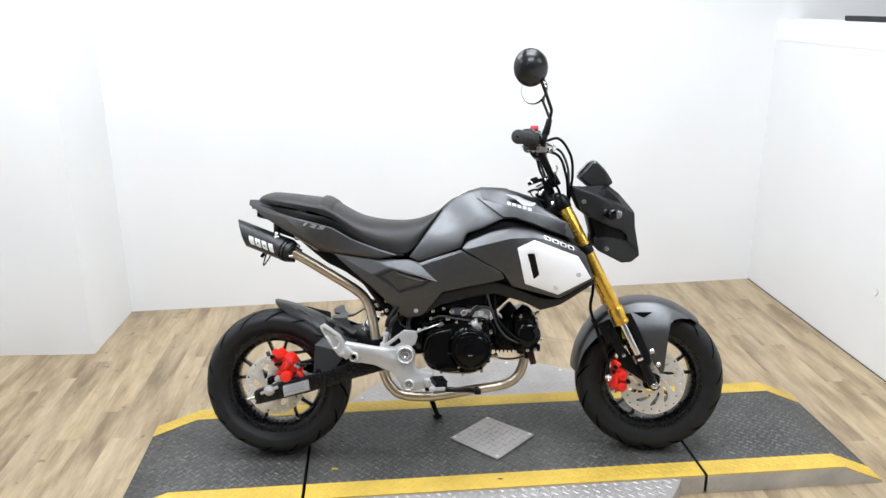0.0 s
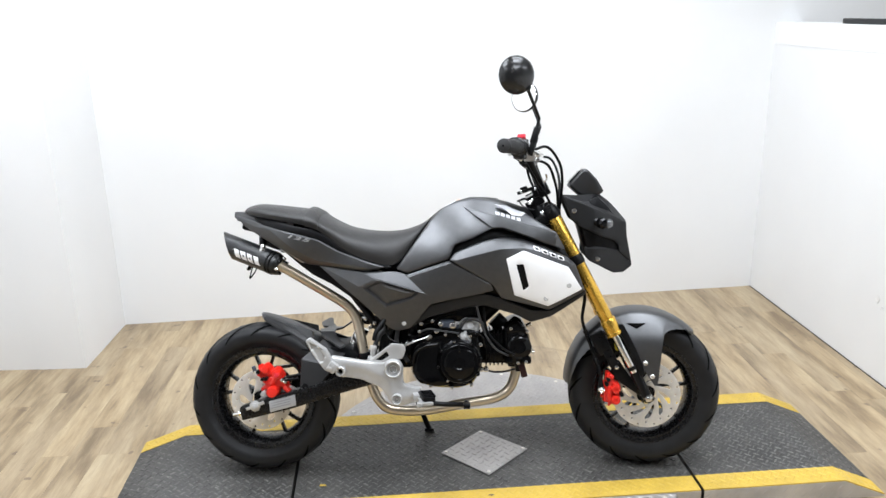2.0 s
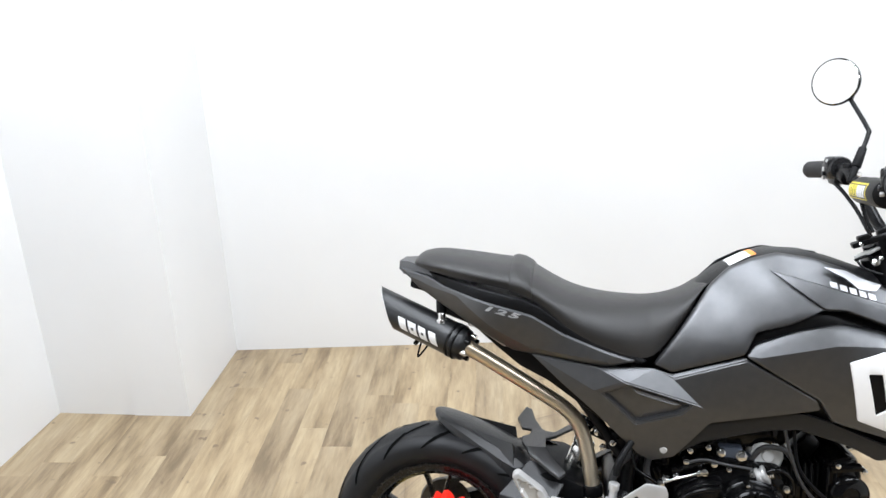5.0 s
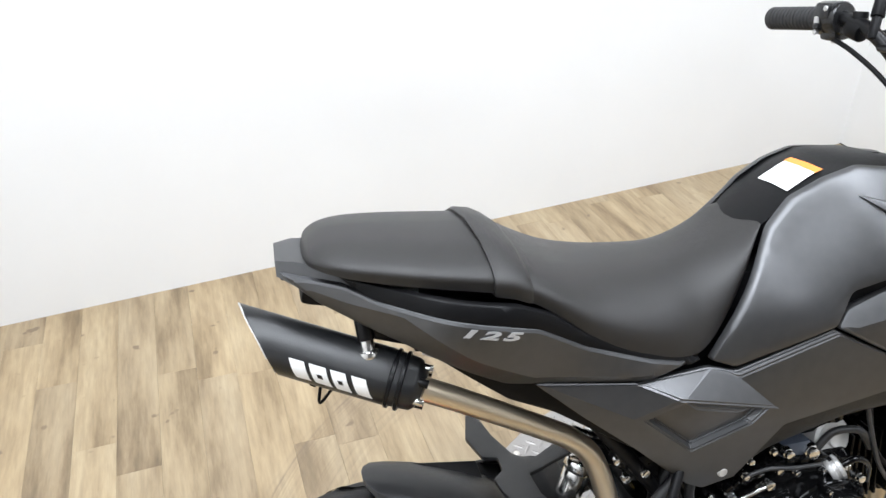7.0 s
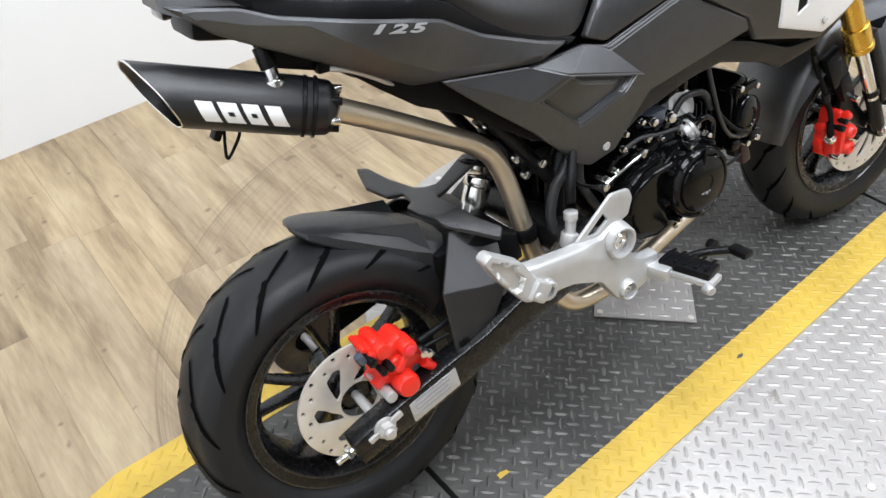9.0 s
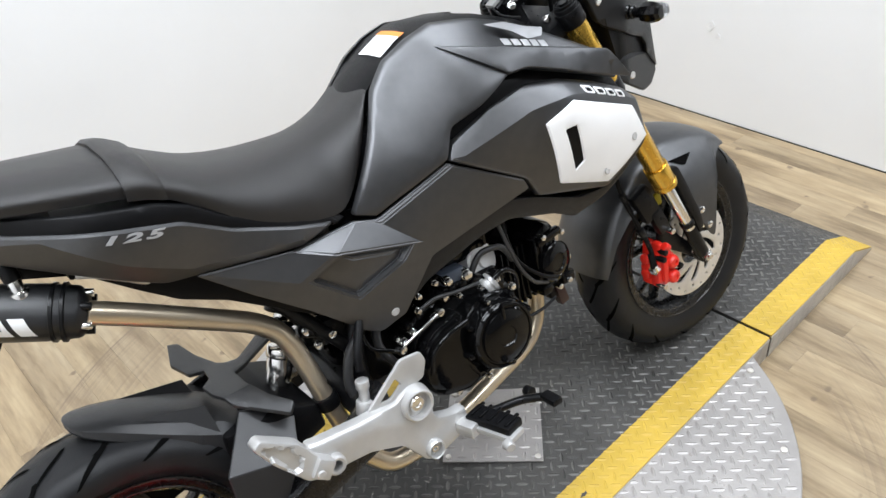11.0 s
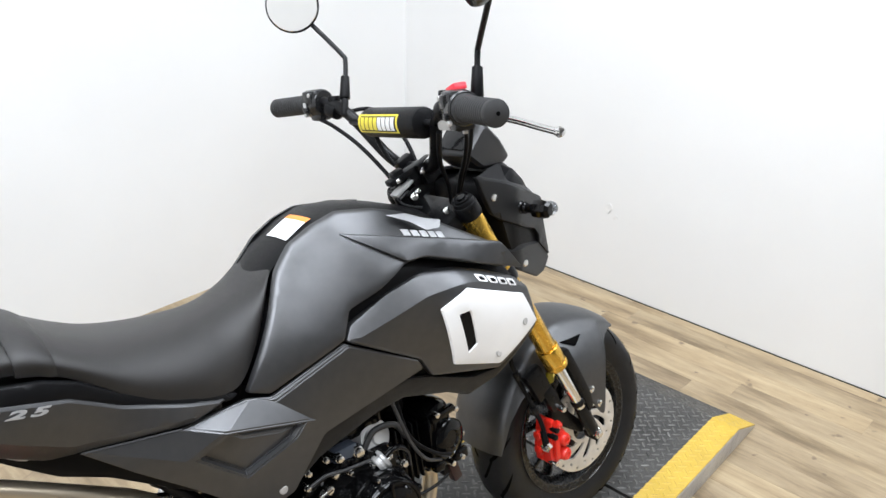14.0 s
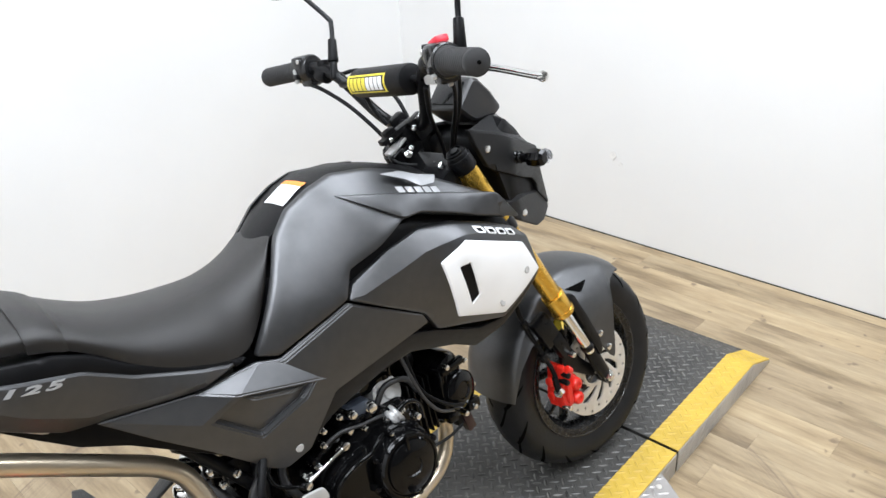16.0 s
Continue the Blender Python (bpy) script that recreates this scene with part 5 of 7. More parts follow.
# maker's mark as plain white blocks on the can's flank
for k, (wd, inner) in enumerate(((0.019, 0), (0.021, 1), (0.019, 1), (0.018, 0))):
    d = 0.147 - 0.0255 * k
    bm = B()
    rows = []
    for j in range(7):
        a = radians(166 + 40 * j / 6)
        lean = 0.013 * (j / 6 - 0.5)
        rows.append([MA + AX * (d - lean + e * wd / 2) + 0.0366 * (1.0 + 0.03 * math.cos(4 * a)) * (math.cos(a) * SDV + math.sin(a) * UPV) for e in (-1, 1)])
    vs = [[bm.verts.new(p) for p in r] for r in rows]
    for a, b in zip(vs, vs[1:]):
        bm.faces.new((a[0], a[1], b[1], b[0]))
    blk = bpart("mark_block", bm, M_DECAL, muf, "white maker's mark block")
    slots = ((0.0, 0.40, 0.60),) if inner else ()
    for off, f0, f1 in slots:
        bm = B()
        vs = []
        for j in range(5):
            f = f0 + (f1 - f0) * j / 4
            a = radians(166 + 40 * f)
            lean = 0.013 * (f - 0.5)
            vs.append([bm.verts.new(MA + AX * (d - lean - (off + e) * wd) + 0.0370 * (1.0 + 0.03 * math.cos(4 * a)) * (math.cos(a) * SDV + math.sin(a) * UPV)) for e in (-0.16, 0.16)])
        for r0, r1 in zip(vs, vs[1:]):
            bm.faces.new((r0[0], r0[1], r1[1], r1[0]))
        bpart("mark_slot", bm, M_CAN, blk)
bm = B()
cyl(bm, (-0.582, -0.068, 0.692), (-0.583, -0.064, 0.716), 0.0085)
cyl(bm, (-0.582, -0.068, 0.692), (-0.5825, -0.067, 0.702), 0.0125)
mount = bpart("muffler_mount", bm, M_CHROME, muf, "bright mounting post")
bm = B()
cyl(bm, (-0.583, -0.064, 0.714), (-0.585, -0.058, 0.740), 0.0105)
cyl(bm, (-0.585, -0.058, 0.740), (-0.585, -0.056, 0.748), 0.008)
bpart("rubber_bush", bm, M_SATIN, mount)
bm = B()
box(bm, (-0.545, -0.045, 0.715), (0.085, 0.030, 0.030), 0.006, Matrix.Rotation(radians(20), 3, "Y"))
box(bm, (-0.510, -0.060, 0.700), (0.035, 0.020, 0.022), 0.005)
bpart("hanger_bracket", bm, M_SATIN, muf)
bm = B()
tube(bm, [(-0.52, -0.09, 0.700), (-0.50, -0.10, 0.694), (-0.47, -0.10, 0.676), (-0.44, -0.095, 0.655), (-0.40, -0.09, 0.642)], 0.004)
bpart("lamp_wire", bm, M_SILVER, muf)
bm = B()
box(bm, (-0.632, 0.012, 0.662), (0.022, 0.020, 0.032), 0.003, Matrix.Rotation(radians(20), 3, "Y"))
box(bm, (-0.645, 0.010, 0.640), (0.010, 0.020, 0.028), 0.003, Matrix.Rotation(radians(35), 3, "Y"))
tube(bm, [(-0.628, 0.005, 0.655), (-0.622, -0.002, 0.634), (-0.636, 0.0, 0.612), (-0.646, 0.004, 0.603), (-0.640, 0.008, 0.630), (-0.632, 0.010, 0.650)], 0.0022, 8)
bpart("plate_bracket", bm, M_BLACKP, muf, "small black number-plate bracket with a loose wire")

# -- foot controls --
ARM_RIDGE = [(-0.335, 0.368), (-0.250, 0.350), (-0.185, 0.318), (-0.168, 0.250), (-0.120, 0.262)]
BR = [(-0.352, 0.388), (-0.268, 0.372), (-0.200, 0.362), (-0.182, 0.372), (-0.152, 0.372), (-0.141, 0.352), (-0.140, 0.300), (-0.109, 0.288), (-0.082, 0.287), (-0.092, 0.247), (-0.144, 0.231), (-0.172, 0.236), (-0.206, 0.287), (-0.262, 0.314), (-0.305, 0.322), (-0.322, 0.322), (-0.350, 0.345)]
brk = bpart("foot_bracket", plate(B(), BR, lambda x, z: -0.178 - 0.02 * max(0, (-0.17 - x) / 0.18) - 0.005 * max(0.0, 1.0 - edge_distance((x, z), [ARM_RIDGE + ARM_RIDGE[::-1]]) / 0.022), 0.020, soft=0.005, step=0.008, corner=0.008, holes=[circle(-0.323, 0.343, 0.0075, 14)]), M_SILVER, None, "cast silver aluminium footrest bracket")
for x, z, r in ((-0.168, 0.345, 0.0225), (-0.158, 0.254, 0.0135)):
    bm = B()
    lathe(bm, [(r * 1.32, -0.012), (r * 1.22, 0.000), (r * 1.14, 0.008), (r * 1.04, 0.0095), (r * 0.92, 0.008), (r * 0.86, -0.006), (0, -0.006)], (x, -0.182, z), (0, -1, 0), 36)
    boss = bpart("bracket_boss", bm, M_SILVER, brk)
    bm = B()
    lathe(bm, [(r * 0.55, -0.007), (r * 0.55, 0.001), (r * 0.45, 0.003), (r * 0.28, 0.003), (r * 0.24, 0.0), (0, 0.0)], (x, -0.182, z), (0, -1, 0), 6 if r < 0.02 else 24)
    bpart("bracket_bolt", bm, M_CHROME, boss)
bm = B()
lathe(bm, [(0.0085, -0.016), (0.0085, 0.013), (0.0125, 0.014), (0.0150, 0.012), (0.0158, 0.006), (0.0158, -0.016)], (-0.323, -0.196, 0.343), (0, -1, 0), 28)
bpart("peg_pivot", bm, M_SILVER, brk)
# black disc closes the bore in place of the shade inside it
bm = B()
lathe(bm, [(0.0084, 0), (0.0, 0)], (-0.323, -0.190, 0.343), (0, -1, 0), 20)
bpart("bore_shade", bm, M_RECESS, brk)
HEEL = [(-0.243, 0.368), (-0.200, 0.400), (-0.172, 0.421), (-0.136, 0.417), (-0.130, 0.400), (-0.140, 0.374), (-0.190, 0.362), (-0.228, 0.358)]
bpart("heel_guard", plate(B(), HEEL, flat(-0.172), 0.005, soft=0.002, holes=[[(-0.221, 0.371), (-0.188, 0.396), (-0.180, 0.383), (-0.203, 0.368)]], step=0.010), M_SILVER, brk, "bright aluminium heel guard")
BLADE = [(-0.413, 0.445), (-0.425, 0.436), (-0.405, 0.398), (-0.368, 0.347), (-0.346, 0.340), (-0.337, 0.362), (-0.364, 0.410)]
INLAY = [(-0.411, 0.434), (-0.416, 0.428), (-0.400, 0.399), (-0.378, 0.369), (-0.366, 0.384), (-0.377, 0.408)]
peg2 = bpart("pillion_peg", plate(B(), BLADE, lambda x, z: -0.214 + (0.006 if inside((x, z), INLAY) else 0.0), 0.022, soft=0.004, step=0.006, corner=0.006, folds=[INLAY]), M_SILVER, brk, "folded silver pillion footrest", sharp=30)
bm = B()
box(bm, (-0.345, -0.205, 0.357), (0.028, 0.034, 0.030), 0.005, Matrix.Rotation(radians(38), 3, "Y"))
cyl(bm, (-0.352, -0.226, 0.355), (-0.352, -0.190, 0.355), 0.006)
bpart("peg_clevis", bm, M_SILVER, peg2)
PEGR = Matrix.Rotation(radians(14), 3, "Z")
bm = B()
box(bm, (-0.072, -0.225, 0.262), (0.034, 0.098, 0.010), 0.003, PEGR)
box(bm, (-0.094, -0.190, 0.262), (0.030, 0.040, 0.022), 0.004, PEGR)
cyl(bm, (-0.082, -0.272, 0.262), (-0.085, -0.285, 0.262), 0.010, 0.007)
peg = bpart("rider_peg", bm, M_SILVER, brk, "silver footrest with a black rubber pad")
bm = B()
box(bm, (-0.066, -0.222, 0.272), (0.036, 0.086, 0.014), 0.003, PEGR)
for k in range(5):
    box(bm, (-0.0700 + 0.004 * k, -0.188 - 0.0165 * k, 0.280), (0.034, 0.006, 0.004), 0.001, PEGR)
bpart("peg_rubber", bm, M_BLACKP, peg)
bm = B()
tube(bm, [(-0.150, -0.150, 0.262), (-0.090, -0.150, 0.240), (-0.030, -0.155, 0.232), (0.020, -0.175, 0.236), (0.048, -0.205, 0.242)], 0.0075, 12)
box(bm, (0.052, -0.222, 0.244), (0.020, 0.036, 0.012), 0.003)
cyl(bm, (0.050, -0.16, 0.235), (0.050, -0.175, 0.235), 0.010)
bpart("brake_pedal", bm, M_SATIN, brk, "black rear brake pedal")
bm = B()
cyl(bm, (-0.235, -0.150, 0.365), (-0.230, -0.150, 0.405), 0.008)
cyl(bm, (-0.240, -0.150, 0.350), (-0.233, -0.150, 0.376), 0.014)
cyl(bm, (-0.2315, -0.150, 0.396), (-0.2300, -0.150, 0.410), 0.0105)
bpart("master_cylinder", bm, M_SILVER, brk)
bm = B()
tube(bm, [(-0.228, -0.150, 0.425), (-0.222, -0.145, 0.450), (-0.205, -0.13, 0.475), (-0.185, -0.11, 0.50)], 0.007, 12)
bpart("fluid_hose", bm, M_BLACKP, brk)

# -- side stand --
bm = B()
tube(bm, [(-0.125, 0.085, 0.215), (-0.110, 0.125, 0.150), (-0.088, 0.175, 0.072)], 0.009, 12)
box(bm, (-0.082, 0.192, 0.050), (0.032, 0.034, 0.010), 0.003, Matrix.Rotation(radians(-13), 3, "X"))
tube(bm, [(-0.088, 0.175, 0.072), (-0.083, 0.188, 0.056)], 0.009, 12)
bpart("side_stand", bm, M_SATIN, None, "black side stand propping the machine")

# -- engine --
CASE = [(-0.124, 0.330), (-0.116, 0.398), (-0.090, 0.420), (-0.035, 0.438), (0.040, 0.452), (0.084, 0.446), (0.100, 0.412), (0.098, 0.322), (0.070, 0.280), (0.027, 0.266), (-0.040, 0.268), (-0.100, 0.285)]
eng = bpart("crankcase", plate(B(), CASE, flat(-0.112), 0.224, soft=0.02, step=0.02, corner=0.015), M_GLOSS, None, "gloss black engine crankcase")
# smooth bulged right-hand case
bm = B()
SIDEC = [(-0.118, 0.352), (-0.108, 0.392), (-0.075, 0.414), (-0.028, 0.424), (-0.018, 0.400), (-0.030, 0.360), (-0.018, 0.318), (0.010, 0.284), (-0.040, 0.276), (-0.096, 0.290), (-0.116, 0.318)]
bpart("side_case", plate(bm, SIDEC, lambda x, z: -0.140 + 0.9 * max(0.0, abs(x + 0.06) - 0.03) ** 2 * 4, 0.040, soft=0.014, step=0.010, corner=0.014), M_GLOSS, eng, "smooth bulged engine case")
bm = B()
tube(bm, [(-0.112, -0.146, 0.352), (-0.102, -0.151, 0.388), (-0.072, -0.155, 0.407), (-0.034, -0.156, 0.414)], 0.0045, 10)
bpart("case_rim", bm, M_GLOSS, eng)
bm = B()
lathe(bm, [(0.068, -0.010), (0.068, 0.008), (0.0655, 0.011), (0.0625, 0.012), (0.0615, 0.030), (0.0600, 0.036), (0.0560, 0.0405), (0.0520, 0.0410), (0.0505, 0.0385), (0.0480, 0.0385), (0.0465, 0.0425), (0.030, 0.0465), (0.018, 0.0470), (0.0165, 0.0445), (0, 0.0445)], (0.030, -0.122, 0.356), (0, -1, 0), 64)
cl = bpart("clutch_cover", bm, M_GLOSS, eng, "round gloss black clutch cover")
for k in range(8):
    a = radians(45 * k + 12)
    bm = B()
    p = Vector((0.030 + 0.0660 * math.cos(a), -0.128, 0.356 + 0.0660 * math.sin(a)))
    cyl(bm, p, p + Vector((0, -0.020, 0)), 0.0062, seg=14)
    bpart("cover_lug", bm, M_GLOSS, cl)
    bm = B()
    cyl(bm, p + Vector((0, -0.020, 0)), p + Vector((0, -0.024, 0)), 0.0038, seg=6)
    bpart("cover_screw", bm, M_CHROME if k % 3 == 2 else M_SATIN, cl)
for x, z, r, h in ((0.008, 0.388, 0.0065, 0.0440), (0.058, 0.388, 0.0065, 0.0440), (0.030, 0.313, 0.007, 0.0440)):
    bm = B()
    lathe(bm, [(r * 1.5, -0.004), (r * 1.4, 0.001), (r, 0.003), (r * 0.7, 0.001), (0, 0.001)], (x, -0.122 - h + 0.004, z), (0, -1, 0), 20)
    bpart("cover_boss", bm, M_GLOSS, cl)
bm = B()
box(bm, (0.030, -0.1650, 0.402), (0.006, 0.006, 0.030), 0.002)
bpart("cover_rib", bm, M_GLOSS, cl)
for k in range(4):
    bm = B()
    box(bm, (0.018 + 0.008 * k, -0.1662, 0.340), (0.0055, 0.0016, 0.0045), 0)
    bpart("cast_mark", bm, M_GREYBAR, cl)
for x, z in ((-0.059, 0.280), (0.006, 0.275), (0.066, 0.283), (0.099, 0.330)):
    bm = B()
    cyl(bm, (x, -0.106, z), (x, -0.130, z), 0.0055, seg=14)
    bpart("case_bolt", bm, M_CHROME, eng)
# forward-leaning cylinder with a few shallow fins, round-nosed head
bm = B()
box(bm, (0.140, 0, 0.385), (0.095, 0.130, 0.100), 0.012)
barrel = bpart("cylinder", bm, M_GLOSS, eng, "gloss black finned cylinder")
for k in range(5):
    bm = B()
    box(bm, (0.112 + 0.0125 * k, 0, 0.388), (0.005, 0.146, 0.112), 0.002)
    bpart("fin", bm, M_GLOSS, barrel)
HEADO = [(0.170, 0.455), (0.203, 0.472), (0.231, 0.461), (0.248, 0.428), (0.254, 0.385), (0.246, 0.350), (0.228, 0.334), (0.172, 0.336)]
hd = bpart("cylinder_head", plate(B(), HEADO, lambda x, z: -0.090 + 1.2 * max(0, x - 0.215) ** 1.5 * 4, 0.170, soft=0.014, step=0.012, corner=0.010), M_GLOSS, eng, "gloss black cylinder head")
bm = B()
lathe(bm, [(0.038, -0.010), (0.038, 0.005), (0.034, 0.009), (0.018, 0.011), (0.016, 0.008), (0, 0.008)], (0.214, -0.090, 0.392), (0.15, -1, 0), 40)
box(bm, (0.205, -0.092, 0.446), (0.056, 0.014, 0.014), 0.004, Matrix.Rotation(radians(-8), 3, "Y"))
box(bm, (0.236, -0.088, 0.352), (0.030, 0.022, 0.022), 0.005)
box(bm, (0.182, -0.090, 0.350), (0.022, 0.020, 0.020), 0.005)
bpart("cam_cover", bm, M_GLOSS, hd)
for x, y, z in ((0.240, -0.084, 0.440), (0.250, -0.080, 0.385), (0.234, -0.094, 0.348), (0.210, -0.094, 0.345), (0.188, -0.094, 0.452)):
    bm = B()
    cyl(bm, (x, y + 0.01, z), (x, y - 0.010, z), 0.0052, seg=12)
    bpart("head_bolt", bm, M_CHROME, hd)
for p, q in (((0.248, -0.04, 0.372), (0.264, -0.04, 0.366)), ((0.244, 0.03, 0.440), (0.260, 0.03, 0.446))):
    bm = B()
    cyl(bm, p, q, 0.006)
    bpart("head_stud", bm, M_CHROME, hd)
bm = B()
box(bm, (0.226, -0.077, 0.317), (0.020, 0.018, 0.042), 0.003, Matrix.Rotation(radians(-14), 3, "Y"))
box(bm, (0.222, -0.077, 0.338), (0.013, 0.012, 0.020), 0.003)
bpart("sensor_plug", bm, M_MAROON, hd, "dark red sensor plug")
bm = B()
box(bm, (0.214, -0.070, 0.326), (0.024, 0.020, 0.026), 0.005)
box(bm, (0.205, -0.03, 0.332), (0.05, 0.06, 0.014), 0.004)
bpart("exhaust_flange", bm, M_SATIN, hd)
bm = B()
tube(bm, [(0.105, -0.085, 0.322), (0.135, -0.092, 0.316), (0.170, -0.095, 0.318), (0.200, -0.095, 0.326)], 0.003, 8)
bpart("sensor_wire", bm, M_BLACKP, hd)
# dark castings behind and above the case
bm = B()
box(bm, (-0.140, 0, 0.395), (0.090, 0.130, 0.150), 0.02)
box(bm, (-0.085, 0, 0.465), (0.140, 0.150, 0.085), 0.010)
for k in range(4):
    box(bm, (-0.130 + 0.028 * k, -0.078, 0.462 + 0.004 * k), (0.008, 0.016, 0.060), 0.003)
box(bm, (-0.190, 0.02, 0.400), (0.050, 0.100, 0.120), 0.015)
bpart("gear_casing", bm, M_GLOSS, eng, "black casting behind the crankcase")
bm = B()
box(bm, (0.030, -0.020, 0.500), (0.110, 0.130, 0.060), 0.015)
bpart("throttle_body", bm, M_GLOSS, eng)
bm = B()
lathe(bm, [(0.017, -0.010), (0.0185, -0.008), (0.0185, -0.003), (0.0165, -0.002), (0.0165, 0.002), (0.0185, 0.003), (0.0185, 0.008), (0.014, 0.010), (0, 0.010)], (0.050, -0.112, 0.428), (0.9, -0.2, 0.5), 28)
bpart("hose_clamp", bm, M_SILVER, eng, "bright ribbed hose clamp")
# upper engine clutter
bm = B()
lathe(bm, [(0.031, -0.030), (0.031, 0.006), (0.027, 0.010), (0.013, 0.011), (0.011, 0.015), (0, 0.015)], (0.062, -0.080, 0.458), (0.12, -1, 0.24), 36)
bpart("starter_cap", bm, M_CAP, eng, "round grey aluminium cap")
bm = B()
box(bm, (-0.008, -0.090, 0.462), (0.045, 0.030, 0.032), 0.006)
box(bm, (0.028, -0.080, 0.445), (0.030, 0.030, 0.030), 0.006)
bpart("sensor_block", bm, M_BLUEGREY, eng)
bm = B()
cyl(bm, (0.085, 0, 0.47), (0.14, 0, 0.52), 0.030)
cyl(bm, (0.140, 0.0, 0.47), (0.165, 0, 0.445), 0.026)
bpart("intake", bm, M_BLACKP, eng)
for x, z, r in ((-0.129, 0.409, 0.0058), (-0.110, 0.417, 0.0050), (-0.067, 0.424, 0.0055), (-0.040, 0.446, 0.0060), (-0.027, 0.469, 0.0062), (0.010, 0.464, 0.0085), (0.032, 0.430, 0.0060), (0.094, 0.404, 0.0058), (0.112, 0.326, 0.0062), (-0.092, 0.447, 0.0045), (-0.012, 0.436, 0.0042), (-0.086, 0.470, 0.0045), (-0.052, 0.478, 0.0042)):
    bm = B()
    cyl(bm, (x, -0.080, z), (x, -0.119, z), r, seg=12)
    cyl(bm, (x, -0.080, z), (x, -0.113, z), r * 1.3, seg=6)
    bpart("engine_bolt", bm, M_CHROME, eng)
# lugs, ribs and linkage over the crankcase
bm = B()
for k in range(9):
    x = -0.112 + 0.0225 * k
    z = 0.421 + 0.030 * (1 - ((k - 4) / 4.5) ** 2)
    cyl(bm, (x, -0.070, z), (x, -0.113, z), 0.0085, 0.0072, 14)
    box(bm, (x + 0.011, -0.100, z + 0.002), (0.016, 0.020, 0.010), 0.003, Matrix.Rotation(radians(12 * (k - 4)), 3, "Y"))
bpart("case_flange", bm, M_GLOSS, eng, "gloss black bolted flange of the crankcase")
bm = B()
cyl(bm, (-0.090, -0.060, 0.462), (-0.010, -0.060, 0.486), 0.024)
cyl(bm, (-0.098, -0.060, 0.4596), (-0.090, -0.060, 0.462), 0.018)
for k in range(4):
    cyl(bm, (-0.075 + 0.018 * k, -0.060, 0.4665 + 0.0054 * k), (-0.071 + 0.018 * k, -0.060, 0.4677 + 0.0054 * k), 0.0262)
bpart("starter_motor", bm, M_GLOSS, eng, "gloss black starter motor")
bm = B()
cyl(bm, (-0.138, -0.120, 0.405), (-0.062, -0.124, 0.432), 0.0028)
cyl(bm, (-0.060, -0.112, 0.432), (-0.060, -0.128, 0.432), 0.0070)
cyl(bm, (-0.140, -0.110, 0.404), (-0.140, -0.128, 0.404), 0.0065)
bpart("linkage_rod", bm, M_CHROME, eng, "bright linkage rod")
coil = [(0.036 + 0.00058 * k + 0.0001, -0.1165 + 0.0062 * math.cos(k * 0.9), 0.4235 + 0.0062 * math.sin(k * 0.9) + 0.0002 * k) for k in range(56)]
bpart("return_spring", tube(B(), coil, 0.0013, 6, smooth=False), M_CHROME, eng, "small bright return spring")
for k in range(5):
    bm = B()
    box(bm, (0.174 + 0.0135 * k, -0.088 + 0.002 * k * k * 0.4, 0.405), (0.006, 0.012, 0.085), 0.002)
    bpart("head_rib", bm, M_GLOSS, hd)
wires = (
    ([(0.082, -0.122, 0.530), (0.095, -0.124, 0.479), (0.113, -0.122, 0.431), (0.142, -0.116, 0.391), (0.180, -0.105, 0.369)], 0.0033, M_HOSE),
    ([(0.105, -0.100, 0.520), (0.116, -0.110, 0.446), (0.160, -0.112, 0.395), (0.200, -0.110, 0.372)], 0.0035, M_BLACKP),
    ([(0.116, -0.10, 0.442), (0.091, -0.105, 0.477), (0.053, -0.10, 0.480), (0.030, -0.095, 0.452)], 0.0055, M_HOSE),
    ([(-0.170, -0.100, 0.500), (-0.197, -0.105, 0.455), (-0.220, -0.105, 0.429), (-0.233, -0.105, 0.385), (-0.228, -0.11, 0.350)], 0.008, M_HOSE),
    ([(-0.150, -0.090, 0.480), (-0.165, -0.095, 0.420), (-0.150, -0.100, 0.380), (-0.130, -0.10, 0.350)], 0.007, M_HOSE),
    ([(-0.110, -0.080, 0.485), (-0.070, -0.085, 0.470), (-0.030, -0.085, 0.490), (0.02, -0.08, 0.505)], 0.005, M_BLACKP),
    ([(-0.090, -0.112, 0.445), (-0.060, -0.118, 0.455), (-0.020, -0.118, 0.448), (0.03, -0.112, 0.440)], 0.003, M_HOSE),
    ([(-0.195, -0.110, 0.470), (-0.188, -0.118, 0.430), (-0.150, -0.122, 0.405), (-0.128, -0.118, 0.372)], 0.0035, M_GLOSS),
    ([(0.045, -0.118, 0.432), (0.075, -0.122, 0.445), (0.100, -0.118, 0.428), (0.108, -0.110, 0.395)], 0.005, M_GLOSS))
for pts, r, m in wires:
    bpart("hose", tube(B(), pts, r, 10), m, eng)
bm = B()
tube(bm, [(-0.245, 0.02, 0.50), (-0.262, 0.0, 0.505), (-0.250, -0.05, 0.475)], 0.010, 12)
cyl(bm, (-0.262, -0.055, 0.480), (-0.245, -0.075, 0.480), 0.014)
box(bm, (-0.225, -0.07, 0.470), (0.04, 0.03, 0.04), 0.006)
bpart("shock_mount", bm, M_SATIN, shock)
for p in ((-0.262, -0.068, 0.482), (-0.232, -0.088, 0.470), (-0.25, -0.07, 0.452)):
    bm = B()
    cyl(bm, p, (p[0], p[1] - 0.010, p[2]), 0.0065, seg=12)
    bpart("mount_bolt", bm, M_CHROME, shock)

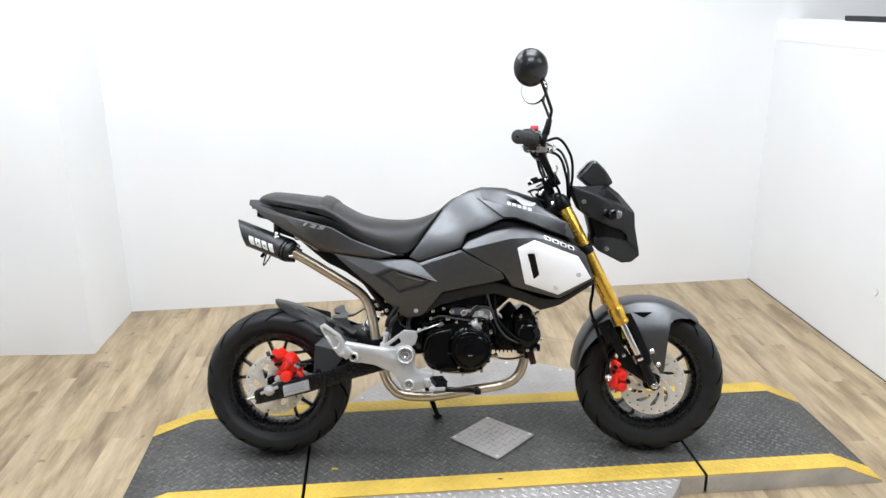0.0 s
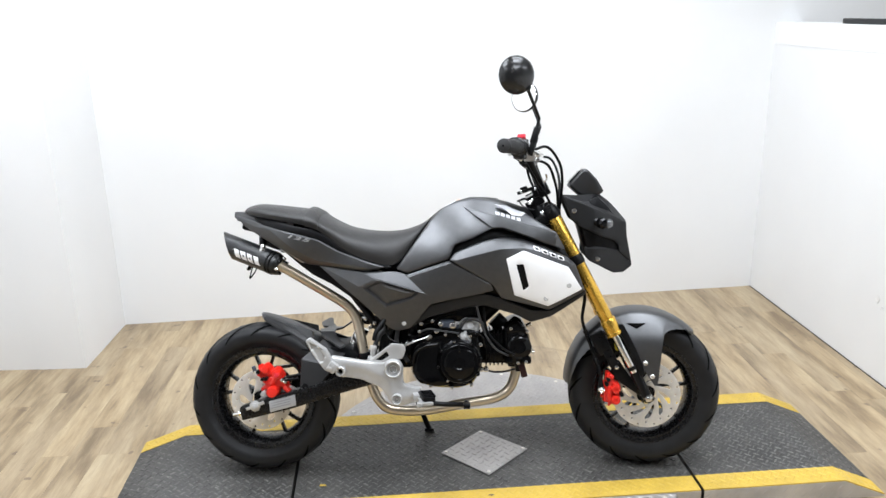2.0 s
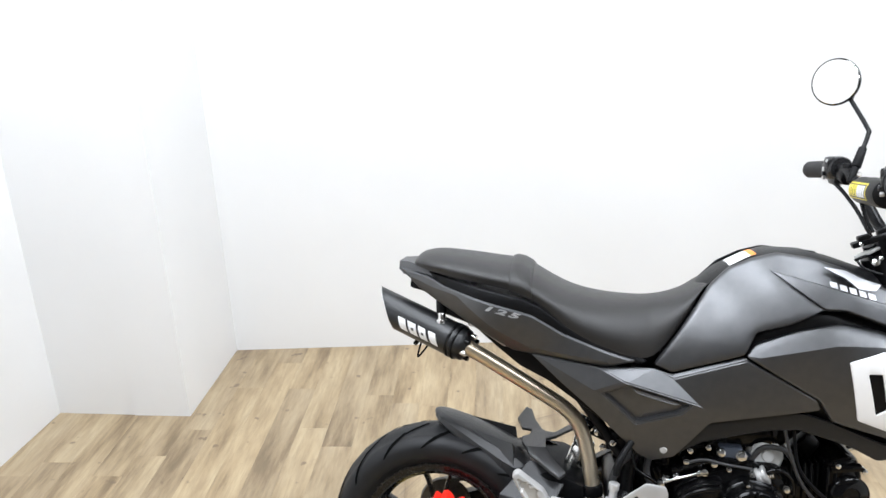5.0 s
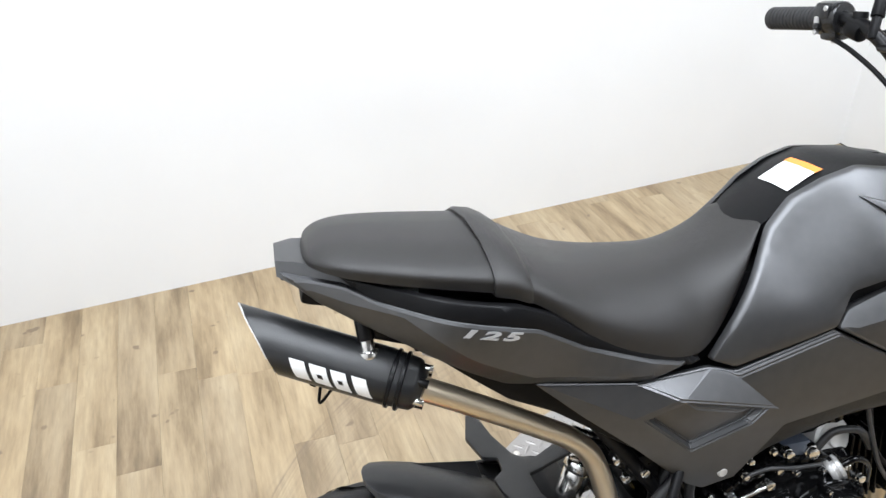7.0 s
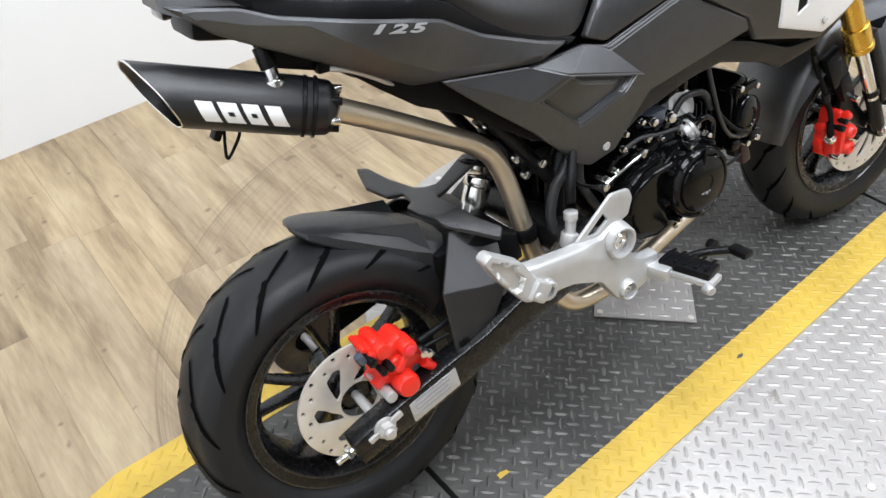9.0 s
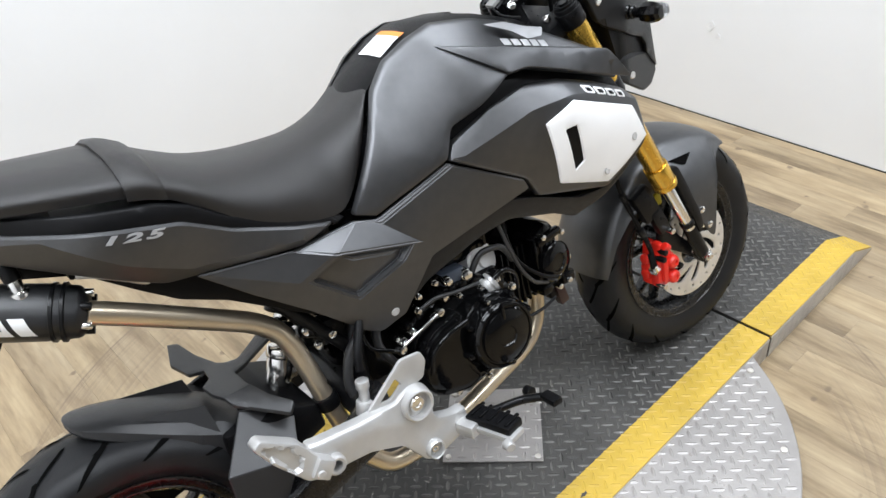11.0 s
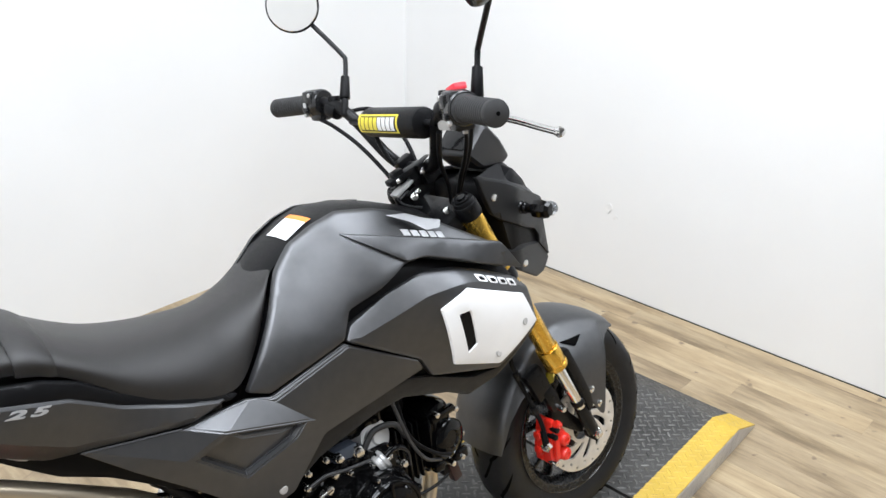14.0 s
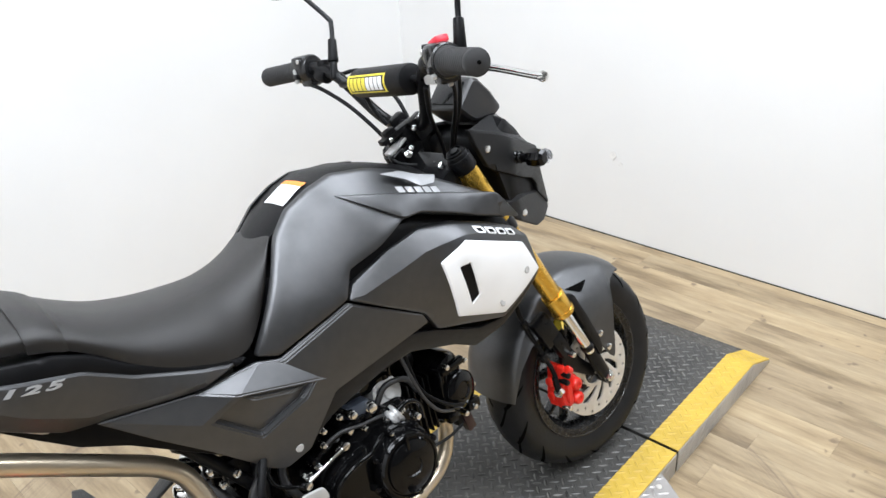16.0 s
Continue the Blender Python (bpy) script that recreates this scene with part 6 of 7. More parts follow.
# -- front end (built straight ahead, then turned by STEER) --
def leg(bm, t0, t1, s, r0, r1=None, lip=0.0):
    a, b = Vector((0.315, s * 0.104, 0.818)), Vector((0.611, s * 0.104, 0.2385))
    return cyl(bm, a.lerp(b, t0), a.lerp(b, t1), r0, r1, 28, lip)


FORK_Y = Matrix.Rotation(radians(-27), 3, "Y")
for s in (-1, 1):
    bm = leg(B(), 0.0, 0.63, s, 0.0205)
    fk = fpart("fork_tube", bm, M_GOLD, None, "gold anodised upper fork tube")
    bm = leg(B(), 0.575, 0.645, s, 0.0240, None, 0.003)
    leg(bm, 0.642, 0.660, s, 0.0250)
    fpart("fork_collar", bm, M_GOLD, fk)
    fpart("fork_slider", leg(B(), 0.65, 0.86, s, 0.0128), M_CHROME, fk, "bright steel fork slider")
    bm = B()
    foot_a, foot_b = Vector((0.315, s * 0.102, 0.818)), Vector((0.611, s * 0.102, 0.2385))
    down = (foot_b - foot_a).normalized()
    ahead = Vector((0, 1, 0)).cross(down) * -1.0
    rings = []
    for t, wide, deep, off in ((0.800, 0.010, 0.0085, 0.012), (0.815, 0.015, 0.0105, 0.008), (0.850, 0.0165, 0.0120, 0.003), (0.930, 0.0160, 0.0120, 0.0), (1.000, 0.0145, 0.0115, 0.0), (1.022, 0.0090, 0.0090, 0.0)):
        c = foot_a.lerp(foot_b, t) + ahead * off
        rings.append([c + ahead * (wide * math.cos(0.3927 * k)) + Vector((0, deep * math.sin(0.3927 * k), 0)) for k in range(16)])
    loft(bm, rings)
    leg(bm, 0.826, 0.846, s, 0.0150, None, 0.002)
    cyl(bm, (0.611, s * 0.110, 0.2385), (0.611, s * 0.084, 0.2385), 0.0155)
    box(bm, (0.600, s * 0.094, 0.262), (0.020, 0.018, 0.052), 0.004, FORK_Y)
    fpart("fork_foot", bm, M_SATIN, fk, "black fork foot")
    fpart("fork_shield", plate(B(), [(0.512, 0.468), (0.534, 0.470), (0.566, 0.408), (0.592, 0.350), (0.600, 0.318), (0.588, 0.302), (0.572, 0.338), (0.544, 0.400)], flat(-0.117), 0.014, soft=0.003, flip=-s), M_SATIN, fk, "black shield beside the fork slider")
    fpart("fork_cap", lathe(leg(B(), -0.016, 0.030, s, 0.0208), [(0.0170, 0), (0.0170, 0.004), (0.0145, 0.005), (0.0135, 0.002), (0.0090, 0.002), (0.0085, 0.006), (0, 0.006)], Vector((0.315, s * 0.104, 0.818)) + Vector((-0.455, 0, 0.8905)) * 0.0104, (-0.455, 0, 0.8905), 28), M_SATIN, fk)
bm = B()
cyl(bm, (0.611, -0.121, 0.2400), (0.611, 0.121, 0.2400), 0.0070)
cyl(bm, (0.611, -0.109, 0.2400), (0.611, -0.117, 0.2400), 0.0115, seg=6)
cyl(bm, (0.611, -0.108, 0.2400), (0.611, -0.110, 0.2400), 0.0140)
fpart("front_axle", bm, M_CHROME)
for t, th in ((0.035, 0.030), (0.278, 0.034)):
    p = Vector((0.315, 0, 0.818)).lerp(Vector((0.611, 0, 0.2385)), t)
    bm = B()
    box(bm, p - Vector((0.018, 0, 0.008)), (0.075, 0.200, th), 0.008, FORK_Y)
    for s in (-1, 1):
        leg(bm, t - 0.040, t + 0.008, s, 0.0232)
    fpart("fork_clamp", bm, M_SATIN, None, "black fork clamp")
bm = B()
cyl(bm, (0.262, 0, 0.845), (0.345, 0, 0.66), 0.026)
box(bm, (0.275, 0.0, 0.840), (0.05, 0.05, 0.03), 0.006, FORK_Y)
cyl(bm, (0.262, 0, 0.850), (0.255, 0, 0.866), 0.016)
tube(bm, [(0.25, -0.03, 0.845), (0.235, -0.045, 0.850), (0.215, -0.05, 0.842)], 0.003, 8)
head_ = fpart("steering_head", bm, M_SATIN, None, "black steering head with the ignition lock")
bm = B()
box(bm, (0.247, -0.018, 0.8545), (0.050, 0.022, 0.006), 0.002, Matrix.Rotation(radians(-30), 3, "Y"))
fpart("clamp_plate", bm, M_SILVER, head_, "bright bracket by the bar clamps")
bm = B()
box(bm, (0.254, -0.020, 0.8790), (0.082, 0.020, 0.011), 0.003, Matrix.Rotation(radians(-19), 3, "Y"))
box(bm, (0.236, -0.018, 0.8815), (0.024, 0.018, 0.012), 0.004, Matrix.Rotation(radians(-19), 3, "Y"))
box(bm, (0.276, -0.012, 0.8700), (0.030, 0.036, 0.030), 0.005, Matrix.Rotation(radians(-19), 3, "Y"))
fpart("lock_housing", bm, M_SATIN, head_)
bm = B()
box(bm, (0.292, -0.044, 0.897), (0.020, 0.005, 0.010), 0.001, Matrix.Rotation(radians(-35), 3, "Y"))
tube(bm, [(0.300, -0.044, 0.902), (0.306, -0.046, 0.914), (0.303, -0.052, 0.926)], 0.0028, 8)
fpart("cable_guide", bm, M_CHROME, head_, "bright bent cable guide")
bm = B()
tube(bm, [(0.222, -0.030, 0.842), (0.232, -0.036, 0.828), (0.250, -0.040, 0.820), (0.268, -0.040, 0.815)], 0.0022, 8)
fpart("lock_wire", bm, M_HOSE, head_)
for x, y, z, r in ((0.296, -0.070, 0.804, 0.0065), (0.258, -0.030, 0.834, 0.0075), (0.266, -0.032, 0.843, 0.0045), (0.275, -0.040, 0.878, 0.0050), (0.231, -0.026, 0.868, 0.0040)):
    bm = B()
    cyl(bm, (x, y, z), (x - 0.003, y - 0.010, z + 0.004), r, seg=12)
    cyl(bm, (x - 0.003, y - 0.010, z + 0.004), (x - 0.004, y - 0.013, z + 0.005), r * 0.6, seg=6)
    fpart("clamp_bolt", bm, M_CHROME, head_)

# handlebar
BAR_Z = {-1: -0.004, 1: 0.010}
BAR = []
for s in (-1, 1):
    dz = BAR_Z[s]
    half = [(0.1895, 0.396, 0.995 + dz), (0.216, 0.286, 0.999 + dz), (0.229, 0.215, 0.998 + dz), (0.243, 0.155, 0.973 + 0.6 * dz), (0.272, 0.090, 0.905), (0.283, 0.050, 0.882), (0.284, 0.0, 0.880)]
    BAR = [(x, s * y, z) for x, y, z in half] if s < 0 else BAR + [(x, y, z) for x, y, z in reversed(half[:-1])]
bar = hpart("handlebar", tube(B(), BAR, 0.0112, 16, 8), M_SATIN, None, "black tubular handlebar")
for s in (-1, 1):
    bm = B()
    box(bm, (0.284, s * 0.036, 0.878), (0.036, 0.022, 0.044), 0.005, FORK_Y)
    hpart("bar_clamp", bm, M_SATIN, bar)
    bm = B()
    prof = [(0, -0.001), (0.010, -0.001), (0.0190, 0.003), (0.0200, 0.006)]
    for k in range(13):
        h = 0.010 + 0.0082 * k
        prof += [(0.0197, h), (0.0197, h + 0.005), (0.0182, h + 0.0056), (0.0182, h + 0.0078)]
    prof += [(0.023, 0.119), (0.023, 0.124), (0.012, 0.125)]
    g0 = Vector((0.1885, s * 0.400, 0.9955 + BAR_Z[s]))
    gd = Vector((0.0335, -s * 0.138, 0.004)).normalized()
    lathe(bm, prof, g0, gd, 28)
    grip = hpart("grip", bm, M_GRIP, bar, "black ribbed rubber grip")
    # black disc on the grip's end stands for its shaded hole
    bm = B()
    lathe(bm, [(0.0, 0), (0.003, 0), (0.003, 0.002), (0, 0.002)], g0 - gd * 0.0005, -gd, 12)
    hpart("grip_hole_shade", bm, M_RECESS, grip)
    bm = B()
    turn = Matrix.Rotation(s * radians(13.6), 3, "Z")
    h = g0 + gd * 0.146
    lathe(bm, [(0, -0.023), (0.0245, -0.023), (0.0270, -0.020), (0.0275, -0.002), (0.0262, -0.001), (0.0262, 0.001), (0.0275, 0.002), (0.0268, 0.019), (0.0240, 0.023), (0, 0.023)], h, gd, 32)
    for (x, y, z), size, r in (((-0.006, 0.000, 0.010), (0.036, 0.042, 0.036), 0.009), ((0.002, 0.004, -0.020), (0.036, 0.036, 0.030), 0.009), ((-0.022, 0.004, 0.012), (0.014, 0.024, 0.022), 0.005), ((-0.026, -0.008, -0.010), (0.010, 0.012, 0.010), 0.003), ((0.006, -0.024, -0.012), (0.020, 0.008, 0.020), 0.003)):
        box(bm, h + turn @ Vector((x, -s * y, z)), size, r, turn)
    sw = hpart("switch_housing", bm, M_SHELL, bar, "black switch housing")
    for x, y, z in ((-0.0270, 0.010, 0.018), (-0.0245, -0.012, -0.020), (0.004, 0.000, -0.036)):
        bm = B()
        cyl(bm, h + turn @ Vector((x + 0.004, -s * y, z)), h + turn @ Vector((x - 0.003, -s * y, z)), 0.0042, seg=12)
        hpart("switch_screw", bm, M_SILVER, sw)
    bm = B()
    cyl(bm, (0.234, s * 0.205, 1.000), (0.236, s * 0.205, 1.022), 0.014, 0.012)
    cyl(bm, (0.228, s * 0.218, 0.998), (0.234, s * 0.190, 0.990), 0.016)
    hpart("lever_mount", bm, M_BLACKP, bar)
    bm = B()
    reach = [(0.240, 0.200, 0.988), (0.272, 0.228, 0.980), (0.288, 0.300, 0.968), (0.286, 0.370, 0.957), (0.280, 0.414, 0.952)] if s < 0 else [(0.240, 0.200, 1.000), (0.262, 0.228, 0.998), (0.262, 0.300, 0.996), (0.252, 0.360, 0.994), (0.246, 0.380, 0.993)]
    tube(bm, [(x, s * y, z) for x, y, z in reach], 0.0062, 12, r_end=0.0052)
    x, y, z = reach[-1]
    lathe(bm, [(0, -0.008), (0.006, -0.006), (0.008, 0), (0.006, 0.006), (0, 0.008)], (x, s * (y + 0.003), z), (0, 1, 0), 16)
    hpart("lever", bm, M_CHROME, bar, "bright control lever")
bm = B()
box(bm, (0.230, -0.244, 1.024), (0.024, 0.028, 0.012), 0.004, Matrix.Rotation(radians(-18), 3, "X"))
hpart("stop_switch", bm, M_REDP, bar, "red stop switch")
bm = B()
box(bm, (0.197, 0.262, 1.008), (0.008, 0.014, 0.014), 0.003)
hpart("signal_switch", bm, M_SILVER, bar)
bm = B()
box(bm, (0.250, -0.190, 0.972), (0.034, 0.040, 0.028), 0.006)
hpart("brake_reservoir", bm, M_SILVER, bar, "grey brake fluid reservoir")
bm = B()
cyl(bm, (0.238, -0.150, 0.970), (0.238, 0.150, 0.970), 0.006)
hpart("cross_brace", bm, M_SATIN, bar)
bm = B()
lathe(bm, [(0, -0.100), (0.020, -0.100), (0.0255, -0.097), (0.0268, -0.091), (0.0268, 0.091), (0.0255, 0.097), (0.020, 0.100), (0, 0.100)], (0.238, -0.030, 0.970), (0, 1, 0), 36)
pad = hpart("crossbar_pad", bm, M_BLACKP, bar, "black foam crossbar pad with a yellow label")


def pad_patch(y0, y1, a0, a1, r, material, label=""):
    bm = B()
    vs = []
    for j in range(9):
        a = radians(a0 + (a1 - a0) * j / 8)
        vs.append([bm.verts.new((0.238 - r * math.cos(a), y, 0.970 + r * math.sin(a))) for y in (y0, y1)])
    for a, b in zip(vs, vs[1:]):
        bm.faces.new((a[0], a[1], b[1], b[0]))
    return hpart("pad_label", bm, material, pad, label)


pad_patch(0.067, -0.078, -34, 40, 0.0271, M_YELDECAL, "yellow pad label")
pad_patch(0.059, -0.072, -27, 32, 0.0273, M_BLACKP)
for k in range(8):
    pad_patch(0.056 - 0.0157 * k, 0.0430 - 0.0157 * k, -22, 27, 0.0276, M_YELDECAL if k < 4 else M_DECAL)

# mirrors
def mirror(boot, knee, c, n, label):
    boot, knee, c, n = Vector(boot), Vector(knee), Vector(c), Vector(n).normalized()
    bm = B()
    R = 0.053
    lathe(bm, [(R - 0.002, 0.000), (R, 0.002), (R, 0.006), (R * 0.97, 0.012), (R * 0.85, 0.021), (R * 0.6, 0.029), (R * 0.3, 0.033), (0, 0.034)], c, -n, 48)
    m = bpart("mirror", bm, M_SHELL, bike, label)
    bm = B()
    lathe(bm, [(0, 0.0012), (R - 0.004, 0.0008), (R - 0.002, -0.001), (0, -0.001)], c, n, 48)
    bpart("mirror_glass", bm, M_MIRROR, m)
    side_ = (knee - c)
    side_ = (side_ - n * side_.dot(n)).normalized()
    j = c + side_ * (R - 0.010) - n * 0.016
    bm = B()
    tube(bm, [boot, boot.lerp(knee, 0.85), knee.lerp(j, 0.12), j], 0.0048, 12, 8)
    lathe(bm, [(0, -0.010), (0.009, -0.007), (0.010, 0.0), (0.008, 0.008), (0, 0.010)], j, n, 16)
    bpart("mirror_stem", bm, M_SATIN, m)
    bm = B()
    d = (knee - boot).normalized()
    cyl(bm, boot - d * 0.024, boot + d * 0.022, 0.0105, 0.0085)
    cyl(bm, boot - d * 0.060, boot - d * 0.022, 0.0075)
    bpart("stem_boot", bm, M_BLACKP, m)


mirror((0.253, -0.236, 1.030), (0.265, -0.232, 1.077), (0.194, -0.315, 1.187), (-0.40, 0.90, 0.10), "round black mirror, its back shown, on the handlebar")
mirror((0.284, 0.176, 1.036), (0.306, 0.192, 1.091), (0.257, 0.278, 1.204), (-0.60, -0.79, 0.05), "round black mirror with bright glass on the handlebar")

# headlamp nacelle
HL_CORE = [(0.385, 0.836), (0.418, 0.846), (0.455, 0.868), (0.498, 0.830), (0.525, 0.785), (0.520, 0.770), (0.545, 0.650), (0.512, 0.628), (0.470, 0.650), (0.425, 0.665), (0.400, 0.760), (0.384, 0.800)]
rings = []
cx, cz = 0.455, 0.755
for y, k in ((-0.092, 0.78), (-0.085, 0.90), (-0.055, 0.95), (0, 0.98), (0.055, 0.95), (0.085, 0.90), (0.092, 0.78)):
    rings.append([(cx + (x - cx) * k, y * (1 - 3.2 * max(0, x - 0.43)), cz + (z - cz) * k) for x, z in rounded(HL_CORE, 0.010, 3)])
nac = fpart("headlamp_nacelle", loft(B(), rings), M_BLACKP, None, "dark angular headlamp nacelle")
UPPER = [(0.351, 0.859), (0.361, 0.828), (0.380, 0.784), (0.404, 0.766), (0.472, 0.734), (0.508, 0.722), (0.524, 0.705), (0.523, 0.690), (0.542, 0.672), (0.5660, 0.650), (0.550, 0.735), (0.548, 0.777), (0.489, 0.802), (0.418, 0.836)]
LOWER = [(0.418, 0.704), (0.463, 0.712), (0.487, 0.711), (0.522, 0.692), (0.546, 0.706), (0.568, 0.642), (0.541, 0.622), (0.508, 0.621), (0.493, 0.629), (0.431, 0.662), (0.419, 0.676)]
JAW = [(0.418, 0.6985), (0.470, 0.697), (0.522, 0.687), (0.570, 0.690)]
JAW_IN = above(JAW, 1.3)
cheek_y = lambda x: -0.101 + 0.42 * max(0.0, x - 0.445)
for s in (1, -1):
    fpart("nacelle_cheek", plate(B(), UPPER, lambda x, z: cheek_y(x), 0.012, soft=0.003, step=0.012, corner=0.004, flip=s), M_PAINT2, nac, "dark grey upper cheek", sharp=20)
    fpart("nacelle_jaw", plate(B(), LOWER, lambda x, z: cheek_y(x) + 0.004 + JAW_IN(x, z), 0.012, soft=0.003, step=0.010, corner=0.004, creases=[JAW], flip=s), M_PAINT2, nac, "dark grey lower cheek", sharp=16)
    for x, z in ((0.386, 0.814), (0.458, 0.667)):
        bm = B()
        lathe(bm, [(0.007, 0), (0.007, 0.003), (0.004, 0.004), (0, 0.003)], (x, (cheek_y(x) + (0.0045 if z < 0.7 else 0.001)) * s, z), (0, -s, 0), 16)
        fpart("cheek_bolt", bm, M_CHROME, nac)
    bm = B()
    lathe(bm, [(0.0130, -0.010), (0.0130, 0.004), (0.0105, 0.006), (0.0125, 0.010), (0.0125, 0.013), (0.0100, 0.016), (0.0118, 0.020), (0.0118, 0.023), (0.0095, 0.026), (0.0095, 0.042)], (0.455, -0.085 * s, 0.779), (0.16, -s, 0), 20)
    lathe(bm, [(0.010, 0), (0.0165, 0.006), (0.0185, 0.020), (0.0160, 0.034), (0.011, 0.040), (0, 0.041)], (0.462, -0.120 * s, 0.778), (0.25, -s, 0), 8)
    sg = fpart("turn_signal", bm, M_GLOSS, nac, "small black turn signal with a clear lens", sharp=25)
    bm = B()
    lathe(bm, [(0, -0.004), (0.014, -0.002), (0.0145, 0.004), (0.010, 0.012), (0, 0.015)], (0.482, -0.146 * s, 0.777), (1, -0.2 * s, 0), 20)
    fpart("signal_lens", bm, M_LENS, sg)
# folded cover over the lamp: cheeks' upper edge to a raised middle
TOPC = [(0.353, -0.100, 0.8600), (0.418, -0.100, 0.8375), (0.489, -0.083, 0.8035), (0.547, -0.056, 0.7775), (0.420, -0.050, 0.8560), (0.464, -0.040, 0.8650), (0.500, -0.036, 0.8380), (0.550, -0.022, 0.7815)]
TOPC += [(x, -y, z) for x, y, z in TOPC]
strip = [(0, 1, 5, 4), (1, 2, 6, 5), (2, 3, 7, 6)]
cover_faces = strip + [tuple(i + 8 for i in reversed(f)) for f in strip] + [(4, 5, 13, 12), (5, 6, 14, 13), (6, 7, 15, 14)]
fpart("nacelle_top", shell(TOPC, cover_faces, (-0.002, 0, -0.006)), M_PAINT2, nac, "dark grey folded cover over the headlamp", sharp=15)
bm = B()
loft(bm, [[(0.530 + d, y, 0.745 + z) for y, z in ((-0.045 + d, 0.025), (0.045 - d, 0.025), (0.035 - d, -0.06), (-0.035 + d, -0.06))] for d in (0.0, 0.006)])
fpart("headlamp_lens", bm, M_LENS, nac)
METER = [(0.370, 0.890), (0.418, 0.943), (0.432, 0.940), (0.462, 0.908), (0.484, 0.870), (0.466, 0.858), (0.409, 0.856)]
rings = []
for y, k in ((-0.052, 0.80), (-0.046, 0.95), (-0.025, 1.0), (0.025, 1.0), (0.046, 0.95), (0.052, 0.80)):
    rings.append([(0.424 + (x - 0.424) * k, y, 0.895 + (z - 0.895) * k) for x, z in rounded(METER, 0.008, 3)])
met = fpart("instrument", loft(B(), rings), M_GUARD, None, "dark instrument pod over the headlamp")
bm = B()
box(bm, (0.392, 0, 0.917), (0.004, 0.078, 0.048), 0.001, Matrix.Rotation(radians(42), 3, "Y"))
fpart("instrument_glass", bm, M_GLOSS, met)
for pts in ([(0.250, -0.205, 0.985), (0.300, -0.17, 1.000), (0.336, -0.12, 0.955), (0.344, -0.09, 0.900), (0.338, -0.06, 0.840), (0.33, -0.04, 0.77)],
            [(0.245, -0.175, 0.968), (0.300, -0.15, 0.950), (0.322, -0.11, 0.900), (0.330, -0.07, 0.850), (0.33, -0.04, 0.78)],
            [(0.240, 0.205, 0.985), (0.300, 0.17, 0.985), (0.330, 0.12, 0.930), (0.335, 0.08, 0.860), (0.33, 0.04, 0.78)],
            [(0.212, 0.262, 0.985), (0.226, 0.205, 0.962), (0.246, 0.145, 0.922), (0.268, 0.085, 0.862), (0.29, 0.05, 0.80)],
            [(0.232, 0.045, 0.946), (0.240, 0.036, 0.915), (0.252, 0.024, 0.888)],
            [(0.238, -0.165, 0.955), (0.268, -0.11, 0.900), (0.300, -0.075, 0.850), (0.32, -0.05, 0.79)]):
    hpart("control_cable", tube(B(), pts, 0.0042, 10), M_BLACKP, bar)

# front mudguard
# stations of the guard round the wheel: angle, crest radius, lower rim radius, width factor
MUD = ((173, 0.252, 0.238, 0.84), (167, 0.255, 0.238, 0.92), (155, 0.260, 0.237, 0.98), (143, 0.264, 0.232, 1.0), (132, 0.268, 0.226, 1.0), (122, 0.2705, 0.219, 1.0), (115, 0.2705, 0.211, 1.0), (111.5, 0.270, 0.198, 1.0), (110, 0.270, 0.160, 1.0), (108.5, 0.2695, 0.105, 1.0),
       (105, 0.269, 0.066, 1.0), (98, 0.267, 0.046, 1.0), (90, 0.2645, 0.040, 1.0), (84, 0.262, 0.044, 1.0), (80.5, 0.260, 0.060, 1.0), (79, 0.2593, 0.110, 1.0), (78, 0.259, 0.170, 1.0), (77, 0.2585, 0.204, 1.0), (74, 0.257, 0.216, 0.98), (68, 0.254, 0.226, 0.92), (61, 0.250, 0.234, 0.80), (55, 0.2465, 0.239, 0.62), (51.5, 0.2445, 0.241, 0.40))


def side_out(r):
    """How far the guard's flank stands out from the wheel's middle at radius r: it flares to clear the fork."""
    return float(np.interp(r, (0.04, 0.165, 0.195, 0.215, 0.235, 0.255), (0.121, 0.121, 0.116, 0.105, 0.088, 0.0755)))


def mud_point(a, r, y):
    shift = 0.026 * max(0.0, 1.0 - r / 0.2)
    return (FA[0] + r * math.cos(radians(a)) + shift, FA[1] + y, FA[2] + r * math.sin(radians(a)))


rings = []
for a, r0, rim_r, k in MUD:
    half = []
    edge_r = r0 - 0.013
    for j in range(9):
        r = rim_r + (edge_r - rim_r) * j / 8
        half.append((r, side_out(r) * k))
    half += [(r0 - 0.0075, 0.0705 * k), (r0 - 0.0035, 0.060 * k), (r0 - 0.0008, 0.044 * k), (r0 + 0.0015, 0.022 * k), (r0 + 0.0022, 0.0)]
    prof = [(r, -y) for r, y in half] + [(r, y) for r, y in reversed(half[:-1])]
    rings.append([mud_point(a, r, y) for r, y in prof] + [mud_point(a, r - 0.0035 * (r > 0.24), y - math.copysign(0.0035, y)) for r, y in reversed(prof)])
mg = fpart("front_mudguard", loft(B(), rings), M_PAINT, None, "matte grey front mudguard with side stays", sharp=42)
VENT = [(0.546, 0.466), (0.606, 0.468), (0.577, 0.452)]
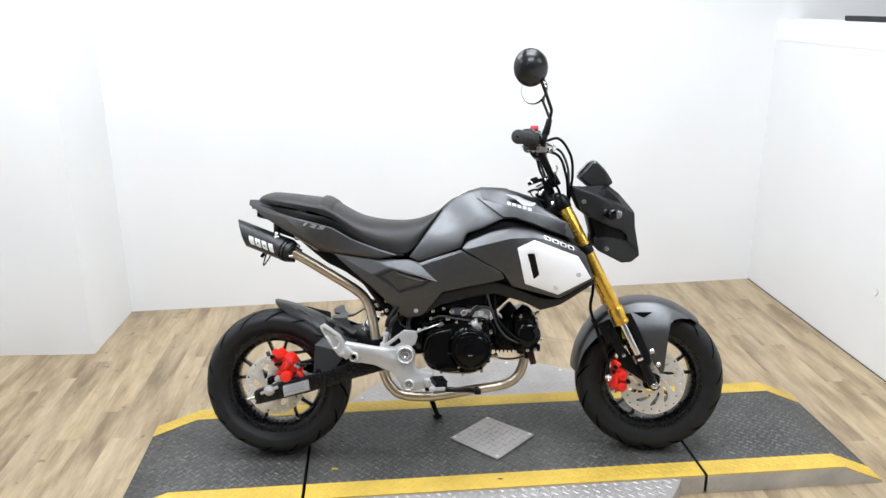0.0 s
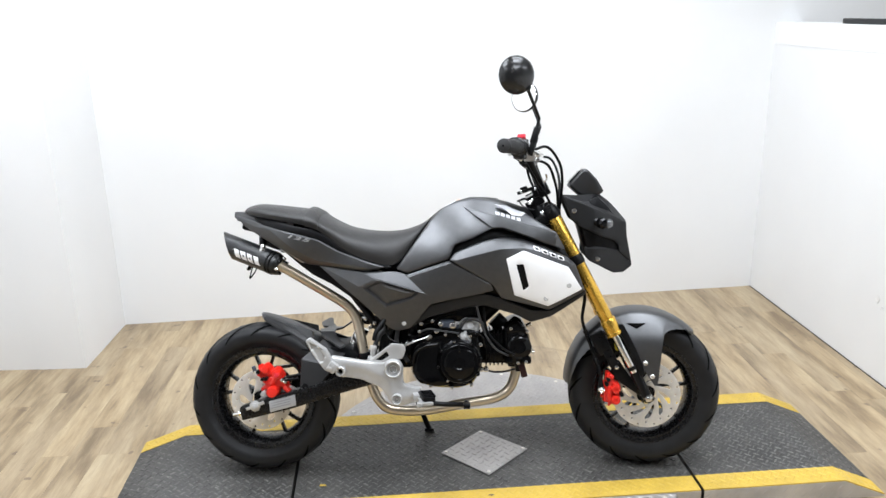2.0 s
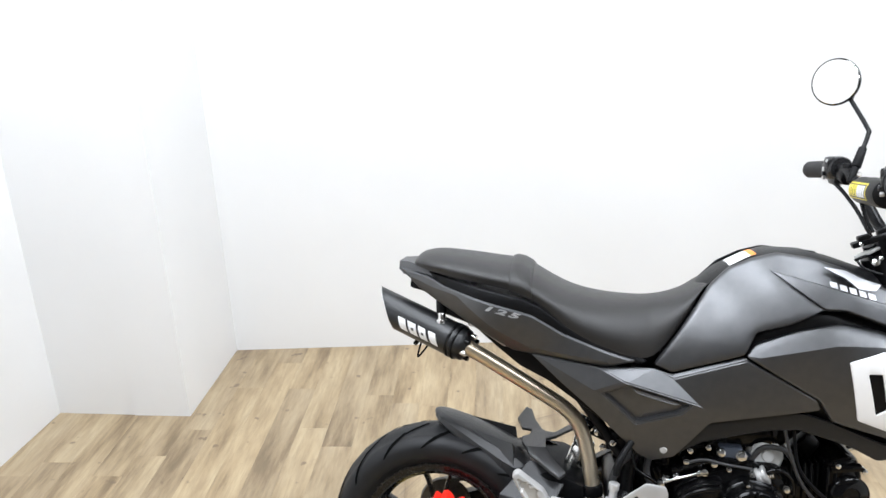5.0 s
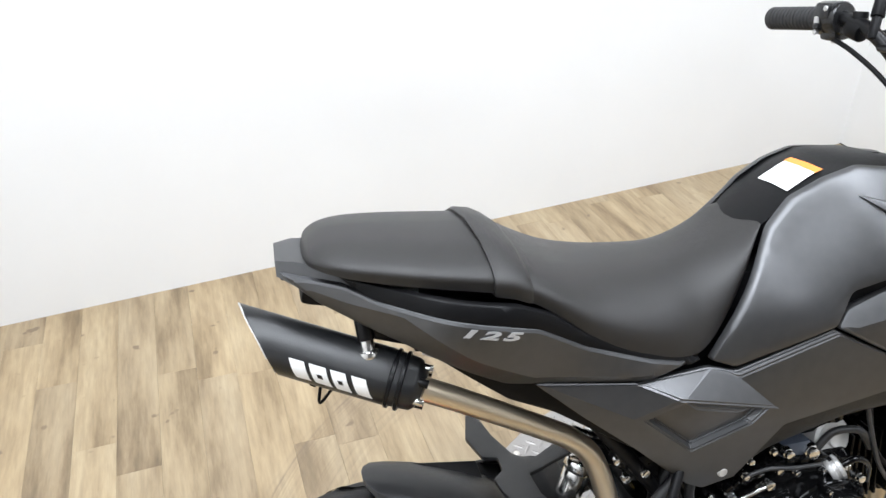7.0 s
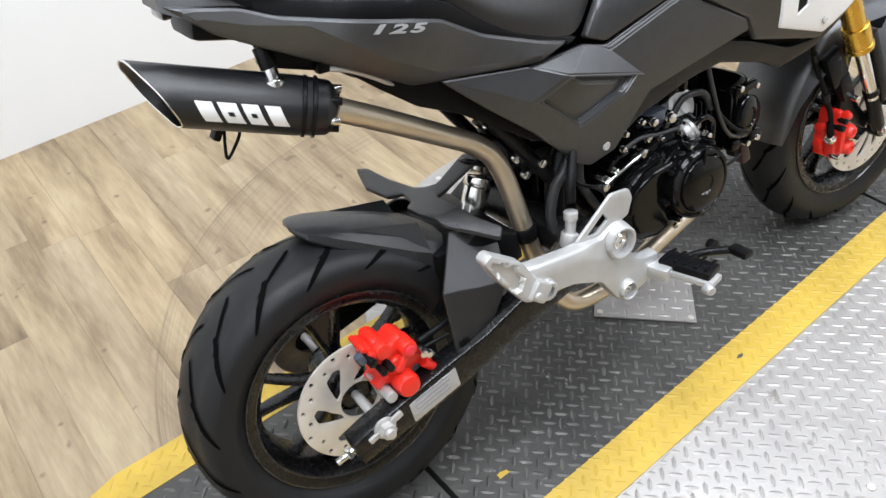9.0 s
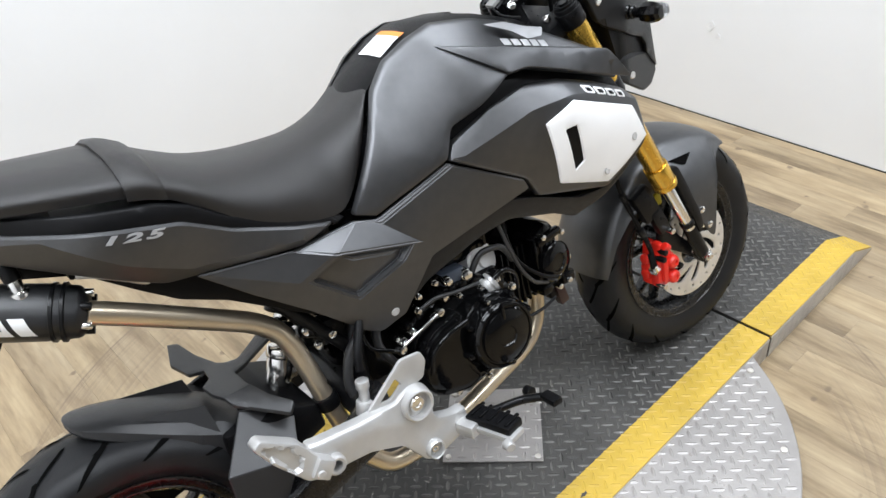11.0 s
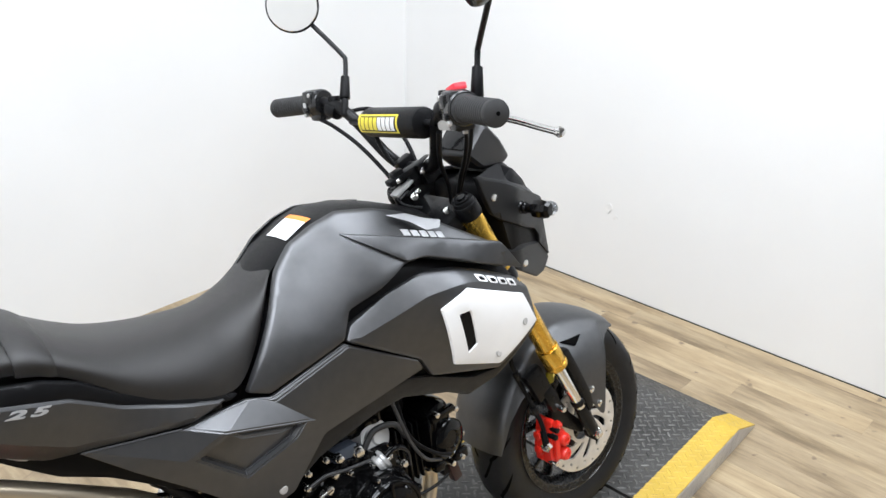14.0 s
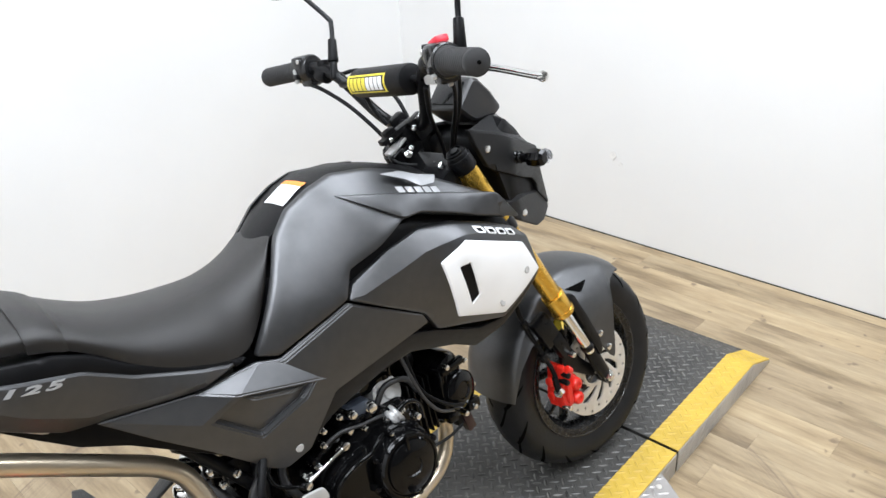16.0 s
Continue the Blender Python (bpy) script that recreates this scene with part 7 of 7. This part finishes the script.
for s in (1, -1):
    # black plate just proud of the flank stands for the vent's shade
    fpart("vent_shade", plate(B(), VENT, lambda x, z: FA[1] * s - side_out(math.hypot(x - FA[0], z - FA[2])) - 0.0022, 0.003, soft=0.001, corner=0.004, step=0.008, flip=s), M_RECESS, mg)
    for x, z in ((0.601, 0.349), (0.622, 0.308)):
        bm = B()
        lathe(bm, [(0.0075, 0), (0.0075, 0.003), (0.004, 0.005), (0, 0.004)], (x, FA[1] - 0.1200 * s, z), (0, -s, 0), 16)
        fpart("stay_bolt", bm, M_CHROME, mg)
bm = B()
box(bm, (0.470, -0.085, 0.405), (0.045, 0.022, 0.075), 0.008, FORK_Y)
box(bm, (0.500, -0.088, 0.360), (0.030, 0.020, 0.060), 0.006, FORK_Y)
fpart("guard_bracket", bm, M_SATIN, mg)

# front brake
CALF = [(0.480, 0.216), (0.476, 0.252), (0.484, 0.282), (0.490, 0.312), (0.500, 0.316), (0.510, 0.308), (0.512, 0.290), (0.530, 0.286), (0.543, 0.276), (0.544, 0.258), (0.538, 0.250), (0.544, 0.240), (0.541, 0.222), (0.524, 0.214), (0.508, 0.216), (0.500, 0.208)]
CALF = [(0.476 + (x - 0.476) * 0.80, z) for x, z in CALF]
fc = fpart("front_caliper", plate(B(), CALF, flat(-0.100), 0.020, soft=0.006, step=0.007, corner=0.005), M_RED, None, "red two-piston front brake caliper")
fpart("inner_half", plate(B(), CALF, flat(-0.077), 0.022, soft=0.006, step=0.007, corner=0.005), M_RED, fc)
# dark filler puts the shaded gap between the two halves into colour
fpart("caliper_gap_fill", plate(B(), [(0.482 + (x - 0.476) * 0.85, 0.258 + (z - 0.258) * 0.9) for x, z in CALF], flat(-0.082), 0.010, soft=0.002, step=0.01), M_SATIN, fc)
for z in (0.232, 0.266):
    bm = B()
    lathe(bm, [(0.0145, 0), (0.0145, 0.010), (0.0115, 0.015), (0.0060, 0.016), (0.0055, 0.013), (0, 0.013)], (0.513, -0.099, z), (0.1, -1, 0), 28)
    fpart("piston_housing", bm, M_RED, fc)
for y, z in ((-0.066, 0.240), (-0.066, 0.274)):
    bm = B()
    lathe(bm, [(0.011, -0.004), (0.011, 0.004), (0.008, 0.006), (0, 0.006)], (0.478, y, z), (-1, 0, 0), 24)
    fpart("piston_housing", bm, M_RED, fc)
bm = B()
box(bm, (0.494, -0.103, 0.252), (0.014, 0.012, 0.050), 0.005)
cyl(bm, (0.492, -0.106, 0.310), (0.505, -0.106, 0.300), 0.009, 0.008, 16, 0.003)
fpart("caliper_bridge", bm, M_RED, fc)
for x, z, m in ((0.484, 0.222, M_CHROME), (0.491, 0.296, M_SATIN), (0.515, 0.335, M_CHROME), (0.532, 0.250, M_SATIN), (0.486, 0.282, M_SATIN)):
    bm = B()
    cyl(bm, (x, -0.09, z), (x, -0.113, z), 0.0062, seg=12)
    fpart("caliper_bolt", bm, m, fc)
fpart("caliper_bracket", plate(B(), [(0.500, 0.300), (0.505, 0.350), (0.525, 0.352), (0.560, 0.300), (0.600, 0.262), (0.590, 0.240), (0.545, 0.270)], flat(-0.086), 0.010, soft=0.003), M_SATIN, fc)
bm = B()
tube(bm, [(0.471, -0.096, 0.268), (0.467, -0.092, 0.314), (0.447, -0.082, 0.374), (0.427, -0.074, 0.431), (0.414, -0.074, 0.481), (0.421, -0.076, 0.550), (0.405, -0.074, 0.630)], 0.0050, 12)
cyl(bm, (0.472, -0.097, 0.258), (0.468, -0.093, 0.298), 0.0078, 0.0064)
hose_ = fpart("brake_hose", bm, M_BLACKP, fc, "black front brake hose")
bm = B()
lathe(bm, [(0, 0.010), (0.006, 0.009), (0.0075, 0.004), (0.0115, 0.003), (0.0115, -0.008), (0, -0.008)], (0.470, -0.097, 0.262), (-1, -0.3, 0), 6)
fpart("hose_bolt", bm, M_CHROME, hose_)
for x, y, z in ((0.426, -0.074, 0.435), (0.455, -0.086, 0.350)):
    bm = B()
    cyl(bm, (x + 0.004, y, z - 0.008), (x - 0.004, y, z + 0.008), 0.0078)
    fpart("hose_clip", bm, M_SATIN, hose_)
fpart("spoke_tag", plate(B(), [(0.512, 0.405), (0.528, 0.408), (0.534, 0.380), (0.516, 0.378)], flat(-0.070), 0.004, soft=0.001), M_YELDECAL, mg, "yellow tag behind the fork")

# ---- floor planks, last ----
PLANK_W, PLANK_L = 0.098, 0.915
bm = B()
box(bm, (0, 0, -0.002), (PLANK_W - 0.0003, PLANK_L - 0.0003, 0.004), 0)
top_edges = [e for e in bm.edges if all(v.co.z > -0.001 for v in e.verts)]
bmesh.ops.bevel(bm, geom=top_edges, offset=0.0002, segments=1, affect="EDGES")
plank_mesh = finish("plank", bm, M_WOOD, 20)
TURN = Matrix.Rotation(radians(3.2), 4, "Z")
rng = random.Random(11)
for i in range(-24, 23):
    shift = rng.random() * PLANK_L
    for j in range(-3, 4):
        p = TURN @ Vector((i * PLANK_W, j * PLANK_L + shift - 0.3, 0))
        if -2.25 < p.x < 2.05 and -1.45 < p.y < 2.15:
            ob = new("plank", plank_mesh)
            ob.parent = floor
            ob.matrix_basis = Matrix.Translation(p) @ TURN
